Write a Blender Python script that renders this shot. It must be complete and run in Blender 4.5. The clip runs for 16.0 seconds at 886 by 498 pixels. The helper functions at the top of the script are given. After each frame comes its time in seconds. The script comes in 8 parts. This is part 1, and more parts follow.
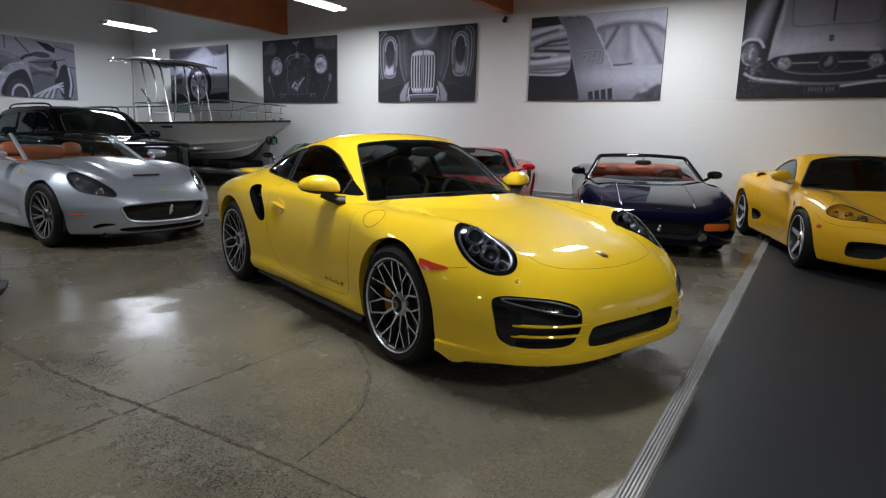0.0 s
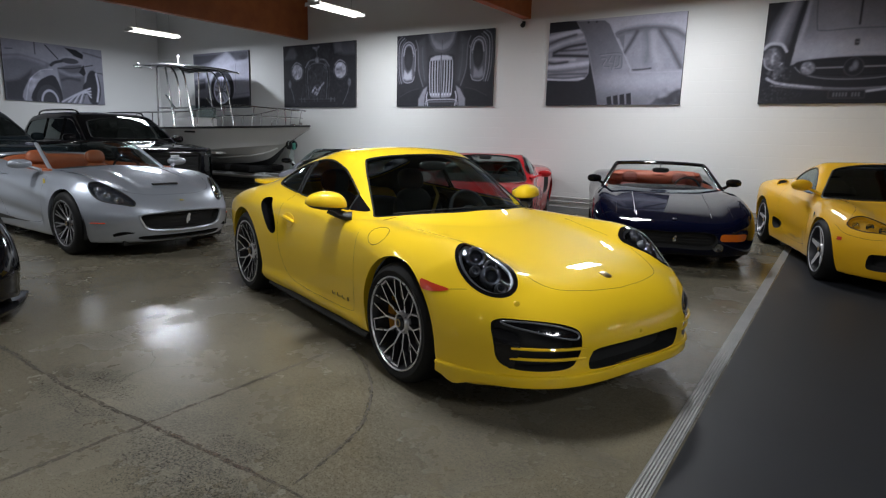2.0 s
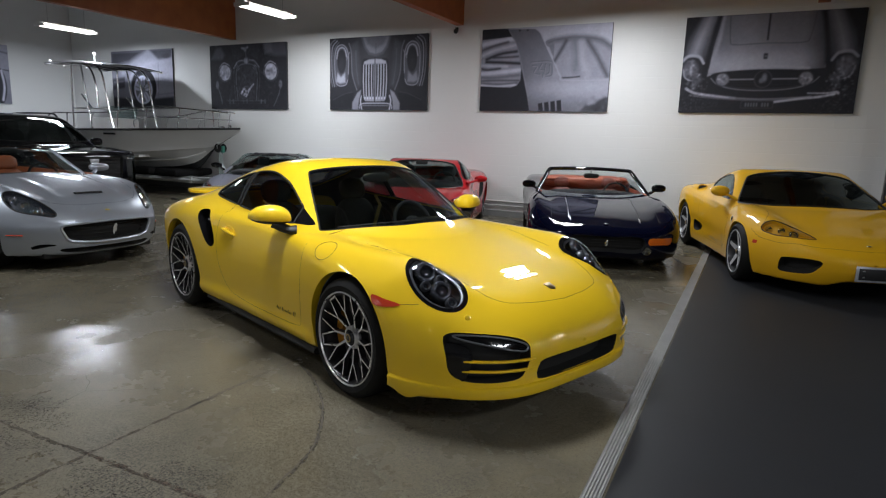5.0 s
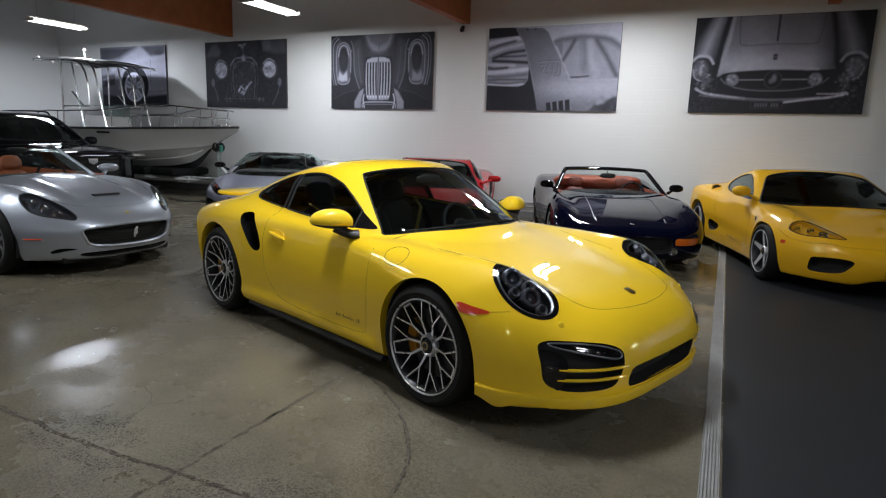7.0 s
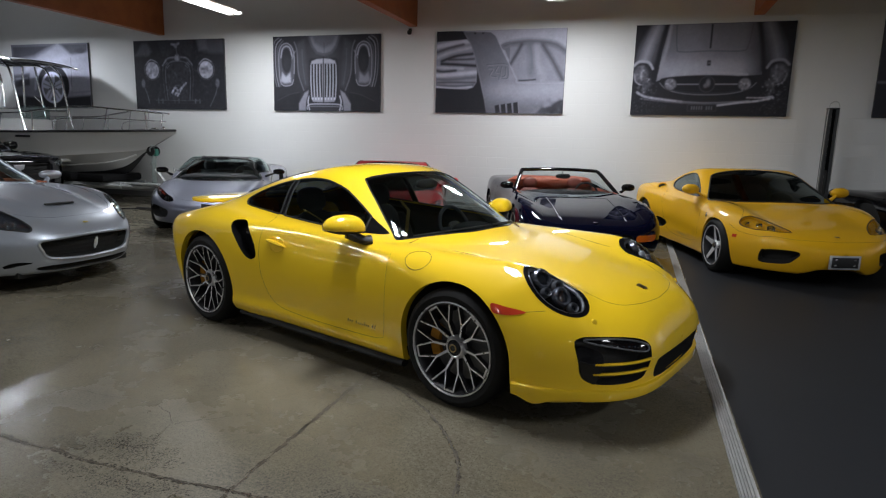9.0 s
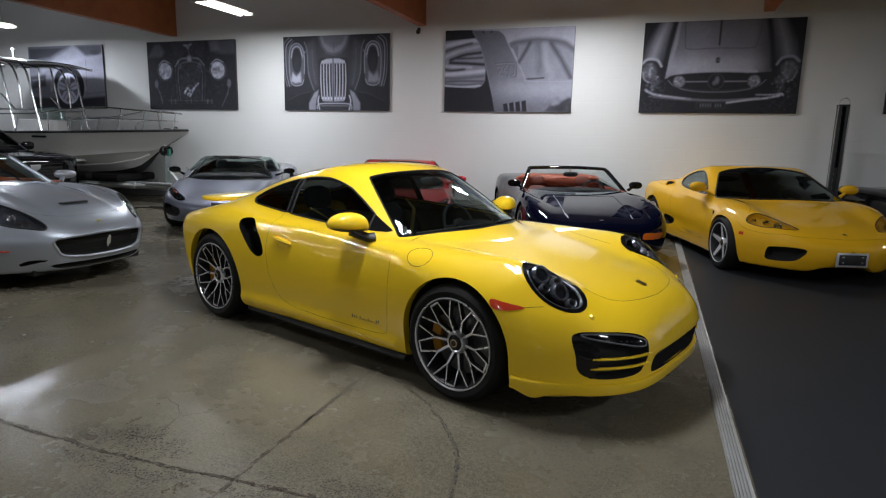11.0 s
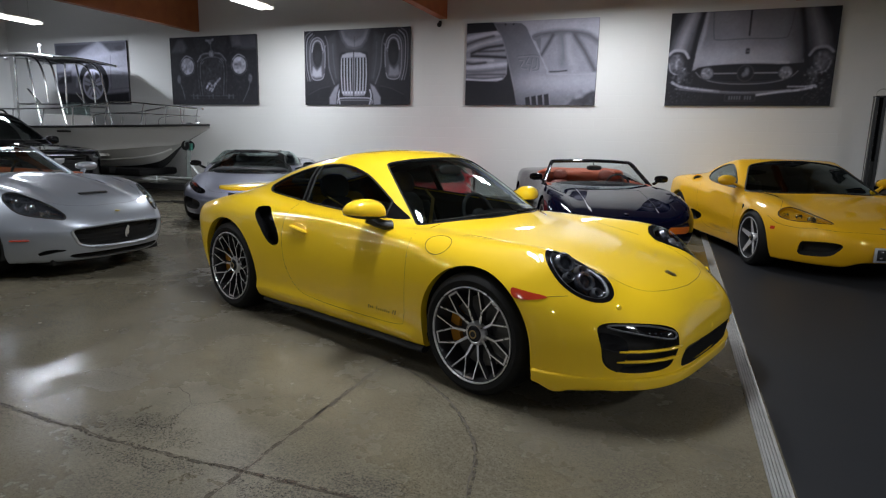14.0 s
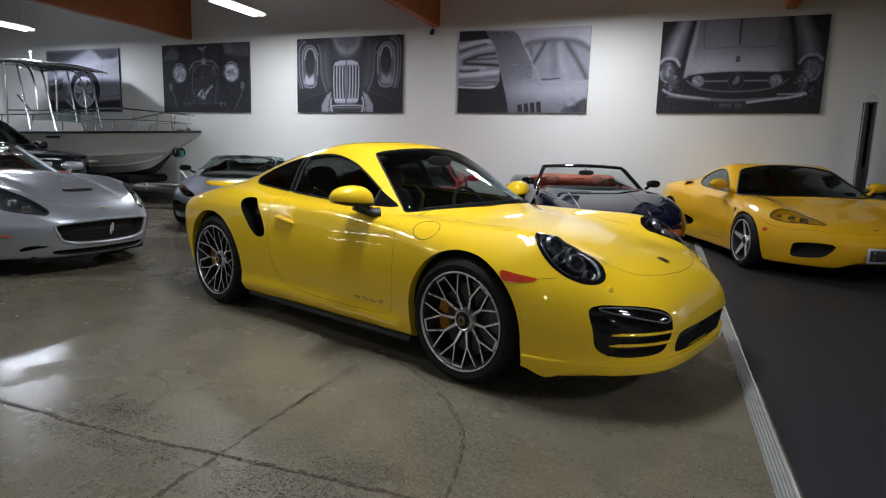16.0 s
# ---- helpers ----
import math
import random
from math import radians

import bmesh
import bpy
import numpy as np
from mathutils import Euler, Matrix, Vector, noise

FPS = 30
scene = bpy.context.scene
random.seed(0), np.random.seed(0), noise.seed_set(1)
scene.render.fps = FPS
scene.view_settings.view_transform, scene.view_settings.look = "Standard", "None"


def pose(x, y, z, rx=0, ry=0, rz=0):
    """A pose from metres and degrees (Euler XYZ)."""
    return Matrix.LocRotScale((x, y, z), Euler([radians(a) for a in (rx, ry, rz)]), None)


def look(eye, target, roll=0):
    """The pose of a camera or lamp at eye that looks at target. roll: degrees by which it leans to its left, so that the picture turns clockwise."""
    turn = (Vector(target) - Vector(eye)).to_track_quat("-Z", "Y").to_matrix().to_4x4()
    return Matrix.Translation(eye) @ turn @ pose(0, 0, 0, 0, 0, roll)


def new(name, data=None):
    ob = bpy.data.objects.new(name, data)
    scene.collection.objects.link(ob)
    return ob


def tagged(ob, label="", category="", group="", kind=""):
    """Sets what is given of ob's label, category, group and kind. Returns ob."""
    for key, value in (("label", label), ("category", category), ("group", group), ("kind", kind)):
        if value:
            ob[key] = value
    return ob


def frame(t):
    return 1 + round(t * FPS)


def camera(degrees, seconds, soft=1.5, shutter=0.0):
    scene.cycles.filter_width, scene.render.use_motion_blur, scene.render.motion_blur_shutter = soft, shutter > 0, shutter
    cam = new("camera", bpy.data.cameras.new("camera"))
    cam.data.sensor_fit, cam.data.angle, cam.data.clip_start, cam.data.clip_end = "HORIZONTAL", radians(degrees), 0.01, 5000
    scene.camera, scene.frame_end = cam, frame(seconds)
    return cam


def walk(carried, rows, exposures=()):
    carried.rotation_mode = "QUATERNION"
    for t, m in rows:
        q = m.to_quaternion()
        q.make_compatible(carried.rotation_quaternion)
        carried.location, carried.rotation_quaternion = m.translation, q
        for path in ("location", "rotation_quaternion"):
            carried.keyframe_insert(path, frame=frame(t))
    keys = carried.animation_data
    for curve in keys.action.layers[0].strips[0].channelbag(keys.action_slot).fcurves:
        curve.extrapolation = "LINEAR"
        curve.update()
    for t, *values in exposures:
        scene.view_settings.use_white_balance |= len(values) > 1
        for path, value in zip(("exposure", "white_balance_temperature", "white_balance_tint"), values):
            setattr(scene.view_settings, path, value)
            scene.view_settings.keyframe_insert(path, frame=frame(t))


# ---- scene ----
cam = camera(72.6, 16.0, soft=1.2)
PATH = [
    (0, (0.102, 0.034, 1.276), (-0.935, 1.705, 0.913), 1.6),
    (0.5, (0.121, 0.049, 1.281), (-0.93, 1.711, 0.918), 1.6),
    (1, (0.135, 0.063, 1.284), (-0.928, 1.718, 0.918), 1.5),
    (1.5, (0.149, 0.075, 1.307), (-0.93, 1.72, 0.944), 1.5),
    (2, (0.186, 0.102, 1.386), (-0.913, 1.732, 1.02), 1.5),
    (2.5, (0.231, 0.134, 1.435), (-0.922, 1.726, 1.067), 1.5),
    (3, (0.326, 0.188, 1.46), (-0.89, 1.732, 1.09), 1.3),
    (3.5, (0.371, 0.217, 1.466), (-0.847, 1.76, 1.1), 1.5),
    (4, (0.336, 0.173, 1.471), (-0.868, 1.728, 1.105), 1.8),
    (4.5, (0.255, 0.09, 1.477), (-0.754, 1.779, 1.117), 1.9),
    (5, (0.121, 0.027, 1.471), (-0.786, 1.772, 1.111), 1.8),
    (5.2, (0.055, 0.006, 1.475), (-0.848, 1.753, 1.11), 2.1),
    (7.3, (-0.514, -0.177, 1.478), (-1.326, 1.615, 1.116), 1.8),
    (7.5, (-0.59, -0.202, 1.491), (-1.368, 1.605, 1.131), 1.9),
    (8, (-0.797, -0.283, 1.477), (-1.445, 1.575, 1.124), 1.9),
    (8.5, (-0.921, -0.359, 1.481), (-1.531, 1.512, 1.128), 1.6),
    (11, (-0.832, -0.437, 1.487), (-1.481, 1.42, 1.128), 1.3),
    (11.5, (-0.839, -0.439, 1.473), (-1.503, 1.413, 1.114), 1.4),
    (12, (-0.842, -0.429, 1.455), (-1.515, 1.419, 1.094), 1.3),
    (12.5, (-0.845, -0.407, 1.449), (-1.53, 1.437, 1.089), 1.3),
    (13, (-0.854, -0.391, 1.448), (-1.552, 1.449, 1.087), 1.4),
    (13.5, (-0.851, -0.361, 1.437), (-1.556, 1.475, 1.074), 1.3),
    (14, (-0.864, -0.322, 1.399), (-1.576, 1.511, 1.035), 1.3),
    (14.5, (-0.864, -0.28, 1.341), (-1.576, 1.553, 0.978), 1.4),
    (15, (-0.863, -0.262, 1.312), (-1.576, 1.578, 0.984), 1.5),
    (15.5, (-0.837, -0.256, 1.267), (-1.54, 1.591, 0.958), 1.4),
    (16, (-0.852, -0.265, 1.216), (-1.548, 1.585, 0.906), 1.6),
]
walk(cam, [(t, look(eye, target, roll)) for t, eye, target, roll in PATH])


# ---- world and lights ----
world = bpy.data.worlds.new("world")
scene.world = world
world.use_nodes = True
world.node_tree.nodes["Background"].inputs[0].default_value = (0.5, 0.6, 0.7, 1)
world.node_tree.nodes["Background"].inputs[1].default_value = 0.02
scene.view_settings.exposure = 0.0

BAYS = (-14.65, -8.42, -2.4, 3.6, 9.7)          # fixture columns, one in each bay between the beams
ROWS_Y = (9.0, 2.9, -9.3)             # fixture rows
FIX_Z, FIX_LEN, FIX_W = 3.72, 1.22, 0.36


# ---- materials ----
def mat(name, color=(0.5, 0.5, 0.5), rough=0.5, metal=0.0, coat=0.0, coat_rough=0.03, var=0.0, scale=6.0,
        bump=0.0, bump_scale=60.0, spec=0.5, color2=None, rough_var=0.0, emit=None, strength=0.0, detail=6.0):
    """A principled material; var mixes color2 in by noise at two scales, bump adds fine relief."""
    m = bpy.data.materials.new(name)
    m.use_nodes = True
    nt = m.node_tree
    b = nt.nodes["Principled BSDF"]
    b.inputs["Base Color"].default_value = (*color, 1)
    b.inputs["Roughness"].default_value = rough
    b.inputs["Metallic"].default_value = metal
    b.inputs["Coat Weight"].default_value = coat
    b.inputs["Coat Roughness"].default_value = coat_rough
    b.inputs["Specular IOR Level"].default_value = spec
    if emit:
        b.inputs["Emission Color"].default_value = (*emit, 1)
        b.inputs["Emission Strength"].default_value = strength
    if var or bump or rough_var:
        tc = nt.nodes.new("ShaderNodeTexCoord")
        n1 = nt.nodes.new("ShaderNodeTexNoise")
        n1.inputs["Scale"].default_value, n1.inputs["Detail"].default_value = scale, detail
        nt.links.new(tc.outputs["Object"], n1.inputs["Vector"])
        n2 = nt.nodes.new("ShaderNodeTexNoise")
        n2.inputs["Scale"].default_value, n2.inputs["Detail"].default_value = bump_scale, 3.0
        nt.links.new(tc.outputs["Object"], n2.inputs["Vector"])
        if var:
            add = nt.nodes.new("ShaderNodeMath")
            add.operation = "MULTIPLY_ADD"
            nt.links.new(n2.outputs[0], add.inputs[0])
            add.inputs[1].default_value = 0.35
            nt.links.new(n1.outputs[0], add.inputs[2])
            ramp = nt.nodes.new("ShaderNodeMapRange")
            ramp.inputs[1].default_value, ramp.inputs[2].default_value = 0.45, 0.9
            ramp.inputs[3].default_value, ramp.inputs[4].default_value = 0.0, var
            nt.links.new(add.outputs[0], ramp.inputs[0])
            mix = nt.nodes.new("ShaderNodeMix")
            mix.data_type = "RGBA"
            mix.inputs[6].default_value = (*color, 1)
            mix.inputs[7].default_value = (*(color2 or tuple(c * 0.5 for c in color)), 1)
            nt.links.new(ramp.outputs[0], mix.inputs[0])
            nt.links.new(mix.outputs[2], b.inputs["Base Color"])
        if rough_var:
            rr = nt.nodes.new("ShaderNodeMapRange")
            rr.inputs[1].default_value, rr.inputs[2].default_value = 0.3, 0.7
            rr.inputs[3].default_value, rr.inputs[4].default_value = max(0.02, rough - rough_var), rough + rough_var
            nt.links.new(n1.outputs[0], rr.inputs[0])
            nt.links.new(rr.outputs[0], b.inputs["Roughness"])
        if bump:
            bp = nt.nodes.new("ShaderNodeBump")
            bp.inputs["Strength"].default_value, bp.inputs["Distance"].default_value = bump, 0.004
            nt.links.new(n2.outputs[0], bp.inputs["Height"])
            nt.links.new(bp.outputs[0], b.inputs["Normal"])
    return m


def glass(name, tint=(0.5, 0.5, 0.5), ior=1.5):
    """Thin pane: tinted see-through with a Fresnel gloss."""
    m = bpy.data.materials.new(name)
    m.use_nodes = True
    nt = m.node_tree
    nt.nodes.remove(nt.nodes["Principled BSDF"])
    out = nt.nodes["Material Output"]
    tr = nt.nodes.new("ShaderNodeBsdfTransparent")
    tr.inputs[0].default_value = (*tint, 1)
    gl = nt.nodes.new("ShaderNodeBsdfGlossy")
    gl.inputs["Color"].default_value = (0.82, 0.95, 0.94, 1)
    gl.inputs["Roughness"].default_value = 0.01
    lw = nt.nodes.new("ShaderNodeLayerWeight")
    lw.inputs[0].default_value = 0.5
    pw, fr = nt.nodes.new("ShaderNodeMath"), nt.nodes.new("ShaderNodeMath")
    pw.operation, fr.operation = "POWER", "MULTIPLY_ADD"
    nt.links.new(lw.outputs["Facing"], pw.inputs[0])
    pw.inputs[1].default_value = 4.5
    nt.links.new(pw.outputs[0], fr.inputs[0])
    fr.inputs[1].default_value, fr.inputs[2].default_value = 0.9, 2 * ((ior - 1) / (ior + 1)) ** 2
    mx = nt.nodes.new("ShaderNodeMixShader")
    nt.links.new(fr.outputs[0], mx.inputs[0])
    nt.links.new(tr.outputs[0], mx.inputs[1])
    nt.links.new(gl.outputs[0], mx.inputs[2])
    nt.links.new(mx.outputs[0], out.inputs[0])
    return m


def paint(name, color, flake=0.0, metal=0.0, rough=0.35):
    """Clear-coated car paint."""
    return mat(name, color, rough=rough, metal=metal, coat=1.0, coat_rough=0.015, bump=flake, bump_scale=900, spec=0.15)


def gloss(name, color):
    """Deep polished dark paint: one mirror layer."""
    return mat(name, color, rough=0.03, spec=0.34)


YELLOW = paint("racing yellow paint", (0.86, 0.568, 0.016), rough=0.5)
YELLOW2 = paint("fly yellow paint", (0.74, 0.405, 0.010), rough=0.5)
SILVER = paint("silver metallic paint", (0.41, 0.445, 0.505), flake=0.03, metal=0.60, rough=0.38)
BLACK = gloss("black paint", (0.004, 0.004, 0.005))
NAVY = gloss("dark blue paint", (0.002, 0.003, 0.014))
RED = paint("red paint", (0.40, 0.006, 0.010))
LILAC = paint("grey violet metallic paint", (0.165, 0.175, 0.225), flake=0.05, metal=0.35, rough=0.38)
TEAL = gloss("dark grey green paint", (0.018, 0.026, 0.032))
TRIM = mat("black plastic trim", (0.010, 0.010, 0.011), 0.5, bump=0.1, bump_scale=300)
GLOSSBLACK = mat("gloss black trim", (0.006, 0.006, 0.007), 0.08)
DARK = mat("dark cavity", (0.006, 0.006, 0.006), 0.8)
RUBBER = mat("tyre rubber", (0.007, 0.007, 0.007), 0.6, bump=0.2, bump_scale=120, var=0.4, color2=(0.011, 0.011, 0.011), spec=0.18)
GLASS = glass("car glass", (0.70, 0.77, 0.76))
GLASS_DARK = glass("privacy glass", (0.16, 0.17, 0.17))
LENS = glass("lamp lens", (0.92, 0.93, 0.95))
LENS_Y = glass("lamp lens over yellow", (0.85, 0.83, 0.75))
CHROME = mat("chrome", (0.8, 0.8, 0.8), 0.06, 1.0)
ALU = mat("machined aluminium", (0.72, 0.72, 0.74), 0.30, 0.75, rough_var=0.05, scale=30)
ALUDARK = mat("dark titanium wheel paint", (0.045, 0.045, 0.05), 0.3, 0.5)
SILVERWHEEL = mat("silver wheel paint", (0.62, 0.62, 0.64), 0.3, 0.3, coat=0.5)
GREYWHEEL = mat("grey wheel paint", (0.26, 0.26, 0.27), 0.3, 0.35)
DISC = mat("brake disc steel", (0.12, 0.12, 0.12), 0.35, 0.8, bump=0.3, bump_scale=200)
CALIPER_Y = mat("yellow brake caliper", (0.48, 0.20, 0.01), 0.4)
AMBER = mat("amber lens", (0.75, 0.16, 0.01), 0.12, coat=1.0)
REDLENS = mat("red lens", (0.55, 0.05, 0.02), 0.12, coat=1.0)
SEATGREY = mat("dark grey seat cloth", (0.035, 0.036, 0.04), 0.7, bump=0.3, bump_scale=180, spec=0.2)
LEATHER = mat("black leather", (0.012, 0.013, 0.016), 0.65, bump=0.3, bump_scale=180, spec=0.2)
DASH = mat("black dashboard skin", (0.004, 0.004, 0.005), 0.8, bump=0.3, bump_scale=220, spec=0.1)
DARKRED = mat("dark red brown leather", (0.16, 0.03, 0.018), 0.55, bump=0.3, bump_scale=160)
LAMPSILVER = mat("silver lamp housing", (0.55, 0.57, 0.60), 0.3, 0.6)
TAN = mat("tan leather", (0.32, 0.085, 0.028), 0.5, bump=0.3, bump_scale=160, var=0.4, color2=(0.24, 0.06, 0.02))
REDLEATHER = mat("orange red leather", (0.34, 0.075, 0.035), 0.55, bump=0.3, bump_scale=160, var=0.4, color2=(0.26, 0.05, 0.02))
BELT_Y = mat("yellow belt webbing", (0.17, 0.115, 0.01), 0.85)


# ---- mesh helpers ----
def part(name, geo, material, parent=None, label="", m=None, smooth=40.0, normals=None):
    """Links (verts, faces), or a ready mesh, as one mesh object; smooth: the angle under which edges shade smoothly."""
    if isinstance(geo, bpy.types.Mesh):
        me = geo
    else:
        me = bpy.data.meshes.new(name)
        v, f = geo
        me.from_pydata(np.asarray(v, float).tolist() if not isinstance(v, list) else v, [], f.tolist() if hasattr(f, "tolist") else f)
        me.materials.append(material)
        if smooth:
            me.shade_smooth()
            if normals is None:
                me.set_sharp_from_angle(angle=radians(smooth))
            else:
                me.normals_split_custom_set_from_vertices(np.asarray(normals, float).tolist())
    ob = new(name, me)
    if parent is not None:
        ob.parent = parent
    if m is not None:
        ob.matrix_basis = m
    if label:
        tagged(ob, label)
    return ob


def empty(name, m, label="", category="", group=""):
    ob = new(name)
    ob.matrix_basis = m
    ob.empty_display_size = 0.2
    return tagged(ob, label, category, group)


def join(*geos):
    vs, fs, n = [], [], 0
    for v, f in geos:
        vs += [tuple(p) for p in v]
        fs += [tuple(i + n for i in q) for q in f]
        n += len(v)
    return vs, fs


def move(geo, m):
    return [tuple(m @ Vector(p)) for p in geo[0]], geo[1]


def box(x0, x1, y0, y1, z0, z1, bevel=0.0, seg=2):
    bm = bmesh.new()
    bmesh.ops.create_cube(bm, size=1)
    for v in bm.verts:
        v.co = Vector(((x0 + x1) / 2 + v.co.x * (x1 - x0), (y0 + y1) / 2 + v.co.y * (y1 - y0), (z0 + z1) / 2 + v.co.z * (z1 - z0)))
    if bevel:
        bmesh.ops.bevel(bm, geom=bm.edges[:], offset=bevel, segments=seg, affect="EDGES", profile=0.5)
    return take(bm)


def take(bm):
    bm.verts.index_update()
    geo = [tuple(v.co) for v in bm.verts], [tuple(v.index for v in f.verts) for f in bm.faces]
    bm.free()
    return geo


def lathe(profile, n=48, axis="y", closed=False):
    """Turns (radius, height) points round an axis."""
    vs, fs, k = [], [], len(profile)
    for i in range(n):
        a = 2 * math.pi * i / n
        for r, h in profile:
            p = (r * math.cos(a), h, r * math.sin(a))
            vs.append(p if axis == "y" else (p[0], -p[2], p[1]) if axis == "z" else (p[1], p[0], p[2]))
    for i in range(n):
        for j in range(k if closed else k - 1):
            a, b = i * k + j, i * k + (j + 1) % k
            c, d = ((i + 1) % n) * k + (j + 1) % k, ((i + 1) % n) * k + j
            fs.append((a, b, c, d))
    return vs, fs


def tube(path, r, n=8, closed=False, flat=1.0, caps=True):
    """A round bar along a path of points; r: one radius or one for each point."""
    p = np.asarray(path, float)
    k = len(p)
    rr = np.broadcast_to(np.asarray(r, float), (k,))
    tang = (np.roll(p, -1, 0) - np.roll(p, 1, 0)) if closed else np.gradient(p, axis=0)
    tang /= np.linalg.norm(tang, axis=1)[:, None] + 1e-12
    ref = np.array((0, 0, 1.0)) if abs(tang[0][2]) < 0.9 else np.array((1.0, 0, 0))
    vs, fs = [], []
    u = np.cross(tang[0], ref)
    for i in range(k):
        u = u - tang[i] * np.dot(u, tang[i])
        u /= np.linalg.norm(u) + 1e-12
        w = np.cross(tang[i], u)
        for j in range(n):
            a = 2 * math.pi * j / n
            vs.append(tuple(p[i] + rr[i] * (math.cos(a) * u + flat * math.sin(a) * w)))
    for i in range(k if closed else k - 1):
        for j in range(n):
            a, b = i * n + j, i * n + (j + 1) % n
            fs.append((a, b, ((i + 1) % k) * n + (j + 1) % n, ((i + 1) % k) * n + j))
    if not closed and caps:
        fs += [tuple(range(n))[::-1], tuple(range((k - 1) * n, k * n))]
    return vs, fs


def prism(poly, t, bevel=0.0, plane="xz"):
    """A flat piece of thickness t with the outline poly, centred on the plane."""
    bm = bmesh.new()
    put = {"xz": lambda a, b: (a, 0, b), "xy": lambda a, b: (a, b, 0), "yz": lambda a, b: (0, a, b)}[plane]
    f = bm.faces.new([bm.verts.new(put(a, b)) for a, b in poly])
    f.normal_update()
    nrm = f.normal.copy()
    ext = bmesh.ops.extrude_face_region(bm, geom=[f])
    for e in ext["geom"]:
        if isinstance(e, bmesh.types.BMVert):
            e.co += nrm * t
    for v in bm.verts:
        v.co -= nrm * t / 2
    bmesh.ops.recalc_face_normals(bm, faces=bm.faces[:])
    if bevel:
        bmesh.ops.bevel(bm, geom=[e for e in bm.edges if len(e.link_faces) == 2 and e.calc_face_angle(0) > 0.6], offset=bevel, segments=2, affect="EDGES", profile=0.5)
    return take(bm)


def blob(cx, cy, cz, rx, ry, rz, e=2.0, nu=24, nv=14):
    """A rounded box or egg: a superellipsoid with exponent e."""
    vs, fs = [], []
    pw = lambda c: math.copysign(abs(c) ** (2 / e), c)
    for i in range(nv + 1):
        b = -math.pi / 2 + math.pi * i / nv
        for j in range(nu):
            a = 2 * math.pi * j / nu
            vs.append((cx + rx * pw(math.cos(b)) * pw(math.cos(a)), cy + ry * pw(math.cos(b)) * pw(math.sin(a)), cz + rz * pw(math.sin(b))))
    for i in range(nv):
        for j in range(nu):
            fs.append((i * nu + j, i * nu + (j + 1) % nu, (i + 1) * nu + (j + 1) % nu, (i + 1) * nu + j))
    return vs, fs


def curve(*pts):
    """A smooth function through (x, value) points, level beyond its ends."""
    x = np.array([p[0] for p in pts], float)
    y = np.array([p[1] for p in pts], float)
    d = np.diff(y) / np.diff(x)
    m = np.empty_like(y)
    m[0], m[-1] = d[0], d[-1]
    h = np.diff(x)
    m[1:-1] = (d[:-1] * h[1:] + d[1:] * h[:-1]) / (h[1:] + h[:-1])

    def f(q):
        q = np.clip(np.asarray(q, float), x[0], x[-1])
        i = np.clip(np.searchsorted(x, q) - 1, 0, len(h) - 1)
        t = (q - x[i]) / h[i]
        return ((1 + 2 * t) * (1 - t) ** 2 * y[i] + t * (1 - t) ** 2 * h[i] * m[i] + t * t * (3 - 2 * t) * y[i + 1] + t * t * (t - 1) * h[i] * m[i + 1])
    return f


def spline(pts, n=12, closed=False):
    """Points of a smooth line through pts (2D or 3D)."""
    p = np.asarray(pts, float)
    k = len(p)
    out = []
    for i in range(k if closed else k - 1):
        q = [p[(i + j) % k] if closed else p[min(max(i + j, 0), k - 1)] for j in (-1, 0, 1, 2)]
        for s in np.linspace(0, 1, n, endpoint=False):
            out.append(0.5 * (2 * q[1] + (q[2] - q[0]) * s + (2 * q[0] - 5 * q[1] + 4 * q[2] - q[3]) * s ** 2 + (3 * q[1] - q[0] - 3 * q[2] + q[3]) * s ** 3))
    if not closed:
        out.append(p[-1])
    return np.array(out)


def smin(a, b, k):
    h = np.clip(0.5 + 0.5 * (b - a) / k, 0, 1)
    return b * (1 - h) + a * h - k * h * (1 - h)


def smax(a, b, k):
    return -smin(-a, -b, k)


def inside(poly, u, v):
    """Signed distance to a closed outline, positive within."""
    p = np.asarray(poly, float)
    q = np.roll(p, -1, 0)
    best = np.full(u.shape, 1e9)
    odd = np.zeros(u.shape, bool)
    for (ax, ay), (bx, by) in zip(p, q):
        ex, ey = bx - ax, by - ay
        t = np.clip(((u - ax) * ex + (v - ay) * ey) / (ex * ex + ey * ey + 1e-15), 0, 1)
        best = np.minimum(best, (u - ax - t * ex) ** 2 + (v - ay - t * ey) ** 2)
        if ay != by:
            odd ^= ((ay > v) != (by > v)) & (u < (bx - ax) * (v - ay) / (by - ay) + ax)
    return np.where(odd, 1, -1) * np.sqrt(best)


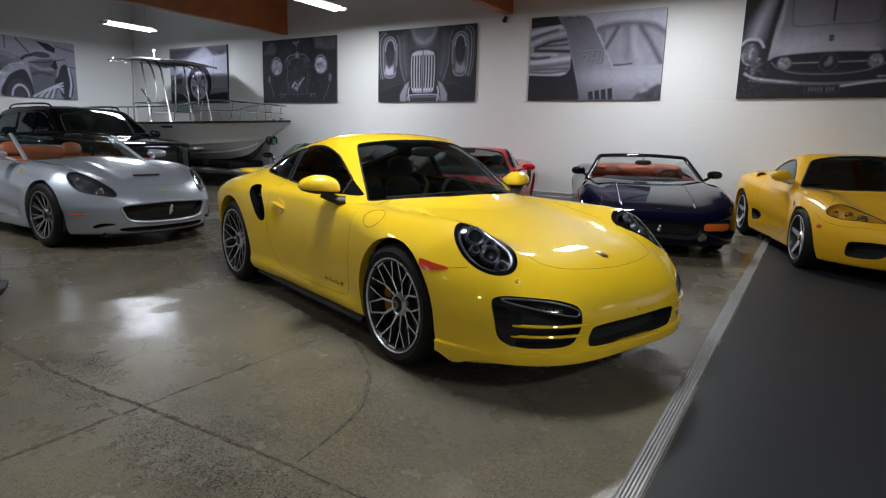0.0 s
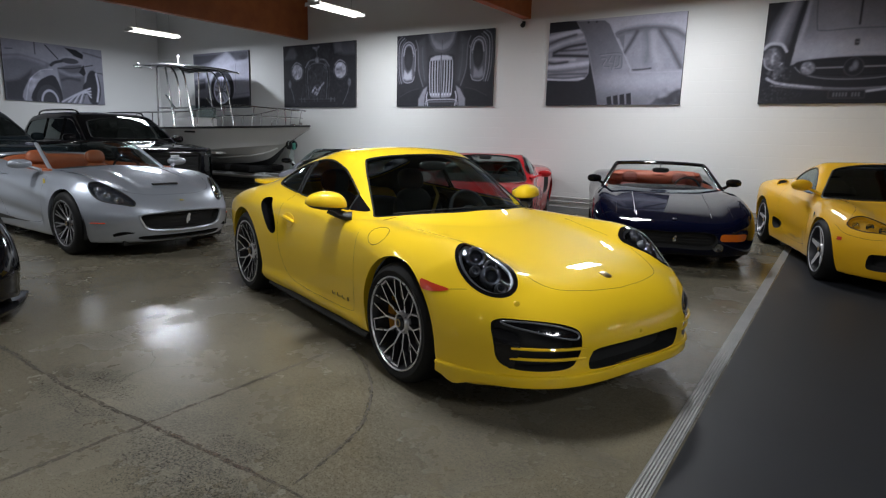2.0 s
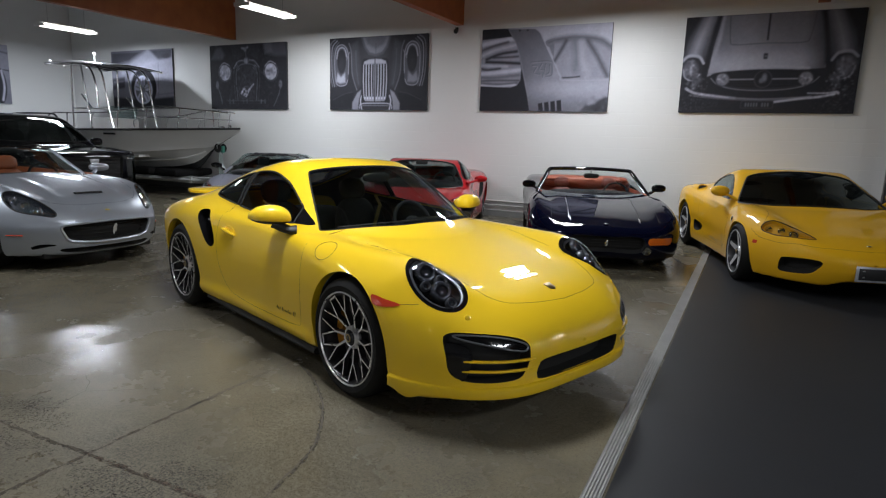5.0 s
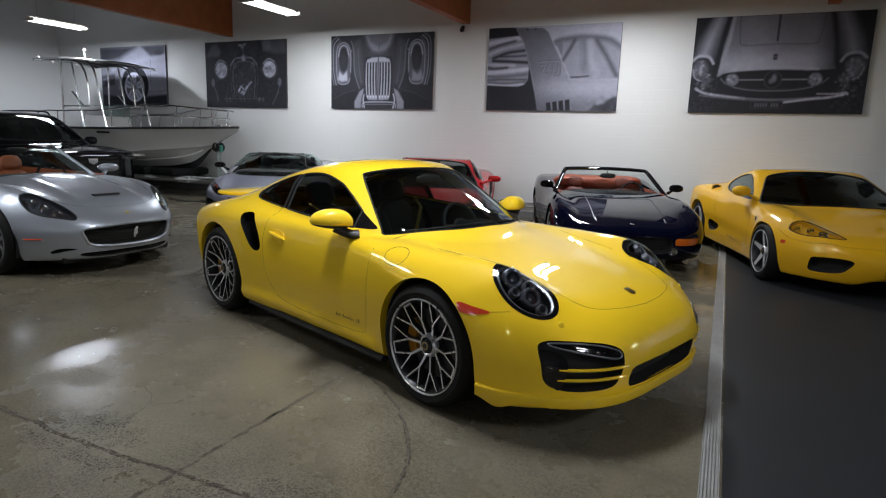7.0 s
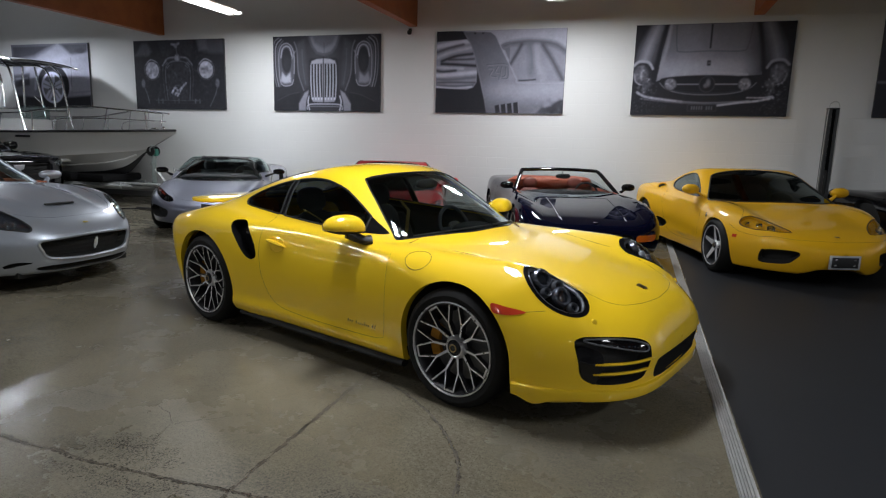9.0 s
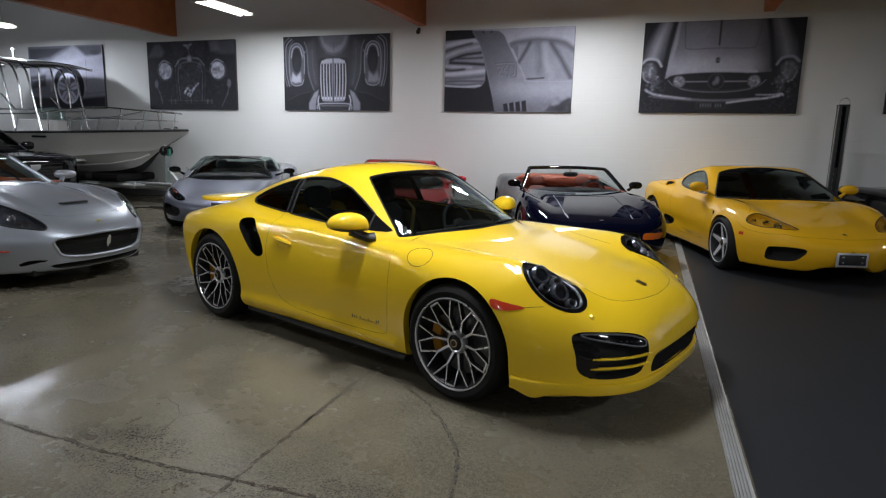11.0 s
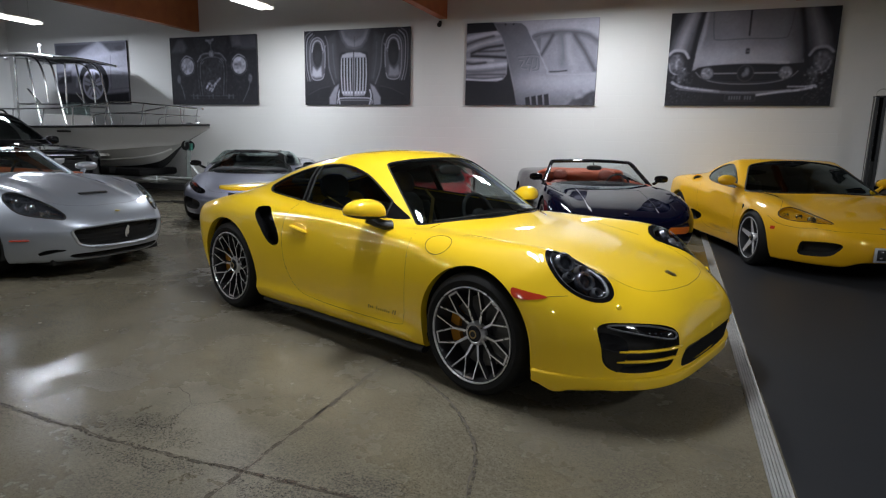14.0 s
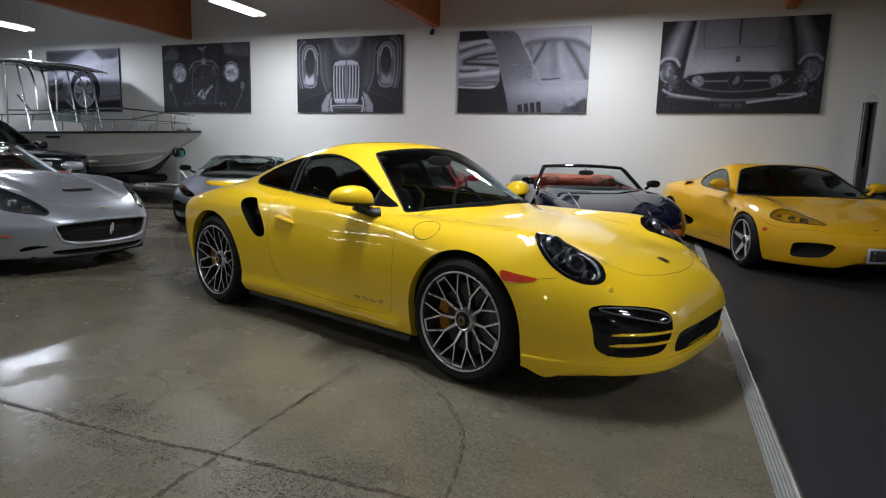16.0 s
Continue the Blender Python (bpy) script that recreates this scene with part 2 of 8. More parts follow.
# ---- car bodies: a smooth solid, turned into a skin that is cut into panels ----
def solid(c, green=True, lower=True):
    """The car's shape: a function that is positive within. c: curves and numbers in metres, x ahead from mid wheelbase."""
    def f(p):
        x, ay, z = p[..., 0], np.abs(p[..., 1]), p[..., 2]
        out = None
        if lower:
            zm = c["zm"](x)
            side = c["W"](x) - c["up"] * np.maximum(z - zm, 0) ** 2 / 0.16 - c["dn"] * np.maximum(zm - z, 0) ** 2 / 0.16 - ay
            for x0, z0, r0, d0, s0 in c.get("flare", ()):
                rr = np.hypot(x - x0, z - z0)
                side = side + d0 * np.exp(-((rr - r0) / s0) ** 2)
            for x0, z0, x1, z1, d0, s0 in c.get("crease", ()):
                t = np.clip(((x - x0) * (x1 - x0) + (z - z0) * (z1 - z0)) / ((x1 - x0) ** 2 + (z1 - z0) ** 2), 0, 1)
                dd = np.hypot(x - x0 - t * (x1 - x0), z - z0 - t * (z1 - z0))
                side = side + d0 * np.exp(-(dd / s0) ** 2)
            deck = c["zd"](x) + c["cb"](x) * np.exp(-((ay - c["cy"](x)) / c["cs"]) ** 2) - c["crown"] * ay ** 2 - z
            for x0, y0, lx, ly, d0 in c.get("bulge", ()):
                deck = deck + d0 * np.exp(-((x - x0) / lx) ** 2 - ((ay - y0) / ly) ** 2)
            nose = c["xn"](z) - c["bow"] * (ay / 0.9) ** c["bp"] - x
            tail = x - c["xt"](z) - c["tbow"] * (ay / 0.9) ** c["tp"]
            out = smin(side, deck, c["k"](x) if callable(c["k"]) else c["k"])
            out = smin(out, nose, c["kn"])
            out = smin(out, tail, c["kt"])
            zb = c["zb"](x)
            if "belly" in c:
                x0, y0, lift = c["belly"]
                zb = zb + lift * np.exp(-(ay / y0) ** 6) * np.clip((x - x0) / 0.2, 0, 1)
            out = smin(out, z - zb, 0.03)
        if green:
            xe = x + c["gbow"] * ay ** 2 * np.clip((x - c["gmid"]) / 0.25, -1, 1) * np.where(x > c["gmid"], 1, c.get("grear", 0.7))
            g = smin(c["zC"](xe) - c["gcrown"] * ay ** 2 - z, (c["gb"](x) - c["tum"] * (np.maximum(z, c["belt"] - 0.06) - c["belt"]) - ay) * 0.88, c["kg"])
            g = smin(g, z - 0.3, 0.02)
            out = g if out is None else smax(out, g, c["ku"](x))
        return out
    return f


def cross(f, o, d, far=3.2, n=44):
    """Where rays from within leave the solid."""
    lo, hi = np.full(len(o), 0.02), np.full(len(o), far)
    done = np.zeros(len(o), bool)
    prev = lo.copy()
    for r in np.linspace(0.02, far, n)[1:]:
        out = (f(o + d * r) < 0) & ~done
        hi[out], lo[out] = r, prev[out]
        done |= out
        prev = np.full(len(o), r)
    for _ in range(18):
        mid = (lo + hi) / 2
        good = f(o + d * mid[:, None]) > 0
        lo, hi = np.where(good, mid, lo), np.where(good, hi, mid)
    return o + d * ((lo + hi) / 2)[:, None]


def grad(f, p, e=0.004):
    g = np.stack([f(p - np.eye(3)[i] * e) - f(p + np.eye(3)[i] * e) for i in range(3)], 1)
    return g / (np.linalg.norm(g, axis=1)[:, None] + 1e-12)


class Skin:
    """A triangle skin with a label for each face, that can be cut along the zero line of any field."""

    def __init__(self, f, xa, xb, za, zb, nm=90, nc=26, nt=110):
        self.f = f
        u = [(xa + (xb - xa) * i / nm, 0.0) for i in range(nm + 1)]
        caps = [math.pi / 2 * (i + 1) / nc for i in range(nc)]
        u = [(xa, -a) for a in caps[::-1]] + u + [(xb, a) for a in caps]
        th = np.concatenate([np.linspace(-90, -50, 6, endpoint=False), np.linspace(-50, 90, nt // 2 - 6)])
        th = np.radians(np.concatenate([th, 180 - th[-2:0:-1]]))
        k = len(th)
        o, d = [], []
        for x, a in u:
            zo = za + (zb - za) * (x - xa) / (xb - xa)
            for t in th:
                o.append((x, 0, zo))
                d.append((math.sin(a), math.cos(a) * math.cos(t), math.cos(a) * math.sin(t)))
        self.V = cross(f, np.array(o), np.array(d))
        i = np.arange(len(u) - 1)[:, None] * k + np.arange(k)[None]
        j = np.arange(len(u) - 1)[:, None] * k + (np.arange(k)[None] + 1) % k
        q = np.stack([i, j, j + k, i + k], -1).reshape(-1, 4)
        self.F = np.concatenate([q[:, [0, 1, 2]], q[:, [0, 2, 3]]])
        self.L = np.zeros(len(self.F), int)
        self.N = None
        self.names = ["body"]

    def normals(self):
        if self.N is None:
            self.N = grad(self.f, self.V)
        return self.N

    def cut(self, field, name, only=("body",)):
        """Cuts along field = 0 and gives the faces within, of the labels in only, the label name."""
        self.normals()
        s = field(self.V)
        s = np.where(np.abs(s) < 1e-5, 1e-5, s)
        ok = np.isin(self.L, [self.names.index(n) for n in only])
        F, L = self.F, self.L
        pos = s[F] > 0
        cnt = pos.sum(1)
        mixed = ok & (cnt > 0) & (cnt < 3)
        if name not in self.names:
            self.names.append(name)
        lab = self.names.index(name)
        L = L.copy()
        L[ok & (cnt == 3)] = lab
        T, TL = F[mixed], L[mixed]
        if len(T):
            lone = np.where(cnt[mixed] == 1, pos[mixed].argmax(1), (~pos[mixed]).argmax(1))
            r = np.arange(len(T))
            a, b, c3 = T[r, lone], T[r, (lone + 1) % 3], T[r, (lone + 2) % 3]
            edges = np.concatenate([np.stack([a, b], 1), np.stack([a, c3], 1)])
            key, inv = np.unique(np.sort(edges, 1), axis=0, return_inverse=True)
            inv = inv.reshape(-1)
            t = s[key[:, 0]] / (s[key[:, 0]] - s[key[:, 1]])
            nv = self.V[key[:, 0]] + (self.V[key[:, 1]] - self.V[key[:, 0]]) * t[:, None]
            nn = self.N[key[:, 0]] + (self.N[key[:, 1]] - self.N[key[:, 0]]) * t[:, None]
            base = len(self.V)
            self.V = np.concatenate([self.V, nv])
            self.N = np.concatenate([self.N, nn / (np.linalg.norm(nn, axis=1)[:, None] + 1e-12)])
            ab, ac = base + inv[:len(T)], base + inv[len(T):]
            in1 = s[a] > 0
            new_f = np.concatenate([np.stack([a, ab, ac], 1), np.stack([ab, b, c3], 1), np.stack([ab, c3, ac], 1)])
            new_l = np.concatenate([np.where(in1, lab, TL), np.where(in1, TL, lab), np.where(in1, TL, lab)])
            F = np.concatenate([F[~mixed], new_f])
            L = np.concatenate([L[~mixed], new_l])
        self.F, self.L = F, L
        return self

    def faces(self, name):
        return self.F[self.L == self.names.index(name)] if name in self.names else np.zeros((0, 3), int)

    def piece(self, name, where=None, shift=0.0):
        """Verts, faces and normals of a label (where: a test of the faces' centres), pushed in by shift."""
        F = self.faces(name)
        if where is not None and len(F):
            F = F[where(self.V[F].mean(1))]
        ids, inv = np.unique(F, return_inverse=True)
        n = self.normals()[ids]
        return self.V[ids] - n * shift, inv.reshape(-1, 3), n

    def recess(self, name, depth, where=None, along=None):
        """The label's faces sunk by depth, with walls up to the rim."""
        v, f, n = self.piece(name, where)
        step = n * depth if along is None else np.asarray(along, float)[None] * depth
        inner = v - step
        e = np.concatenate([f[:, [0, 1]], f[:, [1, 2]], f[:, [2, 0]]])
        key, cnt = np.unique(np.sort(e, 1), axis=0, return_counts=True)
        rim = set(map(tuple, key[cnt == 1].tolist()))
        walls = [(a, b) for a, b in e.tolist() if (min(a, b), max(a, b)) in rim]
        k = len(v)
        fs = [tuple(q) for q in (f + k).tolist()] + [(a, b, b + k, a + k) for a, b in walls]
        return np.concatenate([v, inner]), fs

    def walls(self, name, step, where=None):
        """Only the walls along the rim of a label, as deep as step (a vector for each side: y is mirrored)."""
        v, f, n = self.piece(name, where)
        e = np.concatenate([f[:, [0, 1]], f[:, [1, 2]], f[:, [2, 0]]])
        key, cnt = np.unique(np.sort(e, 1), axis=0, return_counts=True)
        rim = set(map(tuple, key[cnt == 1].tolist()))
        k = len(v)
        st = np.stack([np.full(k, step[0]), step[1] * np.sign(v[:, 1]), np.full(k, step[2])], 1)
        return np.concatenate([v, v + st]), [(a, b, b + k, a + k) for a, b in e.tolist() if (min(a, b), max(a, b)) in rim]


def side_y(f, pts, side, lift=0.0):
    """Points (x, z) laid on the flank of a solid."""
    p = np.asarray(pts, float)
    o = np.stack([p[:, 0], np.zeros(len(p)), p[:, 1]], 1)
    q = cross(f, o, np.tile((0, side, 0.0), (len(p), 1)), far=1.4, n=60)
    return q + grad(f, q) * lift


def top_z(f, pts, lift=0.0, z0=0.45):
    """Points (x, y) laid on the top of a solid."""
    p = np.asarray(pts, float)
    o = np.stack([p[:, 0], p[:, 1], np.full(len(p), z0)], 1)
    q = cross(f, o, np.tile((0, 0, 1.0), (len(p), 1)), far=1.6, n=60)
    return q + grad(f, q) * lift


def front_x(f, pts, lift=0.0, x0=1.2):
    """Points (y, z) laid on the nose of a solid."""
    p = np.asarray(pts, float)
    o = np.stack([np.full(len(p), x0), p[:, 0], p[:, 1]], 1)
    q = cross(f, o, np.tile((1.0, 0, 0), (len(p), 1)), far=1.8, n=60)
    return q + grad(f, q) * lift


def patch(lay, loop, lift):
    """A thin skin over the loop, every point of it laid on the surface by lay(points, lift)."""
    loop = np.asarray(loop, float)
    mid, k = loop.mean(0), len(loop)
    rings = [mid + (loop - mid) * t for t in (1.0, 0.8, 0.6, 0.4, 0.2)]
    v = lay(np.concatenate(rings + [mid[None]]), lift)
    fs = [(r * k + i, r * k + (i + 1) % k, (r + 1) * k + (i + 1) % k, (r + 1) * k + i) for r in range(4) for i in range(k)]
    return v, fs + [(4 * k + i, 4 * k + (i + 1) % k, 5 * k) for i in range(k)]


def surface_along(f, p, d):
    """The point where a line through p along d leaves the solid, and the outward normal there."""
    p, d = np.asarray(p, float), np.asarray(d, float)
    d = d / np.linalg.norm(d)
    t = np.linspace(0.25, -0.25, 501)
    q = p[None] + d[None] * t[:, None]
    i = int(np.argmax(f(q) > 0))
    return q[i], grad(f, q[i][None])[0]


# ---- the hall ----
X0, X1, Y0, Y1, H = -17.8, 13.0, -15.0, 11.0, 5.4
WALLPAINT = mat("white painted block wall", (0.69, 0.695, 0.69), 0.6, bump=0.25, bump_scale=25, var=0.25, color2=(0.60, 0.605, 0.60), scale=0.6)


def block_relief(m, size=(0.40, 0.20)):
    """Adds the faint mortar lines of painted block work to a wall material, on the wall's own x and z."""
    nt = m.node_tree
    b = nt.nodes["Principled BSDF"]
    tc = nt.nodes.new("ShaderNodeTexCoord")
    sep, com, add = nt.nodes.new("ShaderNodeSeparateXYZ"), nt.nodes.new("ShaderNodeCombineXYZ"), nt.nodes.new("ShaderNodeMath")
    nt.links.new(tc.outputs["Object"], sep.inputs[0])
    nt.links.new(sep.outputs[0], add.inputs[0])
    nt.links.new(sep.outputs[1], add.inputs[1])
    nt.links.new(add.outputs[0], com.inputs[0])
    nt.links.new(sep.outputs[2], com.inputs[1])
    br = nt.nodes.new("ShaderNodeTexBrick")
    br.inputs["Scale"].default_value = 1.0
    br.inputs["Brick Width"].default_value, br.inputs["Row Height"].default_value = size
    br.inputs["Mortar Size"].default_value, br.inputs["Mortar Smooth"].default_value = 0.006, 0.8
    br.inputs["Color1"].default_value = br.inputs["Color2"].default_value = (1, 1, 1, 1)
    br.inputs["Mortar"].default_value = (0, 0, 0, 1)
    nt.links.new(com.outputs[0], br.inputs["Vector"])
    bp = nt.nodes.new("ShaderNodeBump")
    bp.inputs["Strength"].default_value, bp.inputs["Distance"].default_value = 0.35, 0.004
    nt.links.new(br.outputs["Color"], bp.inputs["Height"])
    old = b.inputs["Normal"].links[0].from_socket
    nt.links.new(old, bp.inputs["Normal"])
    nt.links.new(bp.outputs[0], b.inputs["Normal"])


block_relief(WALLPAINT)


def concrete(name):
    """Polished slab: cloudy tone, fine aggregate, pitted and scuffed patches."""
    m = bpy.data.materials.new(name)
    m.use_nodes = True
    nt = m.node_tree
    b = nt.nodes["Principled BSDF"]
    tc = nt.nodes.new("ShaderNodeTexCoord")

    def noise_at(scale, detail=5.0, rough=0.6, kind="ShaderNodeTexNoise"):
        n = nt.nodes.new(kind)
        n.inputs["Scale"].default_value = scale
        n.inputs["Detail"].default_value = detail
        n.inputs["Roughness"].default_value = rough
        nt.links.new(tc.outputs["Object"], n.inputs["Vector"])
        return n.outputs[0]

    def ramp(src, lo, hi, a, z):
        r = nt.nodes.new("ShaderNodeMapRange")
        for k, val in enumerate((lo, hi, a, z)):
            r.inputs[k + 1].default_value = val
        nt.links.new(src, r.inputs[0])
        return r.outputs[0]

    def mix(fac, c1, c2):
        x = nt.nodes.new("ShaderNodeMix")
        x.data_type = "RGBA"
        nt.links.new(fac, x.inputs[0])
        for k, c in ((6, c1), (7, c2)):
            if isinstance(c, tuple):
                x.inputs[k].default_value = (*c, 1)
            else:
                nt.links.new(c, x.inputs[k])
        return x.outputs[2]

    def times(p, q):
        x = nt.nodes.new("ShaderNodeMath")
        x.operation = "MULTIPLY"
        nt.links.new(p, x.inputs[0])
        nt.links.new(q, x.inputs[1])
        return x.outputs[0]

    cloud = ramp(noise_at(0.7, 7, 0.65), 0.35, 0.68, 0, 1)
    base = mix(cloud, (0.108, 0.095, 0.067), (0.182, 0.161, 0.116))
    blot = ramp(noise_at(2.6, 8, 0.7), 0.50, 0.70, 0, 0.8)
    base = mix(blot, base, (0.074, 0.065, 0.047))
    worn = ramp(noise_at(1.1, 6, 0.65), 0.49, 0.61, 0.04, 1)
    grit = ramp(noise_at(85, 3, 0.7), 0.47, 0.58, 0, 1)
    base = mix(times(worn, grit), base, (0.034, 0.031, 0.026))
    fine = ramp(noise_at(45, 6, 0.85), 0.42, 0.66, 0, 0.6)
    base = mix(fine, base, (0.242, 0.219, 0.164))
    specks = ramp(noise_at(150, 1, 0.5), 0.60, 0.67, 0, 0.8)
    base = mix(specks, base, (0.026, 0.024, 0.020))
    nt.links.new(base, b.inputs["Base Color"])
    rough = ramp(noise_at(1.9, 6, 0.65), 0.3, 0.7, 0.08, 0.25)
    scuff = ramp(noise_at(1.1, 6, 0.65), 0.44, 0.60, 0.0, 0.42)
    most = nt.nodes.new("ShaderNodeMath")
    most.operation = "MAXIMUM"
    nt.links.new(rough, most.inputs[0])
    nt.links.new(scuff, most.inputs[1])
    # a dull, walked-on stretch beside the yellow car
    far = nt.nodes.new("ShaderNodeVectorMath")
    far.operation = "DISTANCE"
    nt.links.new(tc.outputs["Object"], far.inputs[0])
    far.inputs[1].default_value = (-2.75, 1.75, 0.0)
    dull = nt.nodes.new("ShaderNodeMath")
    dull.operation = "MAXIMUM"
    nt.links.new(most.outputs[0], dull.inputs[0])
    ragged = nt.nodes.new("ShaderNodeMath")
    ragged.operation = "MULTIPLY_ADD"
    nt.links.new(noise_at(1.6, 6, 0.7), ragged.inputs[0])
    ragged.inputs[1].default_value = 2.4
    nt.links.new(far.outputs["Value"], ragged.inputs[2])
    nt.links.new(ramp(ragged.outputs[0], 1.2, 2.9, 0.42, 0.0), dull.inputs[1])
    nt.links.new(dull.outputs[0], b.inputs["Roughness"])
    b.inputs["Specular IOR Level"].default_value = 0.30
    bp = nt.nodes.new("ShaderNodeBump")
    bp.inputs["Strength"].default_value, bp.inputs["Distance"].default_value = 0.2, 0.003
    nt.links.new(noise_at(70, 4, 0.7), bp.inputs["Height"])
    nt.links.new(bp.outputs[0], b.inputs["Normal"])
    return m


CONCRETE = concrete("polished concrete")
DARKFLOOR = mat("dark grey vinyl floor", (0.021, 0.0225, 0.026), 0.5, spec=0.25, var=0.5, color2=(0.015, 0.016, 0.019), scale=1.4, bump=0.05, bump_scale=160)
CEILPAINT = mat("dark ceiling", (0.16, 0.16, 0.16), 0.8, var=0.4, scale=2)
WOOD = mat("stained glulam timber", (0.40, 0.125, 0.032), 0.45, var=0.7, color2=(0.24, 0.062, 0.016), scale=3, bump=0.1, bump_scale=50)
GREYWALL = mat("grey wall paint", (0.32, 0.32, 0.32), 0.7, var=0.3, scale=1.0)
STEEL = mat("weathered aluminium", (0.46, 0.46, 0.46), 0.45, 0.35, var=0.6, color2=(0.28, 0.28, 0.27), scale=9)


def slab(name, geo, material, label="", category="", parent=None):
    ob = part(name, geo, material, parent, smooth=0)
    return tagged(ob, label, category, kind="structure")


wall_t = 0.3
slab("wall_north", box(X0 - wall_t, X1 + wall_t, Y1, Y1 + wall_t, 0, H), WALLPAINT, "white painted block wall hung with canvases", "wall")
slab("wall_west", box(X0 - wall_t, X0, Y0, Y1, 0, H), WALLPAINT, "white painted block wall at the end of the hall", "wall")
slab("wall_east", box(X1, X1 + wall_t, Y0, Y1, 0, H), GREYWALL, "plain grey wall", "wall")
slab("wall_south", box(X0 - wall_t, X1 + wall_t, Y0 - wall_t, Y0, 0, H), GREYWALL, "plain grey wall", "wall")
slab("ceiling", box(X0 - wall_t, X1 + wall_t, Y0 - wall_t, Y1 + wall_t, H, H + 0.2), CEILPAINT, "dark painted ceiling deck above timber beams", "ceiling")
slab("floor", box(X0 - wall_t, X1 + wall_t, Y0 - wall_t, Y1 + wall_t, -0.2, 0), CONCRETE, "polished grey concrete floor with joints and cracks", "floor")

# dark floor covering beyond the ridged aluminium edge strip
EDGE = (-0.366, -0.0118)          # x at y = 0 and its drift along y
ex = lambda y: EDGE[0] + EDGE[1] * (y - 2.2)
v = [(ex(Y0) + 0.055, Y0, 0.004), (X1, Y0, 0.004), (X1, Y1, 0.004), (ex(Y1) + 0.055, Y1, 0.004)]
slab("floor_covering", (v, [(0, 1, 2, 3)]), DARKFLOOR, "matt dark grey floor covering", "floor")

for i, bx in enumerate((-11.39, -5.36, 0.66, 6.7, 12.7)):
    slab("beam", box(bx - 0.08, bx + 0.08, Y0, Y1, 3.63, 4.6, 0.006), WOOD, "orange stained glued timber roof beam", "beam")


# ---- hanging lights ----
WHITEMETAL = mat("white enamelled steel", (0.75, 0.75, 0.74), 0.4)
TUBE = mat("lit diffuser", (0.9, 0.9, 0.9), 0.5, emit=(1.0, 0.98, 0.95), strength=9.0)
WIRE = mat("steel wire", (0.35, 0.35, 0.35), 0.4, 1.0)
LAMP_POWER = 118


def hanging_light(x, y, lean):
    """A suspended fluorescent fitting: steel spine and end caps, a pair of lit lenses, two wires."""
    fit_ = empty("hanging_light", pose(x, y, FIX_Z, 0, 0, lean), "suspended white fluorescent fitting, lit", "ceiling light", "hall lights")
    L, w = FIX_LEN / 2, FIX_W / 2
    part("spine", box(-0.06, 0.06, -L - 0.03, L + 0.03, 0.015, 0.07, 0.012), WHITEMETAL, fit_)
    for s in (-1, 1):
        wing = prism([(0.0, 0.018), (s * w, -0.012), (s * w, -0.004), (0.0, 0.028)][::s], 2 * L, 0.0, "xz")
        part("reflector", wing, WHITEMETAL, fit_)
        part("end_cap", box(-w, w, s * (L + 0.002), s * (L + 0.022), -0.03, 0.03, 0.006), WHITEMETAL, fit_)
        part("diffuser", move(lathe([(0.052, -L), (0.052, L)], 16), pose(s * w * 0.56, 0, 0.0) @ Matrix.Diagonal((1.15, 1, 0.42, 1))), TUBE, fit_)
        part("wire", tube([(0, s * L * 0.7, 0.06), (0, s * L * 0.7, H - FIX_Z)], 0.004, 5), WIRE, fit_)
    return fit_


for i, fx in enumerate(BAYS):
    for j, fy in enumerate(ROWS_Y):
        if fx == 3.6 and fy > 5:
            continue
        if fy == 2.9:                       # middle row shifted to tune glare; the -14.65 lamp is added, unseen fill
            fx, fy = {-14.65: (-14.65, -2.5), -8.42: (-8.42, 1.2), 3.6: (3.6, 0.8), 9.7: (9.7, 5.6)}.get(fx, (fx, fy))
        hanging_light(fx, fy, 0)
        pair = (-0.10, 0.10) if fx < 0 and fy > 0 else (0.0,)
        for off in pair:
            lamp = bpy.data.lights.new("tube_light", "AREA")
            lamp.shape, lamp.size, lamp.size_y = "RECTANGLE", FIX_W * 0.8 if len(pair) == 1 else 0.11, FIX_LEN
            end_bay = fx < -14                  # last bay tinted cooler and raised to brighten that end of the hall
            lamp.energy, lamp.color, lamp.spread = LAMP_POWER * (1.10 if end_bay else 1.0) / len(pair), (0.92, 0.99, 1.10) if end_bay else (0.955, 0.99, 1.04), radians(180)
            lo = new("lamp", lamp)
            lo.matrix_basis = pose(fx + off, fy, FIX_Z - 0.045)

# ---- ridged edge strip, floor joints and cracks ----
strip_ob = empty("floor_strip", pose(0, 0, 0), "ridged aluminium edge strip between concrete and dark floor", "floor trim")
strip_ob["kind"] = "structure"
edge_v, edge_f = [], []
ribs = [(-0.04, 0.001), (-0.036, 0.006)]
for k in range(5):
    a = -0.032 + k * 0.0145
    ribs += [(a, 0.0015), (a + 0.001, 0.0095), (a + 0.0095, 0.0095), (a + 0.0105, 0.0015)]
ribs += [(0.044, 0.006)]
for yy in (Y0, Y1 - 0.002):
    edge_v += [(ex(yy) + a, yy, h) for a, h in ribs]
nr = len(ribs)
edge_f = [(i, i + 1, nr + i + 1, nr + i) for i in range(nr - 1)]
part("ridged_profile", (edge_v, edge_f), STEEL, strip_ob, smooth=0)

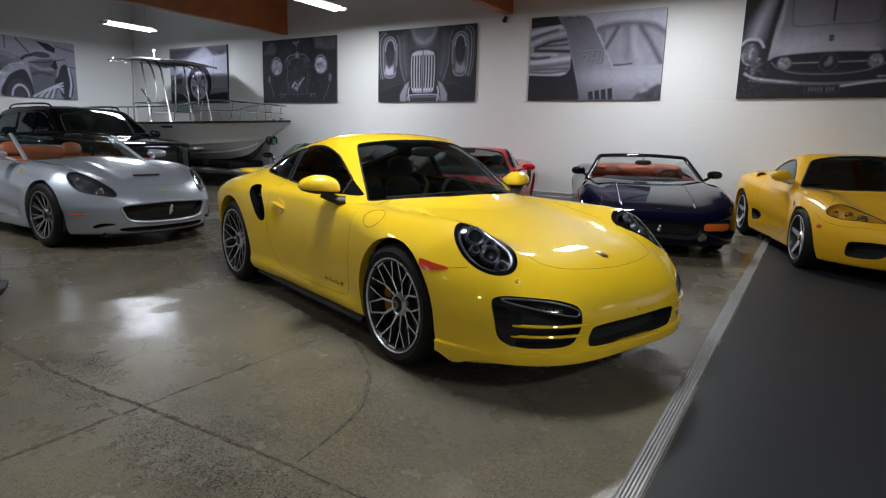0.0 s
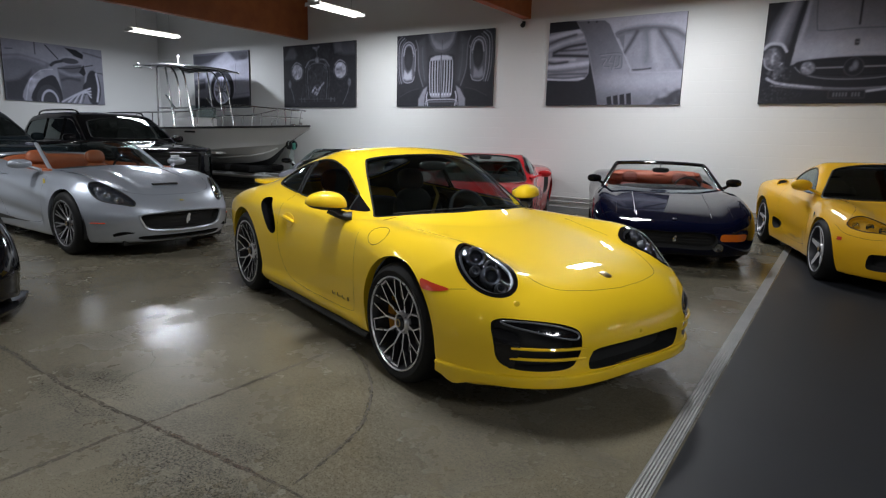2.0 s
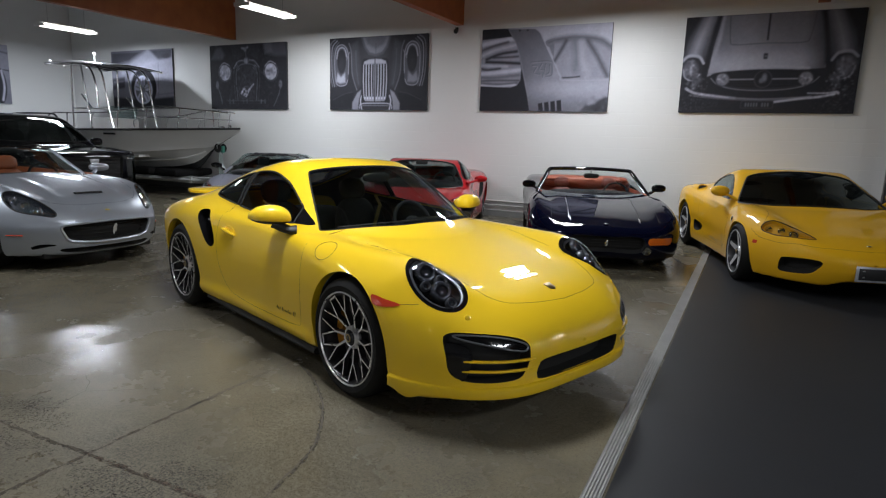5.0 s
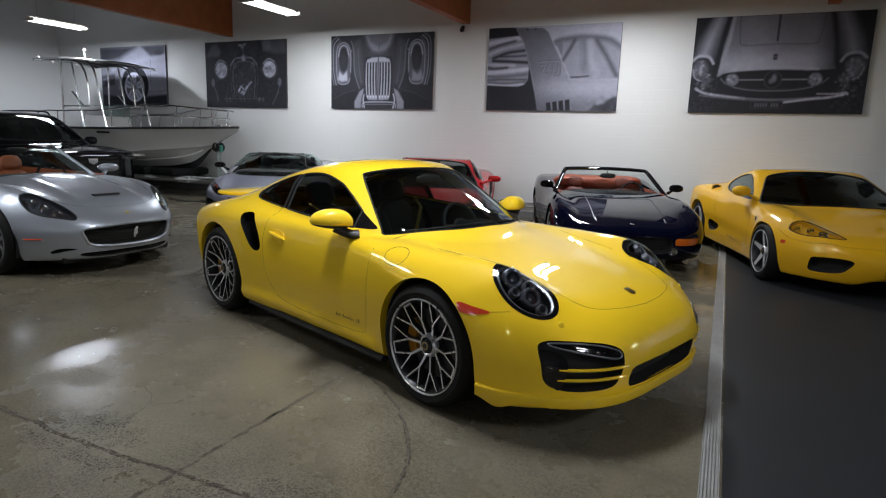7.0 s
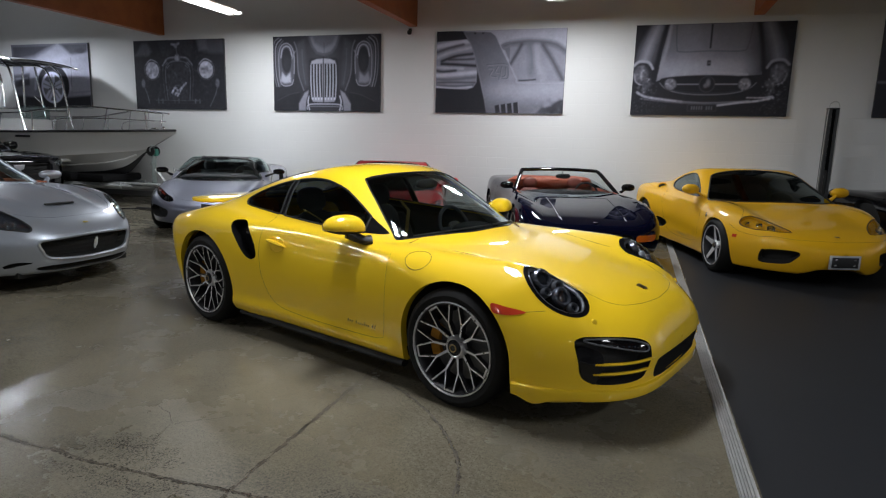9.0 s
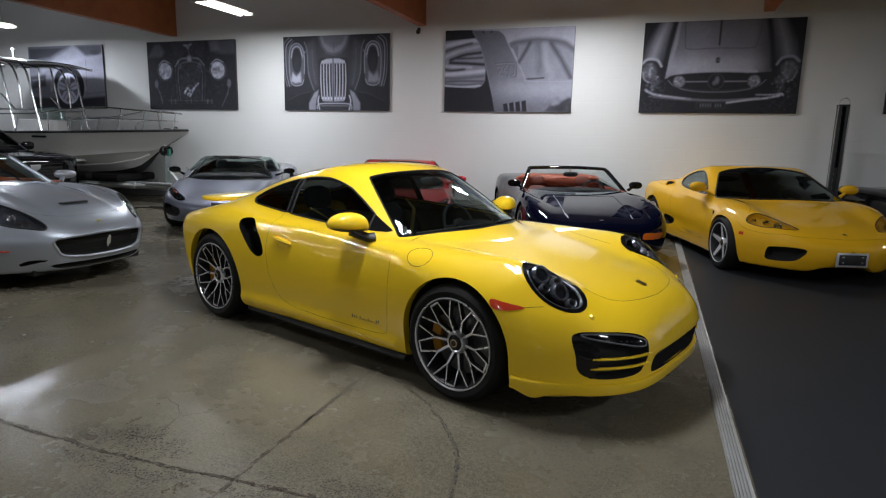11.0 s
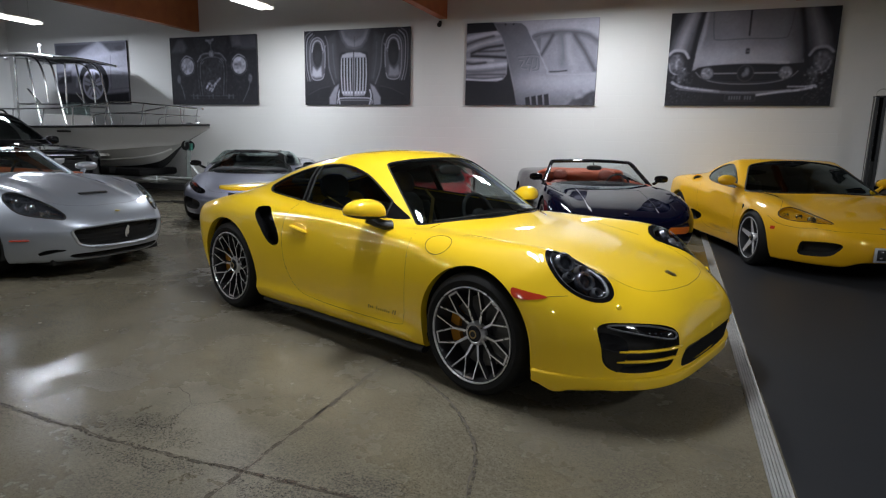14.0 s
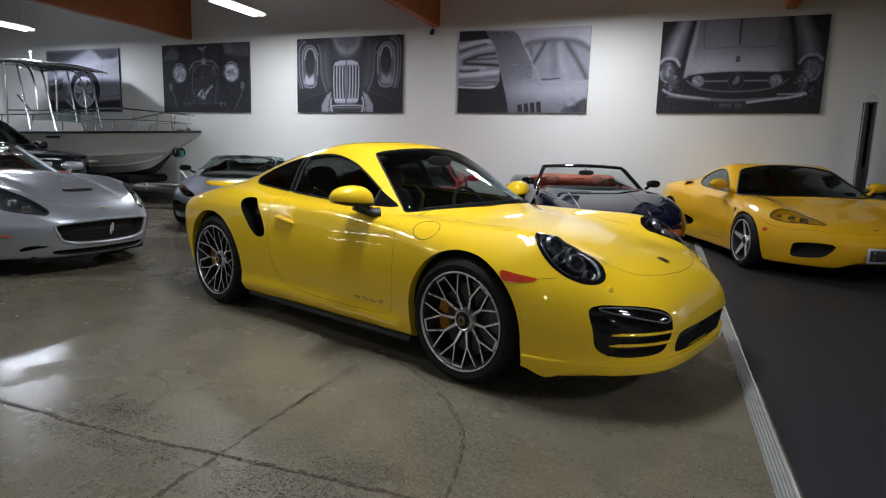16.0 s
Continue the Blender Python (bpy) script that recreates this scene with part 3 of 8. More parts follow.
def stain(name, color, cover=0.5, scale=14.0):
    """Grime that lies on the slab in broken flecks."""
    m = mat(name, color, 0.9)
    nt = m.node_tree
    tc, nz, rr = nt.nodes.new("ShaderNodeTexCoord"), nt.nodes.new("ShaderNodeTexNoise"), nt.nodes.new("ShaderNodeMapRange")
    tr, mx = nt.nodes.new("ShaderNodeBsdfTransparent"), nt.nodes.new("ShaderNodeMixShader")
    nz.inputs["Scale"].default_value, nz.inputs["Detail"].default_value, nz.inputs["Roughness"].default_value = scale, 9.0, 0.8
    nt.links.new(tc.outputs["Object"], nz.inputs["Vector"])
    rr.inputs[1].default_value, rr.inputs[2].default_value = 0.66 - 0.3 * cover, 0.78 - 0.3 * cover
    nt.links.new(nz.outputs[0], rr.inputs[0])
    nt.links.new(rr.outputs[0], mx.inputs[0])
    nt.links.new(tr.outputs[0], mx.inputs[1])
    nt.links.new(nt.nodes["Principled BSDF"].outputs[0], mx.inputs[2])
    nt.links.new(mx.outputs[0], nt.nodes["Material Output"].inputs[0])
    return m


GRIME = stain("joint grime", (0.066, 0.054, 0.040), 0.75, 16)
CRUMB = stain("crumbled slab edge", (0.036, 0.030, 0.023), 0.42, 26)
JOINT = mat("dirt filled joint", (0.050, 0.042, 0.032), 0.9, var=0.9, color2=(0.110, 0.092, 0.068), scale=9)
CRACK = mat("hairline crack", (0.055, 0.046, 0.036), 0.9, var=0.9, color2=(0.095, 0.08, 0.062), scale=12)


def crack(name, pts, width, material, wob=0.012, ragged=0.6, seed=1, label="", step=0.03):
    """A ragged thin line laid on the floor: its two sides wander by themselves."""
    rng = random.Random(seed)
    p = spline(pts, 10) if len(pts) > 2 else np.array([np.array(pts[0]) + (np.array(pts[1]) - np.array(pts[0])) * t for t in np.linspace(0, 1, 11)])
    d = np.concatenate([[0], np.cumsum(np.linalg.norm(np.diff(p, axis=0), axis=1))])
    n = max(4, int(d[-1] / step))
    q = np.stack([np.interp(np.linspace(0, d[-1], n), d, p[:, i]) for i in (0, 1)], 1)
    t = np.gradient(q, axis=0)
    t /= np.linalg.norm(t, axis=1)[:, None] + 1e-9
    nrm = np.stack([-t[:, 1], t[:, 0]], 1)
    drift, vs = 0.0, []
    for i in range(n):
        drift = drift * 0.8 + rng.uniform(-1, 1) * wob
        end = min(1.0, 0.35 + 4.0 * min(i, n - 1 - i) / n)
        for s in (-1, 1):
            w = width / 2 * (1 + ragged * rng.uniform(-1, 1)) * end
            c = q[i] + nrm[i] * (drift + s * w)
            vs.append((c[0], c[1], 0.0014))
    fs = [(2 * i, 2 * i + 1, 2 * i + 3, 2 * i + 2) for i in range(n - 1)]
    ob = part(name, (vs, fs), material, None, smooth=0)
    return tagged(ob, label or "dark crack in the polished concrete floor", "crack", kind="structure")


AGGREGATE = stain("worn slab with bare aggregate", (0.040, 0.036, 0.030), 0.52, 75)
RUST = stain("rusty joint filler", (0.088, 0.062, 0.046), 0.6, 22)
BROKEN = [(X0, 1.58), (-6.0, 1.58), (-4.2, 1.56), (-3.63, 1.537), (-3.41, 1.531), (-3.15, 1.512), (-2.95, 1.516), (-2.64, 1.535), (-2.46, 1.545), (-2.21, 1.555), (-1.89, 1.56), (-1.57, 1.565), (-1.1, 1.555), (-0.5, 1.55)]
CURVED = [(-2.465, 2.955), (-2.15, 2.752), (-1.86, 2.47), (-1.69, 2.23), (-1.60, 2.02), (-1.57, 1.87), (-1.545, 1.75), (-1.522, 1.60)]
FORKED = [(-4.29, 2.05), (-3.85, 2.08), (-3.45, 2.09), (-3.25, 2.04), (-3.14, 1.957), (-2.98, 2.05), (-2.81, 2.19), (-2.63, 2.25), (-2.48, 2.28)]
crack("floor_joint", [(-2.44, Y0), (-2.445, 0.8)], 0.008, JOINT, 0.001, 0.3, 3, "saw-cut joint in the concrete floor")
crack("floor_joint", [(-2.445, 0.8), (-2.466, 1.12), (-2.466, 1.545), (-2.48, 2.2), (-2.475, 2.9), (-2.45, 10.9)], 0.009, JOINT, 0.0015, 0.4, 4, "saw-cut joint in the concrete floor")
crack("floor_joint", BROKEN, 0.007, JOINT, 0.003, 0.9, 5, "worn and broken joint in the concrete floor")
for k, (off, wd, ma) in enumerate(((0.0, 0.026, GRIME), (0.008, 0.016, CRUMB), (-0.010, 0.012, CRUMB))):
    ob = crack("joint_grime", [(x, y + off) for x, y in BROKEN], wd, ma, 0.005, 0.6, 40 + k, "crumbled edge of the floor joint", 0.02)
    ob.location.z = 0.0004 * (k - 2)
crack("joint_rust", [(-2.5, 1.545), (-2.21, 1.557), (-1.89, 1.562), (-1.57, 1.567)], 0.022, RUST, 0.004, 0.7, 47, "brown filler in the floor joint").location.z = 0.0002
for k, (line, wd) in enumerate((([(-3.55, 1.62), (-3.2, 1.66), (-2.8, 1.63)], 0.17), ([(-3.3, 1.72), (-3.05, 1.74)], 0.15), ([(-3.4, 1.45), (-3.0, 1.44), (-2.6, 1.47)], 0.10),
                                ([(-2.45, 1.46), (-2.0, 1.44), (-1.4, 1.43), (-0.6, 1.42)], 0.16), ([(-2.3, 1.33), (-1.7, 1.28), (-0.8, 1.27)], 0.20), ([(-2.1, 1.66), (-1.7, 1.68)], 0.14))):
    crack("worn_patch", line, wd, AGGREGATE, 0.012, 0.7, 60 + k, "worn patch of bare aggregate beside the joint", 0.025).location.z = -0.0006 - 0.0001 * k
crack("joint_grime", [(-2.45, -2.0), (-2.466, 1.3), (-2.48, 2.2), (-2.45, 6.0)], 0.024, GRIME, 0.004, 0.5, 44, "dirt along the saw-cut joint").location.z = -0.0004
crack("joint_grime", CURVED, 0.020, GRIME, 0.004, 0.6, 45, "dirt along a crack").location.z = -0.0004
crack("joint_grime", FORKED[3:], 0.030, CRUMB, 0.006, 0.8, 46, "pitted strip along a crack").location.z = -0.0004
crack("floor_joint", [(-4.34, 1.3), (-4.275, 1.715), (-4.285, 2.05), (-4.35, 2.31), (-4.43, 2.56), (-4.51, 2.925), (-4.62, 3.15), (-4.8, 3.7), (-4.85, 6.0)], 0.007, JOINT, 0.002, 0.4, 6, "saw-cut joint in the concrete floor")
crack("floor_crack", CURVED, 0.008, CRACK, 0.003, 0.6, 7)
crack("floor_crack", [(-1.57, 1.87), (-1.35, 1.9), (-1.1, 1.93), (-0.85, 1.88)], 0.003, CRACK, 0.008, 0.6, 8)
crack("floor_crack", FORKED[:5], 0.005, CRACK, 0.007, 0.7, 9)
crack("floor_crack", FORKED[4:], 0.004, CRACK, 0.007, 0.6, 10)
crack("floor_crack", [(-3.14, 1.957), (-3.06, 1.735), (-2.96, 1.6)], 0.0025, CRACK, 0.006, 0.6, 11)
crack("floor_crack", [(-3.275, 1.447), (-3.254, 1.265), (-3.244, 1.066), (-3.22, 0.8)], 0.0025, CRACK, 0.005, 0.6, 12)

# ---- wall fittings ----
PIPE = mat("painted conduit", (0.45, 0.45, 0.44), 0.5)
for z in (0.30, 0.22):
    tagged(part("conduit", tube([(-13, Y1 - 0.03, z), (8, Y1 - 0.03, z)], 0.016, 8), PIPE), "thin grey pipe along the foot of the wall", "pipe")
slab("baseboard", box(X0, X1, Y1 - 0.012, Y1 + 0.01, 0.0, 0.12, 0.003), mat("grey skirting", (0.20, 0.20, 0.20), 0.6), "dark grey skirting along the wall", "baseboard")
sens = empty("wall_sensor", pose(-5.42, Y1, 3.52), "small black sensor below the timber beam", "sensor")
part("ball", blob(0, -0.06, 0, 0.045, 0.045, 0.045, 2), TRIM, sens)
part("foot", box(-0.03, 0.03, -0.03, 0.0, 0.02, 0.08, 0.005), TRIM, sens)

# ---- lift post ----
POSTM = mat("dark grey lift steel", (0.035, 0.037, 0.04), 0.45, 0.3, bump=0.1)
lift = empty("car_lift_post", pose(1.68, 10.15, 0) @ Matrix.Diagonal((0.44, 0.62, 1, 1)), "dark steel car lift column with a looped cable", "car lift")
col = [(-0.15, -0.12), (-0.15, 0.12), (0.15, 0.12), (0.15, -0.12), (0.06, -0.12), (0.06, -0.09), (0.11, -0.09), (0.11, 0.08), (-0.11, 0.08), (-0.11, -0.09), (-0.06, -0.09), (-0.06, -0.12)]
part("column", move(prism(col, 2.08, 0, "xy"), pose(0, 0, 1.06)), POSTM, lift)
part("base_plate", box(-0.24, 0.24, -0.2, 0.2, 0.0, 0.02, 0.004), POSTM, lift)
part("carriage", box(-0.10, 0.10, -0.10, 0.05, 0.5, 1.2, 0.01), TRIM, lift)
part("cap", box(-0.16, 0.16, -0.13, 0.13, 2.09, 2.115, 0.005), POSTM, lift)
part("cable", tube(spline([(0.17, -0.1, 1.0), (0.18, -0.1, 1.6), (0.17, -0.1, 2.05), (0.10, -0.1, 2.19), (-0.08, -0.1, 2.19), (-0.16, -0.1, 2.08), (-0.18, -0.1, 1.5), (-0.19, -0.1, 0.9)], 8), 0.011, 6), PIPE, lift)
for i in range(15):
    part("latch_slot", box(-0.09, -0.05, -0.102, -0.096, 0.42 + i * 0.11, 0.47 + i * 0.11, 0.002), STEEL, lift)
lift2 = empty("car_lift_post", pose(2.62, 8.6, 0), "light grey painted car lift column", "car lift")
part("column", move(prism(col, 1.9, 0, "xy"), pose(0, 0, 0.97)), PIPE, lift2)
part("base_plate", box(-0.24, 0.24, -0.2, 0.2, 0.0, 0.02, 0.004), PIPE, lift2)


# ---- canvas prints: greyscale pictures painted point by point ----
def sdf_box(u, v, cu, cv, hu, hv, r=0.0):
    du, dv = np.abs(u - cu) - hu + r, np.abs(v - cv) - hv + r
    return np.hypot(np.maximum(du, 0), np.maximum(dv, 0)) + np.minimum(np.maximum(du, dv), 0) - r


def sdf_ell(u, v, cu, cv, ru, rv):
    return (np.hypot((u - cu) / ru, (v - cv) / rv) - 1) * min(ru, rv)


class Paint:
    """A grey picture over u in 0..1.63 and v in 0..1 (up)."""

    def __init__(self, nu=270, nv=166, base=0.02):
        self.nu, self.nv = nu, nv
        self.u, self.v = np.meshgrid(np.linspace(0, 1.63, nu + 1), np.linspace(0, 1, nv + 1))
        self.g = np.full(self.u.shape, base, float)

    def on(self, d, tone, soft=0.008):
        a = np.clip(0.5 - d / soft, 0, 1)
        self.g = self.g * (1 - a) + tone * a
        return self

    def poly(self, pts, tone, soft=0.008, smooth=0):
        pts = outline_pts(pts, smooth) if smooth else pts
        return self.on(-inside(pts, self.u, self.v), tone, soft)

    def line(self, pts, w, tone, soft=0.006):
        p = spline(pts, 8) if len(pts) > 2 else np.array(pts, float)
        d = np.full(self.u.shape, 9.0)
        for (ax, ay), (bx, by) in zip(p[:-1], p[1:]):
            ex_, ey_ = bx - ax, by - ay
            t = np.clip(((self.u - ax) * ex_ + (self.v - ay) * ey_) / (ex_ * ex_ + ey_ * ey_ + 1e-12), 0, 1)
            d = np.minimum(d, np.hypot(self.u - ax - t * ex_, self.v - ay - t * ey_))
        return self.on(d - w / 2, tone, soft)

    def ell(self, cu, cv, ru, rv, tone, soft=0.008):
        return self.on(sdf_ell(self.u, self.v, cu, cv, ru, rv), tone, soft)

    def mottle(self, cu, cv, ru, rv, amp, cells=40, seed=1):
        """Uneven glints and shade within an oval, as in polished or leafy parts of a photograph."""
        rng = np.random.default_rng(seed)
        c = rng.normal(size=(cells + 2, 2 * cells + 2))
        y, x = self.v * cells * 0.999, self.u * cells * 0.999
        iy, ix = y.astype(int), x.astype(int)
        fy, fx_ = y - iy, x - ix
        n = (c[iy, ix] * (1 - fx_) + c[iy, ix + 1] * fx_) * (1 - fy) + (c[iy + 1, ix] * (1 - fx_) + c[iy + 1, ix + 1] * fx_) * fy
        a = np.clip(1.3 * (1 - np.hypot((self.u - cu) / ru, (self.v - cv) / rv)), 0, 1) ** 0.5
        self.g = np.clip(self.g * (1 + 0.35 * a * n) + amp * a * np.maximum(n - 0.4, 0), 0.006, 0.9)
        return self

    def box(self, cu, cv, hu, hv, tone, r=0.0, soft=0.008):
        return self.on(sdf_box(self.u, self.v, cu, cv, hu, hv, r), tone, soft)


def outline_pts(pts, n):
    return spline(pts, n, True)


CANVAS_MAT = bpy.data.materials.new("printed canvas")
CANVAS_MAT.use_nodes = True
_nt = CANVAS_MAT.node_tree
_at = _nt.nodes.new("ShaderNodeAttribute")
_at.attribute_name = "print"
_b = _nt.nodes["Principled BSDF"]
_b.inputs["Roughness"].default_value = 0.6
_b.inputs["Specular IOR Level"].default_value = 0.12
_nt.links.new(_at.outputs["Color"], _b.inputs["Base Color"])
_tc, _nz, _bp = _nt.nodes.new("ShaderNodeTexCoord"), _nt.nodes.new("ShaderNodeTexNoise"), _nt.nodes.new("ShaderNodeBump")
_nz.inputs["Scale"].default_value = 300
_bp.inputs["Strength"].default_value, _bp.inputs["Distance"].default_value = 0.15, 0.002
_nt.links.new(_tc.outputs["Object"], _nz.inputs["Vector"])
_nt.links.new(_nz.outputs[0], _bp.inputs["Height"])
_nt.links.new(_bp.outputs[0], _b.inputs["Normal"])
CANVAS_EDGE = mat("dark canvas edge", (0.05, 0.05, 0.055), 0.7)


def canvas(m, picture, label):
    """A stretched canvas 2.45 m by 1.5 m: deep frame with the print on its face (local x right, z up, face to -y)."""
    W2, H2, D2 = 1.225, 0.75, 0.045
    ob = empty("canvas_print", m, label, "picture", "canvas prints")
    part("stretcher", box(-W2, W2, -D2 + 0.002, 0, -H2, H2, 0.004), CANVAS_EDGE, ob)
    p = picture
    x = (p.u.ravel() / 1.63 - 0.5) * 2 * W2 * 0.999
    z = (p.v.ravel() - 0.5) * 2 * H2 * 0.999
    vs = np.stack([x, np.full_like(x, -D2), z], 1)
    k = p.nu + 1
    i = (np.arange(p.nv)[:, None] * k + np.arange(p.nu)[None]).ravel()
    fs = np.stack([i, i + 1, i + k + 1, i + k], 1)
    face = part("print", (vs, fs), CANVAS_MAT, ob, smooth=0)
    a = face.data.attributes.new("print", "FLOAT_COLOR", "POINT")
    rng = np.random.default_rng(len(label) * 7)
    h_, w_ = p.nv + 1, p.nu + 1
    grain = np.zeros((h_, w_))
    for cells, amp in ((6, 0.10), (18, 0.10), (50, 0.10), (110, 0.08)):
        c_ = rng.normal(size=(cells + 2, int(cells * 1.63) + 2))
        yy, xx = np.linspace(0, cells, h_), np.linspace(0, int(cells * 1.63), w_)
        iy, ix = yy.astype(int), xx.astype(int)
        fy, fx_ = (yy - iy)[:, None], (xx - ix)[None]
        a_ = c_[iy][:, ix] * (1 - fx_) + c_[iy][:, ix + 1] * fx_
        b_ = c_[iy + 1][:, ix] * (1 - fx_) + c_[iy + 1][:, ix + 1] * fx_
        grain += amp * (a_ * (1 - fy) + b_ * fy)
    soft = p.g.reshape(h_, w_)
    for ax in (0, 1):
        soft = (np.roll(soft, 1, ax) + np.roll(soft, -1, ax) + soft) / 3
    tone = (0.3 * p.g.reshape(h_, w_) + 0.7 * soft) ** 1.08
    g = np.clip((tone * (1 + 0.30 * grain) + 0.022 + 0.006 * np.maximum(grain, 0)).ravel(), 0.006, 0.8)
    a.data.foreach_set("color", np.stack([g * 0.94, g * 0.955, g * 1.17, np.ones_like(g)], 1).ravel().astype(np.float32))
    return ob


def pic_nose():
    """Front of an old car seen from above: twin upright grille, lamps in the wings."""
    p = Paint(base=0.016)
    p.g += 0.045 * np.exp(-((p.u - 0.8) / 0.30) ** 2) * (0.4 + 0.6 * p.v)
    p.poly([(0.55, 1.0), (1.05, 1.0), (1.0, 0.86), (0.92, 0.76), (0.80, 0.73), (0.68, 0.76), (0.6, 0.86)], 0.10, 0.03)
    p.poly([(0.58, 1.0), (1.02, 1.0), (0.97, 0.87), (0.90, 0.79), (0.80, 0.765), (0.70, 0.79), (0.63, 0.87)], 0.20, 0.02)
    p.poly([(0.62, 1.0), (0.98, 1.0), (0.94, 0.90), (0.80, 0.83), (0.66, 0.90)], 0.13, 0.04)
    p.line([(0.80, 0.76), (0.80, 0.90)], 0.006, 0.05)
    for s in (-1, 1):
        c = lambda u: 0.80 + s * u
        p.poly([(c(0.30), 0.96), (c(0.42), 0.90), (c(0.40), 0.5), (c(0.30), 0.30), (c(0.24), 0.34)], 0.055, 0.05)
        p.line([(c(0.46), 0.92), (c(0.42), 0.80), (c(0.40), 0.5), (c(0.32), 0.28)], 0.012, 0.17, 0.02)
        p.line([(c(0.34), 0.82), (c(0.33), 0.6), (c(0.29), 0.36)], 0.010, 0.10, 0.02)
        for k, (off, tone) in enumerate(((0.80, 0.18), (0.765, 0.30), (0.735, 0.12))):
            p.line([(c(off - 0.10), 0.985 - k * 0.02), (c(off - 0.02), 0.92 - k * 0.03), (c(off), 0.75), (c(off - 0.01), 0.50), (c(off - 0.05), 0.33)], 0.012, tone, 0.012)
        p.poly([(c(0.47), 0.82), (c(0.54), 0.90), (c(0.66), 0.90), (c(0.715), 0.80), (c(0.70), 0.42), (c(0.64), 0.34), (c(0.50), 0.36), (c(0.46), 0.55)], 0.085, 0.015, 5)
        p.line([(c(0.47), 0.50), (c(0.465), 0.72), (c(0.50), 0.85), (c(0.58), 0.91), (c(0.67), 0.87), (c(0.71), 0.74), (c(0.70), 0.45), (c(0.65), 0.345), (c(0.52), 0.35), (c(0.48), 0.42)], 0.009, 0.34, 0.006)
        p.line([(c(0.50), 0.74), (c(0.53), 0.84), (c(0.59), 0.87), (c(0.65), 0.83), (c(0.675), 0.72)], 0.016, 0.34, 0.010)
        p.ell(c(0.588), 0.68, 0.078, 0.165, 0.012, 0.012)
        p.ell(c(0.588), 0.62, 0.05, 0.10, 0.022, 0.05)
        p.poly([(c(0.53), 0.52), (c(0.60), 0.46), (c(0.66), 0.52), (c(0.685), 0.40), (c(0.62), 0.375), (c(0.52), 0.385)], 0.38 if s < 0 else 0.24, 0.03)
        p.line([(c(0.45), 0.80), (c(0.50), 0.70)], 0.012, 0.22, 0.01)
        p.poly([(c(0.36), 0.24), (c(0.50), 0.24), (c(0.72), 0.18), (c(0.80), 0.05), (c(0.80), 0.0), (c(0.38), 0.0), (c(0.40), 0.12)], 0.010, 0.02)
        p.line([(c(0.40), 0.25), (c(0.55), 0.22), (c(0.74), 0.14)], 0.008, 0.05, 0.012)
        p.poly([(c(0.245), 0.28), (c(0.31), 0.24), (c(0.40), 0.10), (c(0.40), 0.0), (c(0.30), 0.0), (c(0.27), 0.14)], 0.26, 0.02)
        p.line([(c(0.29), 0.0), (c(0.275), 0.14), (c(0.24), 0.22)], 0.014, 0.03, 0.008)
        p.line([(c(0.23), 0.0), (c(0.255), 0.12), (c(0.235), 0.20)], 0.018, 0.50, 0.008)
    p.box(0.787, 0.405, 0.225, 0.30, 0.016, 0.05, 0.02)
    for s in (-1, 1):
        c = lambda u: 0.787 + s * u
        p.poly([(c(0.008), 0.695), (c(0.10), 0.69), (c(0.175), 0.665), (c(0.198), 0.60), (c(0.205), 0.40), (c(0.19), 0.17), (c(0.165), 0.125), (c(0.008), 0.12)], 0.30, 0.006)
        p.poly([(c(0.008), 0.695), (c(0.10), 0.69), (c(0.175), 0.665), (c(0.19), 0.63), (c(0.008), 0.645)], 0.42, 0.02)
        for a, b in ((0.022, 0.046), (0.066, 0.092), (0.112, 0.138), (0.158, 0.184)):
            p.poly([(c(a), 0.63), (c(b), 0.625), (c(b + 0.002), 0.40), (c(b - 0.008), 0.185), (c(a - 0.004), 0.185), (c(a), 0.40)], 0.012, 0.006)
            p.ell(c((a + b) / 2 - 0.004), 0.165, 0.011, 0.016, 0.62, 0.01)
            p.line([(c(b + 0.007), 0.62), (c(b + 0.009), 0.40), (c(b - 0.002), 0.19)], 0.008, 0.52, 0.006)
    p.line([(0.787, 0.11), (0.787, 0.72)], 0.012, 0.012, 0.005)
    p.line([(0.53, 0.02), (0.56, 0.085), (0.8, 0.095), (1.04, 0.085), (1.07, 0.02)], 0.014, 0.42, 0.006)
    p.line([(0.50, 0.0), (0.54, 0.055), (0.8, 0.062), (1.06, 0.055), (1.10, 0.0)], 0.010, 0.20, 0.006)
    p.poly([(0.57, 0.0), (0.59, 0.05), (1.0, 0.05), (1.02, 0.0)], 0.03, 0.01)
    return p


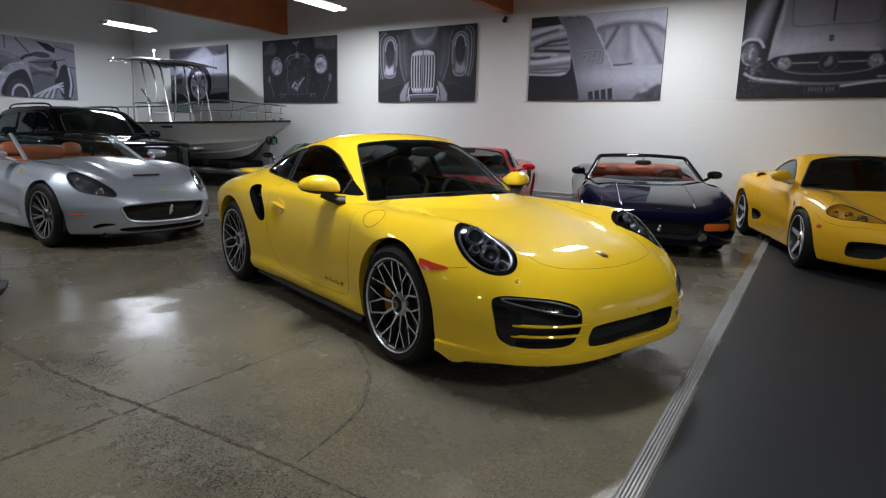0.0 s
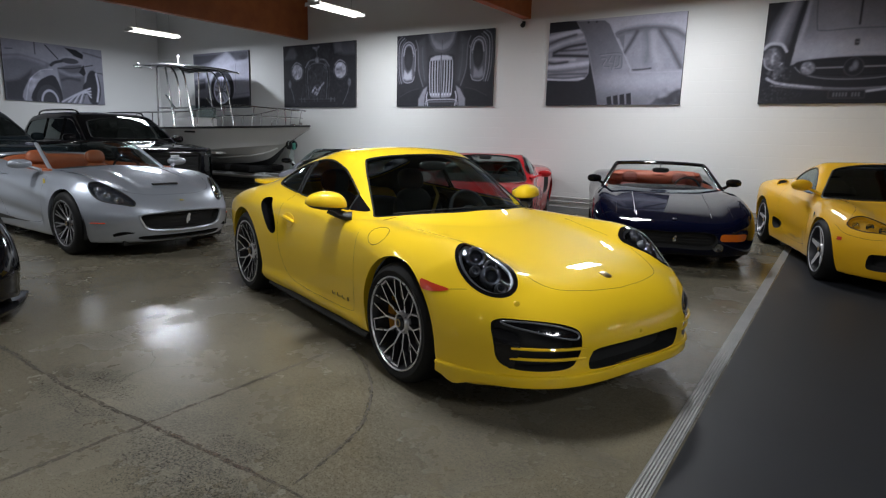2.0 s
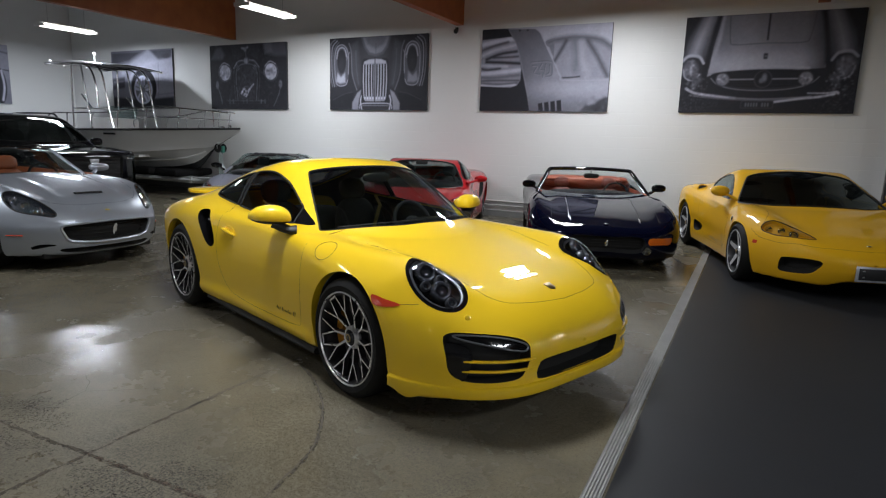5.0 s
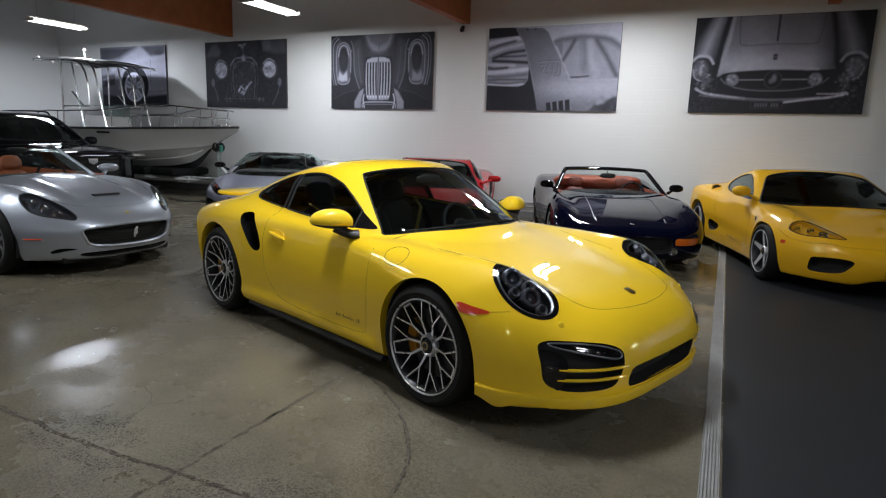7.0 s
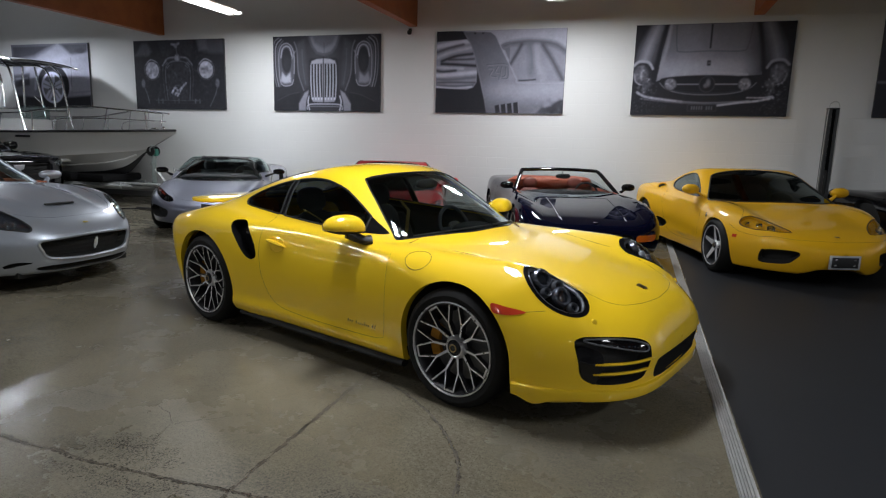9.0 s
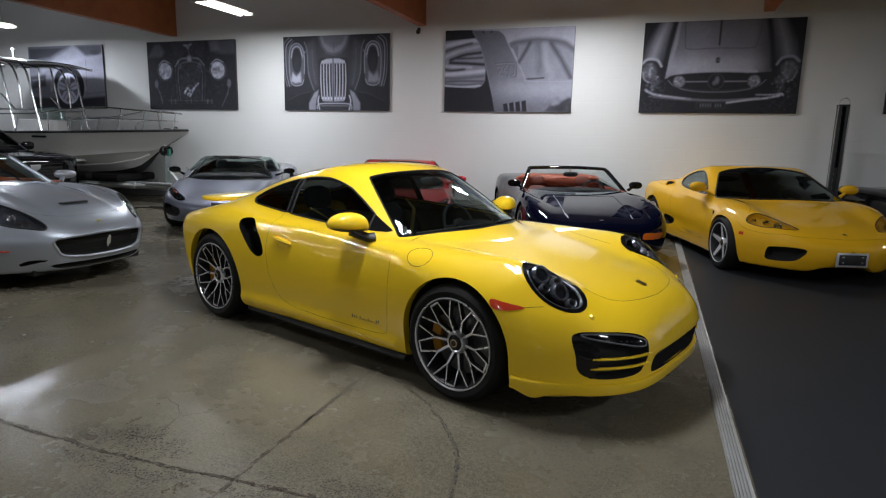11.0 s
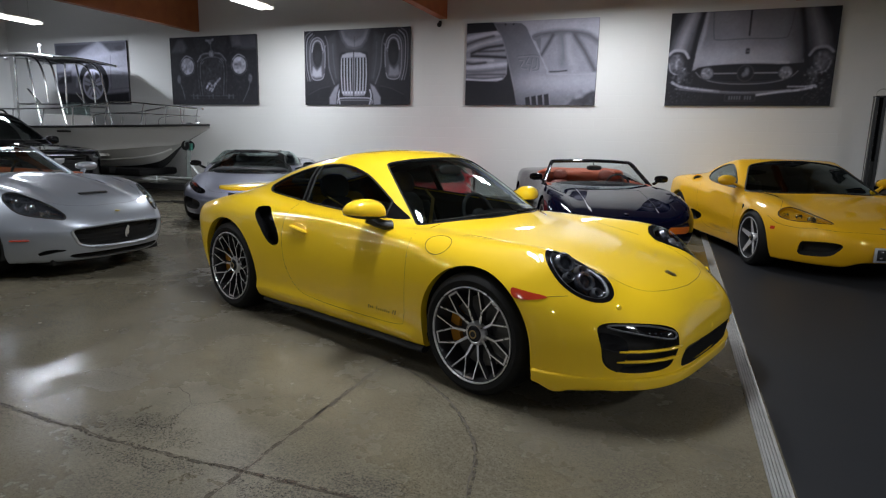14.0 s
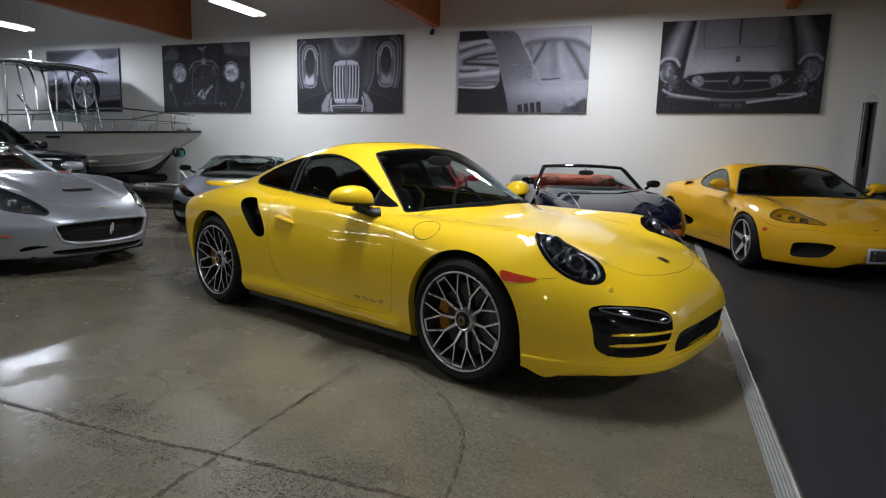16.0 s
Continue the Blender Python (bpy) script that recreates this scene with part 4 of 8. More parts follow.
def pic_fin():
    """Pillar of a car with a louvre and round-cornered window."""
    p = Paint(base=0.30)
    p.g = 0.24 + 0.22 * p.v + 0.04 * (p.u - 0.8)
    at = lambda *q: [((x - 150) / 690 * 1.63, 1 - (y - 30) / 430) for x, y in q]
    p.poly(at((505, 110), (600, 92), (720, 92), (800, 112), (842, 150), (842, 300), (600, 300), (560, 220)), 0.25, 0.05)
    p.line(at((520, 112), (560, 100), (640, 92), (720, 96), (790, 112), (845, 150)), 0.05, 0.10, 0.06)
    p.line(at((612, 108), (590, 150), (552, 215)), 0.035, 0.05, 0.04)
    p.line(at((722, 112), (775, 190), (830, 285)), 0.045, 0.07, 0.05)
    p.line(at((655, 110), (672, 180), (668, 250)), 0.07, 0.15, 0.09)
    p.line(at((690, 120), (700, 200), (730, 280)), 0.05, 0.33, 0.08)
    p.line(at((600, 290), (650, 289), (692, 285)), 0.018, 0.04, 0.010)
    p.poly(at((300, 34), (445, 40), (472, 60), (515, 140), (560, 220), (588, 276), (612, 298), (842, 300), (842, 462), (100, 462), (100, 20)), 0.25, 0.006)
    p.g = np.where((p.g < 0.27) & (p.g > 0.2) & ((p.v < 0.38) | (p.u < 0.95)), 0.15 + 0.16 * np.exp(-((p.v - 0.28) / 0.13) ** 2) * np.clip((p.u - 0.5) / 0.4, 0, 1) + 0.03 * (p.u - 0.6), p.g)
    p.line(at((478, 66), (515, 140), (560, 220), (592, 282), (614, 302), (840, 304)), 0.008, 0.36, 0.012)
    p.poly(at((100, 20), (296, 32), (345, 120), (385, 250), (420, 380), (437, 462), (100, 462)), 0.012, 0.006)
    p.line(at((302, 40), (350, 120), (390, 250), (424, 380)), 0.006, 0.26, 0.008)
    win = at((120, 86), (318, 74), (340, 100), (362, 160), (380, 240), (378, 300), (360, 325), (325, 336), (120, 326))
    keep = Paint(base=0.0)
    keep.poly(win, 1.0, 0.006, 0)
    sky = Paint(base=0.26)
    for pts, w_, tone in ((((150, 110), (240, 95), (330, 84)), 0.05, 0.50), (((150, 140), (220, 118), (300, 100)), 0.03, 0.08), (((150, 168), (230, 140), (340, 118)), 0.035, 0.42), (((180, 186), (260, 160), (350, 150)), 0.035, 0.03),
                           (((220, 178), (300, 178), (360, 176)), 0.022, 0.03), (((180, 200), (260, 204), (370, 212)), 0.035, 0.015), (((150, 218), (220, 222), (300, 226)), 0.025, 0.44), (((150, 235), (190, 242), (260, 236)), 0.03, 0.04),
                           (((150, 262), (250, 256), (370, 246)), 0.045, 0.50), (((150, 282), (230, 284), (370, 272)), 0.030, 0.14), (((150, 300), (250, 298), (370, 300)), 0.016, 0.04), (((150, 312), (260, 318), (360, 312)), 0.012, 0.05), (((150, 322), (250, 330), (350, 322)), 0.012, 0.60)):
        sky.line(at(*pts), w_, tone, 0.025)
    p.g = p.g * (1 - keep.g) + sky.g * keep.g
    for k in range(4):
        x = 482 + k * 33
        p.poly(at((x, 420 - k * 5), (x + 24, 415 - k * 5), (x + 32, 462), (x + 6, 462)), 0.012, 0.006)
        p.line(at((x + 26, 416 - k * 5), (x + 33, 460)), 0.006, 0.30, 0.006)
    p.poly(at((700, 462), (730, 430), (780, 420), (800, 400), (830, 388), (845, 390), (845, 462)), 0.045, 0.03)
    p.mottle(1.52, 0.06, 0.25, 0.14, 0.02, 24, 3)
    for pts in (((432, 208), (530, 205), (548, 232), (546, 276), (515, 280)), ((440, 225), (466, 228), (450, 262), (485, 270)), ((492, 215), (478, 245), (500, 250), (500, 285)), ((512, 218), (508, 268), (532, 262), (534, 222))):
        p.line(at(*pts), 0.008, 0.08, 0.006)
        p.line(at(*[(x + 3, y + 4) for x, y in pts]), 0.005, 0.30, 0.006)
    for x in (362, 405):
        p.ell(*at((x, 44))[0], 0.012, 0.012, 0.02, 0.006)
    return p


def pic_front():
    """Front of an old grand tourer: bonnet, oval grille, round lamps, bumper."""
    p = Paint(base=0.014)
    p.poly([(0.36, 1.0), (1.27, 1.0), (1.33, 0.7), (1.34, 0.45), (1.1, 0.43), (0.8, 0.43), (0.4, 0.42), (0.26, 0.38), (0.30, 0.7)], 0.30, 0.012)
    hood = (p.v > 0.42) & (p.g > 0.2)
    p.g = np.where(hood, 0.20 + 0.20 * np.exp(-((p.v - 0.50) / 0.14) ** 2) + 0.05 * np.exp(-((p.u - 0.62) / 0.2) ** 2), p.g)
    p.g = np.where(hood & (p.u > 1.12), p.g * (1 - 0.75 * np.clip((p.u - 1.12) / 0.2, 0, 1)), p.g)
    p.line([(0.37, 1.0), (0.345, 0.75), (0.30, 0.55)], 0.03, 0.40, 0.03)
    p.line([(0.43, 1.0), (0.45, 0.75), (0.50, 0.70), (0.8, 0.705), (1.12, 0.70), (1.18, 0.76), (1.21, 1.0)], 0.008, 0.09, 0.005)
    p.line([(0.80, 1.0), (0.80, 0.74)], 0.018, 0.015, 0.006)
    p.box(0.80, 0.575, 0.02, 0.03, 0.05, 0.01)
    p.box(0.803, 0.575, 0.012, 0.004, 0.25, 0.0, 0.005)
    p.line([(0.42, 0.45), (0.8, 0.475), (1.2, 0.45)], 0.02, 0.46, 0.02)
    for s in (-1, 1):
        c = lambda u: 0.80 + s * u
        k = 1.0 if s < 0 else 0.6
        p.poly([(c(0.46), 1.0), (c(0.64), 1.0), (c(0.78), 0.72), (c(0.80), 0.50), (c(0.62), 0.50), (c(0.55), 0.65)], 0.12 * k, 0.07)
        p.line([(c(0.56), 1.0), (c(0.64), 0.78), (c(0.69), 0.60)], 0.07, 0.40 * k, 0.09)
        p.line([(c(0.47), 1.0), (c(0.53), 0.7), (c(0.55), 0.5)], 0.04, 0.012, 0.03)
        p.poly([(c(0.66), 1.0), (c(0.83), 1.0), (c(0.83), 0.62), (c(0.79), 0.64), (c(0.76), 0.80)], 0.010, 0.03)
        p.ell(c(0.70), 0.46, 0.105, 0.125, 0.025, 0.010)
        p.line([(c(0.59), 0.52), (c(0.64), 0.59), (c(0.74), 0.60), (c(0.80), 0.55)], 0.026, 0.50 * k, 0.014)
        p.line([(c(0.595), 0.49), (c(0.65), 0.565), (c(0.74), 0.57)], 0.012, 0.02, 0.008)
        p.ell(c(0.715), 0.455, 0.078, 0.095, 0.16, 0.04)
        p.mottle(c(0.71), 0.45, 0.11, 0.13, 0.14 * k, 44, 5 + s)
        p.line([(c(0.62), 0.40), (c(0.68), 0.34), (c(0.76), 0.37), (c(0.79), 0.46)], 0.010, 0.42 * k, 0.008)
        p.ell(c(0.64), 0.345, 0.05, 0.045, 0.10, 0.03)
        p.ell(c(0.66), 0.28, 0.03, 0.04, 0.12 * k, 0.03)
        p.mottle(c(0.68), 0.30, 0.16, 0.14, 0.10, 60, 15 + s)
    p.poly([(0.30, 0.40), (0.5, 0.435), (0.8, 0.445), (1.1, 0.435), (1.3, 0.40), (1.26, 0.30), (1.05, 0.245), (0.8, 0.23), (0.55, 0.245), (0.34, 0.30)], 0.010, 0.01, 5)
    p.line([(0.30, 0.36), (0.38, 0.29), (0.55, 0.245), (0.8, 0.23), (1.05, 0.245), (1.22, 0.29), (1.3, 0.36)], 0.009, 0.22, 0.006)
    p.line([(0.36, 0.30), (0.55, 0.262), (0.8, 0.248), (1.05, 0.262), (1.24, 0.30)], 0.005, 0.06, 0.006)
    for k in range(6):
        p.line([(0.50, 0.29 + k * 0.022), (1.10, 0.29 + k * 0.022)], 0.004, 0.022, 0.005)
    p.line([(0.48, 0.345), (1.12, 0.345)], 0.011, 0.30, 0.006)
    p.ell(0.80, 0.345, 0.085, 0.09, 0.06, 0.008)
    p.ell(0.80, 0.345, 0.075, 0.08, 0.012, 0.008)
    p.ell(0.812, 0.36, 0.022, 0.04, 0.20, 0.02)
    p.ell(0.785, 0.33, 0.02, 0.025, 0.16, 0.015)
    for s in (-1, 1):
        p.ell(0.80 + s * 0.385, 0.345, 0.070, 0.072, 0.05, 0.008)
        p.ell(0.80 + s * 0.385, 0.345, 0.060, 0.062, 0.22, 0.012)
        p.mottle(0.80 + s * 0.385, 0.345, 0.075, 0.075, 0.10, 60, 9 + s)
    p.line([(0.06, 0.255), (0.16, 0.205), (0.35, 0.175), (0.55, 0.15)], 0.024, 0.42, 0.014)
    p.line([(0.10, 0.185), (0.4, 0.15), (0.8, 0.128), (1.0, 0.135)], 0.014, 0.13, 0.012)
    p.line([(0.5, 0.158), (0.8, 0.142), (1.1, 0.155), (1.25, 0.17)], 0.012, 0.22, 0.010)
    p.line([(0.92, 0.112), (1.15, 0.145), (1.33, 0.165), (1.48, 0.20)], 0.020, 0.50, 0.012)
    p.line([(1.22, 0.20), (1.38, 0.20), (1.47, 0.215)], 0.012, 0.42, 0.010)
    p.mottle(0.1, 0.12, 0.3, 0.2, 0.03, 80, 31)
    p.mottle(1.5, 0.12, 0.3, 0.2, 0.03, 80, 32)
    p.box(0.77, 0.085, 0.155, 0.04, 0.05, 0.012)
    p.box(0.77, 0.085, 0.145, 0.032, 0.016, 0.008)
    for k in range(9):
        if k != 5:
            p.box(0.665 + k * 0.026, 0.085, 0.007, 0.02, 0.14, 0.0, 0.006)
    p.g = 0.85 * p.g
    return p


def pic_lamps():
    """Dark front of a very old car: two round lamps beside a tall radiator."""
    p = Paint(base=0.014)
    p.poly([(0.02, 0.78), (0.16, 0.96), (0.26, 0.96), (0.34, 0.84), (0.28, 0.78)], 0.085, 0.05)
    p.poly([(1.15, 1.0), (1.63, 1.0), (1.63, 0.80), (1.40, 0.80), (1.20, 0.84)], 0.075, 0.06)
    p.poly([(1.18, 1.0), (1.32, 1.0), (1.36, 0.86), (1.20, 0.84)], 0.12, 0.05)
    p.line([(1.12, 1.0), (1.12, 0.72)], 0.02, 0.008, 0.015)
    p.poly([(0.45, 1.0), (1.1, 1.0), (1.05, 0.74), (0.80, 0.86), (0.54, 0.74)], 0.028, 0.03)
    p.poly([(0.60, 0.62), (0.80, 0.72), (1.0, 0.62), (0.97, 0.15), (0.62, 0.15)], 0.030, 0.01)
    for off, tone in ((0.0, 0.10), (0.045, 0.045)):
        p.line([(0.60 - off, 0.14), (0.585 - off, 0.60 + off * 0.6), (0.80, 0.70 + off), (1.015 + off, 0.60 + off * 0.6), (1.0 + off, 0.14)], 0.016, tone, 0.010)
    p.line([(0.53, 0.64), (0.62, 0.735), (0.74, 0.755)], 0.022, 0.16, 0.012)
    p.line([(0.87, 0.755), (0.98, 0.735), (1.07, 0.64)], 0.022, 0.16, 0.012)
    for k in range(4):
        p.line([(0.60 + k * 0.02, 0.70 - k * 0.02), (0.55 + k * 0.02, 0.66 - k * 0.02)], 0.008, 0.20)
        p.line([(1.00 - k * 0.02, 0.70 - k * 0.02), (1.05 - k * 0.02, 0.66 - k * 0.02)], 0.008, 0.20)
    p.ell(0.80, 0.745, 0.048, 0.05, 0.24, 0.02)
    p.line([(0.80, 0.78), (0.79, 0.90)], 0.02, 0.10, 0.012)
    p.line([(0.71, 0.94), (0.78, 0.93), (0.84, 0.95)], 0.03, 0.24, 0.02)
    p.ell(0.78, 0.915, 0.03, 0.03, 0.20, 0.02)
    for c in (0.33, 1.31):
        p.ell(c, 0.575, 0.150, 0.150, 0.10, 0.010)
        p.ell(c, 0.57, 0.138, 0.138, 0.02, 0.010)
        p.ell(c, 0.57, 0.122, 0.122, 0.38, 0.014)
        p.line([(c - 0.12, 0.65), (c - 0.02, 0.725), (c + 0.10, 0.68)], 0.012, 0.34, 0.010)
        p.ell(c - 0.03, 0.62, 0.05, 0.05, 0.42, 0.06)
        p.mottle(c, 0.57, 0.13, 0.13, 0.0, 12, int(c * 10))
    for pts, w_ in ((((0.68, 0.24), (0.74, 0.32), (0.79, 0.27)), 0.03), (((0.74, 0.22), (0.82, 0.28), (0.94, 0.38)), 0.03), (((0.78, 0.20), (0.86, 0.30)), 0.025)):
        p.line(list(pts), w_, 0.30, 0.015)
    p.mottle(0.80, 0.28, 0.16, 0.10, 0.10, 60, 4)
    p.line([(0.38, 0.13), (1.22, 0.13)], 0.016, 0.065, 0.012)
    p.line([(0.38, 0.09), (1.22, 0.09)], 0.008, 0.03, 0.010)
    for u in (0.42, 0.5, 0.8, 1.1, 1.18):
        p.box(u, 0.12, 0.012, 0.035, 0.085)
    for pts in (((1.50, 0.34), (1.46, 0.22), (1.36, 0.05)), ((0.16, 0.34), (0.22, 0.20), (0.25, 0.08))):
        p.line(list(pts), 0.014, 0.10, 0.014)
    p.ell(1.50, 0.38, 0.035, 0.06, 0.13, 0.02)
    p.ell(0.15, 0.38, 0.035, 0.06, 0.13, 0.02)
    p.mottle(0.8, 0.4, 0.9, 0.6, 0.012, 36, 8)
    return p


def pic_wheel():
    """Side of a light car with a five-spoke wheel and door."""
    p = Paint(base=0.22)
    p.g = 0.16 + 0.22 * p.v + 0.10 * p.u
    p.poly([(0.0, 0.74), (0.5, 0.80), (0.86, 0.95), (0.95, 1.0), (0.0, 1.0)], 0.075, 0.10)
    p.poly([(1.05, 1.0), (1.63, 1.0), (1.63, 0.84), (1.3, 0.80)], 0.13, 0.06)
    p.poly([(1.12, 0.74), (1.63, 0.80), (1.63, 0.28), (1.20, 0.26)], 0.40, 0.10)
    p.line([(0.30, 0.62), (0.60, 0.74), (1.10, 0.77), (1.63, 0.84)], 0.05, 0.48, 0.07)
    p.line([(1.27, 0.78), (1.24, 0.25)], 0.008, 0.10)
    p.ell(1.48, 0.88, 0.11, 0.04, 0.09, 0.03)
    p.poly([(0.0, 0.20), (0.5, 0.16), (1.2, 0.17), (1.63, 0.20), (1.63, 0.0), (0.0, 0.0)], 0.02, 0.04)
    p.line([(1.22, 0.235), (1.63, 0.265)], 0.02, 0.28, 0.02)
    p.line([(0.46, 0.30), (0.52, 0.54), (0.70, 0.69), (0.92, 0.70), (1.12, 0.58), (1.22, 0.30)], 0.05, 0.50, 0.03)
    p.ell(0.86, 0.36, 0.335, 0.325, 0.012, 0.012)
    p.ell(0.84, 0.32, 0.275, 0.275, 0.035, 0.01)
    p.ell(0.84, 0.32, 0.245, 0.248, 0.75, 0.01)
    p.ell(0.84, 0.32, 0.205, 0.210, 0.20, 0.01)
    for k in range(5):
        a = math.radians(90 + 72 * k)
        ux, uy = math.cos(a), math.sin(a)
        p.poly([(0.84 - 0.045 * uy, 0.32 + 0.045 * ux), (0.84 + 0.225 * ux - 0.065 * uy, 0.32 + 0.228 * uy + 0.065 * ux), (0.84 + 0.225 * ux + 0.065 * uy, 0.32 + 0.228 * uy - 0.065 * ux), (0.84 + 0.045 * uy, 0.32 - 0.045 * ux)], 0.72, 0.012)
        p.line([(0.84 + 0.06 * ux, 0.32 + 0.06 * uy), (0.84 + 0.2 * ux, 0.32 + 0.2 * uy)], 0.018, 0.28, 0.02)
    p.ell(0.84, 0.32, 0.05, 0.05, 0.22, 0.01)
    for k in range(5):
        a = math.radians(54 + 72 * k)
        p.ell(0.84 + 0.075 * math.cos(a), 0.32 + 0.075 * math.sin(a), 0.016, 0.016, 0.05, 0.006)
    p.box(0.15, 0.43, 0.13, 0.03, 0.14, 0.02)
    p.poly([(0.0, 0.52), (0.36, 0.55), (0.34, 0.36), (0.0, 0.32)], 0.09, 0.04)
    p.line([(0.05, 0.46), (0.30, 0.47)], 0.03, 0.20, 0.02)
    return p


def pic_flank():
    """Wing, door mirror and chromed side pipes of a racing car."""
    p = Paint(base=0.25)
    p.g = 0.26 + 0.16 * p.v - 0.04 * p.u
    p.poly([(0.0, 0.74), (0.25, 0.78), (0.55, 0.72), (0.75, 0.66), (0.62, 0.50), (0.42, 0.36), (0.33, 0.0), (0.0, 0.0)], 0.19, 0.03)
    p.line([(0.02, 0.70), (0.3, 0.73), (0.62, 0.66)], 0.05, 0.30, 0.06)
    p.poly([(0.0, 0.30), (0.22, 0.36), (0.42, 0.52), (0.36, 0.2), (0.33, 0.0), (0.0, 0.0)], 0.06, 0.06)
    p.poly([(0.28, 0.0), (0.36, 0.34), (0.56, 0.52), (0.76, 0.56), (0.86, 0.48), (0.88, 0.0)], 0.34, 0.014, 4)
    p.line([(0.30, 0.02), (0.38, 0.34), (0.56, 0.53), (0.76, 0.57)], 0.016, 0.50, 0.012)
    p.mottle(0.52, 0.30, 0.2, 0.3, 0.03, 16, 5)
    p.poly([(0.40, 0.0), (0.48, 0.28), (0.62, 0.42), (0.80, 0.44), (0.88, 0.0)], 0.025, 0.015, 4)
    p.ell(0.66, 0.0, 0.20, 0.30, 0.05, 0.012)
    p.ell(0.68, 0.0, 0.145, 0.22, 0.46, 0.010)
    p.ell(0.68, 0.0, 0.115, 0.18, 0.05, 0.010)
    p.poly([(0.84, 0.60), (1.0, 0.66), (1.25, 0.70), (1.30, 0.50), (1.25, 0.1), (0.9, 0.02)], 0.12, 0.03)
    p.line([(0.88, 0.56), (1.06, 0.50), (1.24, 0.52)], 0.05, 0.26, 0.05)
    p.line([(0.90, 0.40), (1.02, 0.44), (1.20, 0.42)], 0.04, 0.05, 0.04)
    p.ell(1.05, 0.765, 0.17, 0.065, 0.40, 0.012)
    p.ell(1.06, 0.745, 0.15, 0.05, 0.07, 0.012)
    p.line([(0.74, 0.64), (0.80, 0.69), (0.92, 0.73)], 0.05, 0.04, 0.015)
    p.line([(0.67, 0.97), (0.86, 0.76)], 0.018, 0.02, 0.008)
    p.line([(0.50, 1.0), (0.50, 0.80)], 0.016, 0.08, 0.010)
    p.line([(0.05, 0.84), (0.16, 0.85)], 0.012, 0.05, 0.01)
    p.poly([(0.98, 0.97), (1.18, 0.95), (1.30, 0.88), (1.28, 0.80), (1.14, 0.84)], 0.012, 0.015)
    p.line([(1.30, 0.92), (1.63, 0.86)], 0.02, 0.12, 0.03)
    p.poly([(1.20, 0.56), (1.29, 0.70), (1.32, 0.55), (1.28, 0.50)], 0.012, 0.010)
    p.poly([(1.26, 0.34), (1.34, 0.44), (1.37, 0.28), (1.24, 0.26)], 0.02, 0.012)
    p.line([(0.85, 0.60), (1.1, 0.62), (1.45, 0.71)], 0.016, 0.03, 0.010)
    p.ell(1.44, 0.30, 0.13, 0.32, 0.03, 0.012)
    p.line([(1.49, 0.06), (1.53, 0.3), (1.50, 0.56)], 0.035, 0.52, 0.012)
    p.line([(1.53, 0.58), (1.63, 0.57)], 0.014, 0.03, 0.01)
    for k in range(4):
        p.line([(0.88 + k * 0.10, 0.02), (1.12 + k * 0.05, 0.16 + k * 0.02), (1.38, 0.29 - k * 0.055)], 0.028, 0.48, 0.016)
        p.line([(0.92 + k * 0.10, 0.0), (1.15 + k * 0.05, 0.13 + k * 0.02), (1.38, 0.262 - k * 0.055)], 0.010, 0.03, 0.010)
    return p


def pic_dark():
    """Dark car front, mostly out of sight."""
    p = Paint(base=0.03)
    p.g = 0.02 + 0.10 * p.v ** 2
    p.line([(0.8, 0.95), (1.3, 0.85), (1.6, 0.70)], 0.03, 0.25, 0.03)
    p.poly([(0.2, 0.7), (1.63, 0.72), (1.63, 0.45), (0.2, 0.40)], 0.14, 0.08)
    p.ell(1.40, 0.78, 0.05, 0.04, 0.35, 0.03)
    p.line([(0.0, 0.36), (1.63, 0.33)], 0.02, 0.18, 0.02)
    return p


CZ = 2.77
for cx, pic, label in ((-14.75, pic_wheel, "grey canvas print of a wheel and door of a light car"), (-10.94, pic_lamps, "dark canvas print of a vintage car front with two round lamps"),
                       (-7.26, pic_nose, "dark canvas print of a classic car nose with upright chrome grille"), (-3.635, pic_fin, "grey canvas print of a car pillar with louvres"),
                       (-0.005, pic_front, "dark canvas print of a classic grand tourer front"), (3.65, pic_dark, "dark canvas print of a car front")):
    canvas(pose(cx, Y1, CZ), pic(), label)
canvas(pose(X0, 8.05, CZ, 0, 0, 90), pic_flank(), "grey canvas print of a racing car flank with side pipes")
canvas(pose(X0, 4.42, CZ, 0, 0, 90), pic_dark(), "dark canvas print of a car front")


# ---- wheels ----
GOLD = mat("brass ring", (0.55, 0.42, 0.2), 0.3, 1.0)


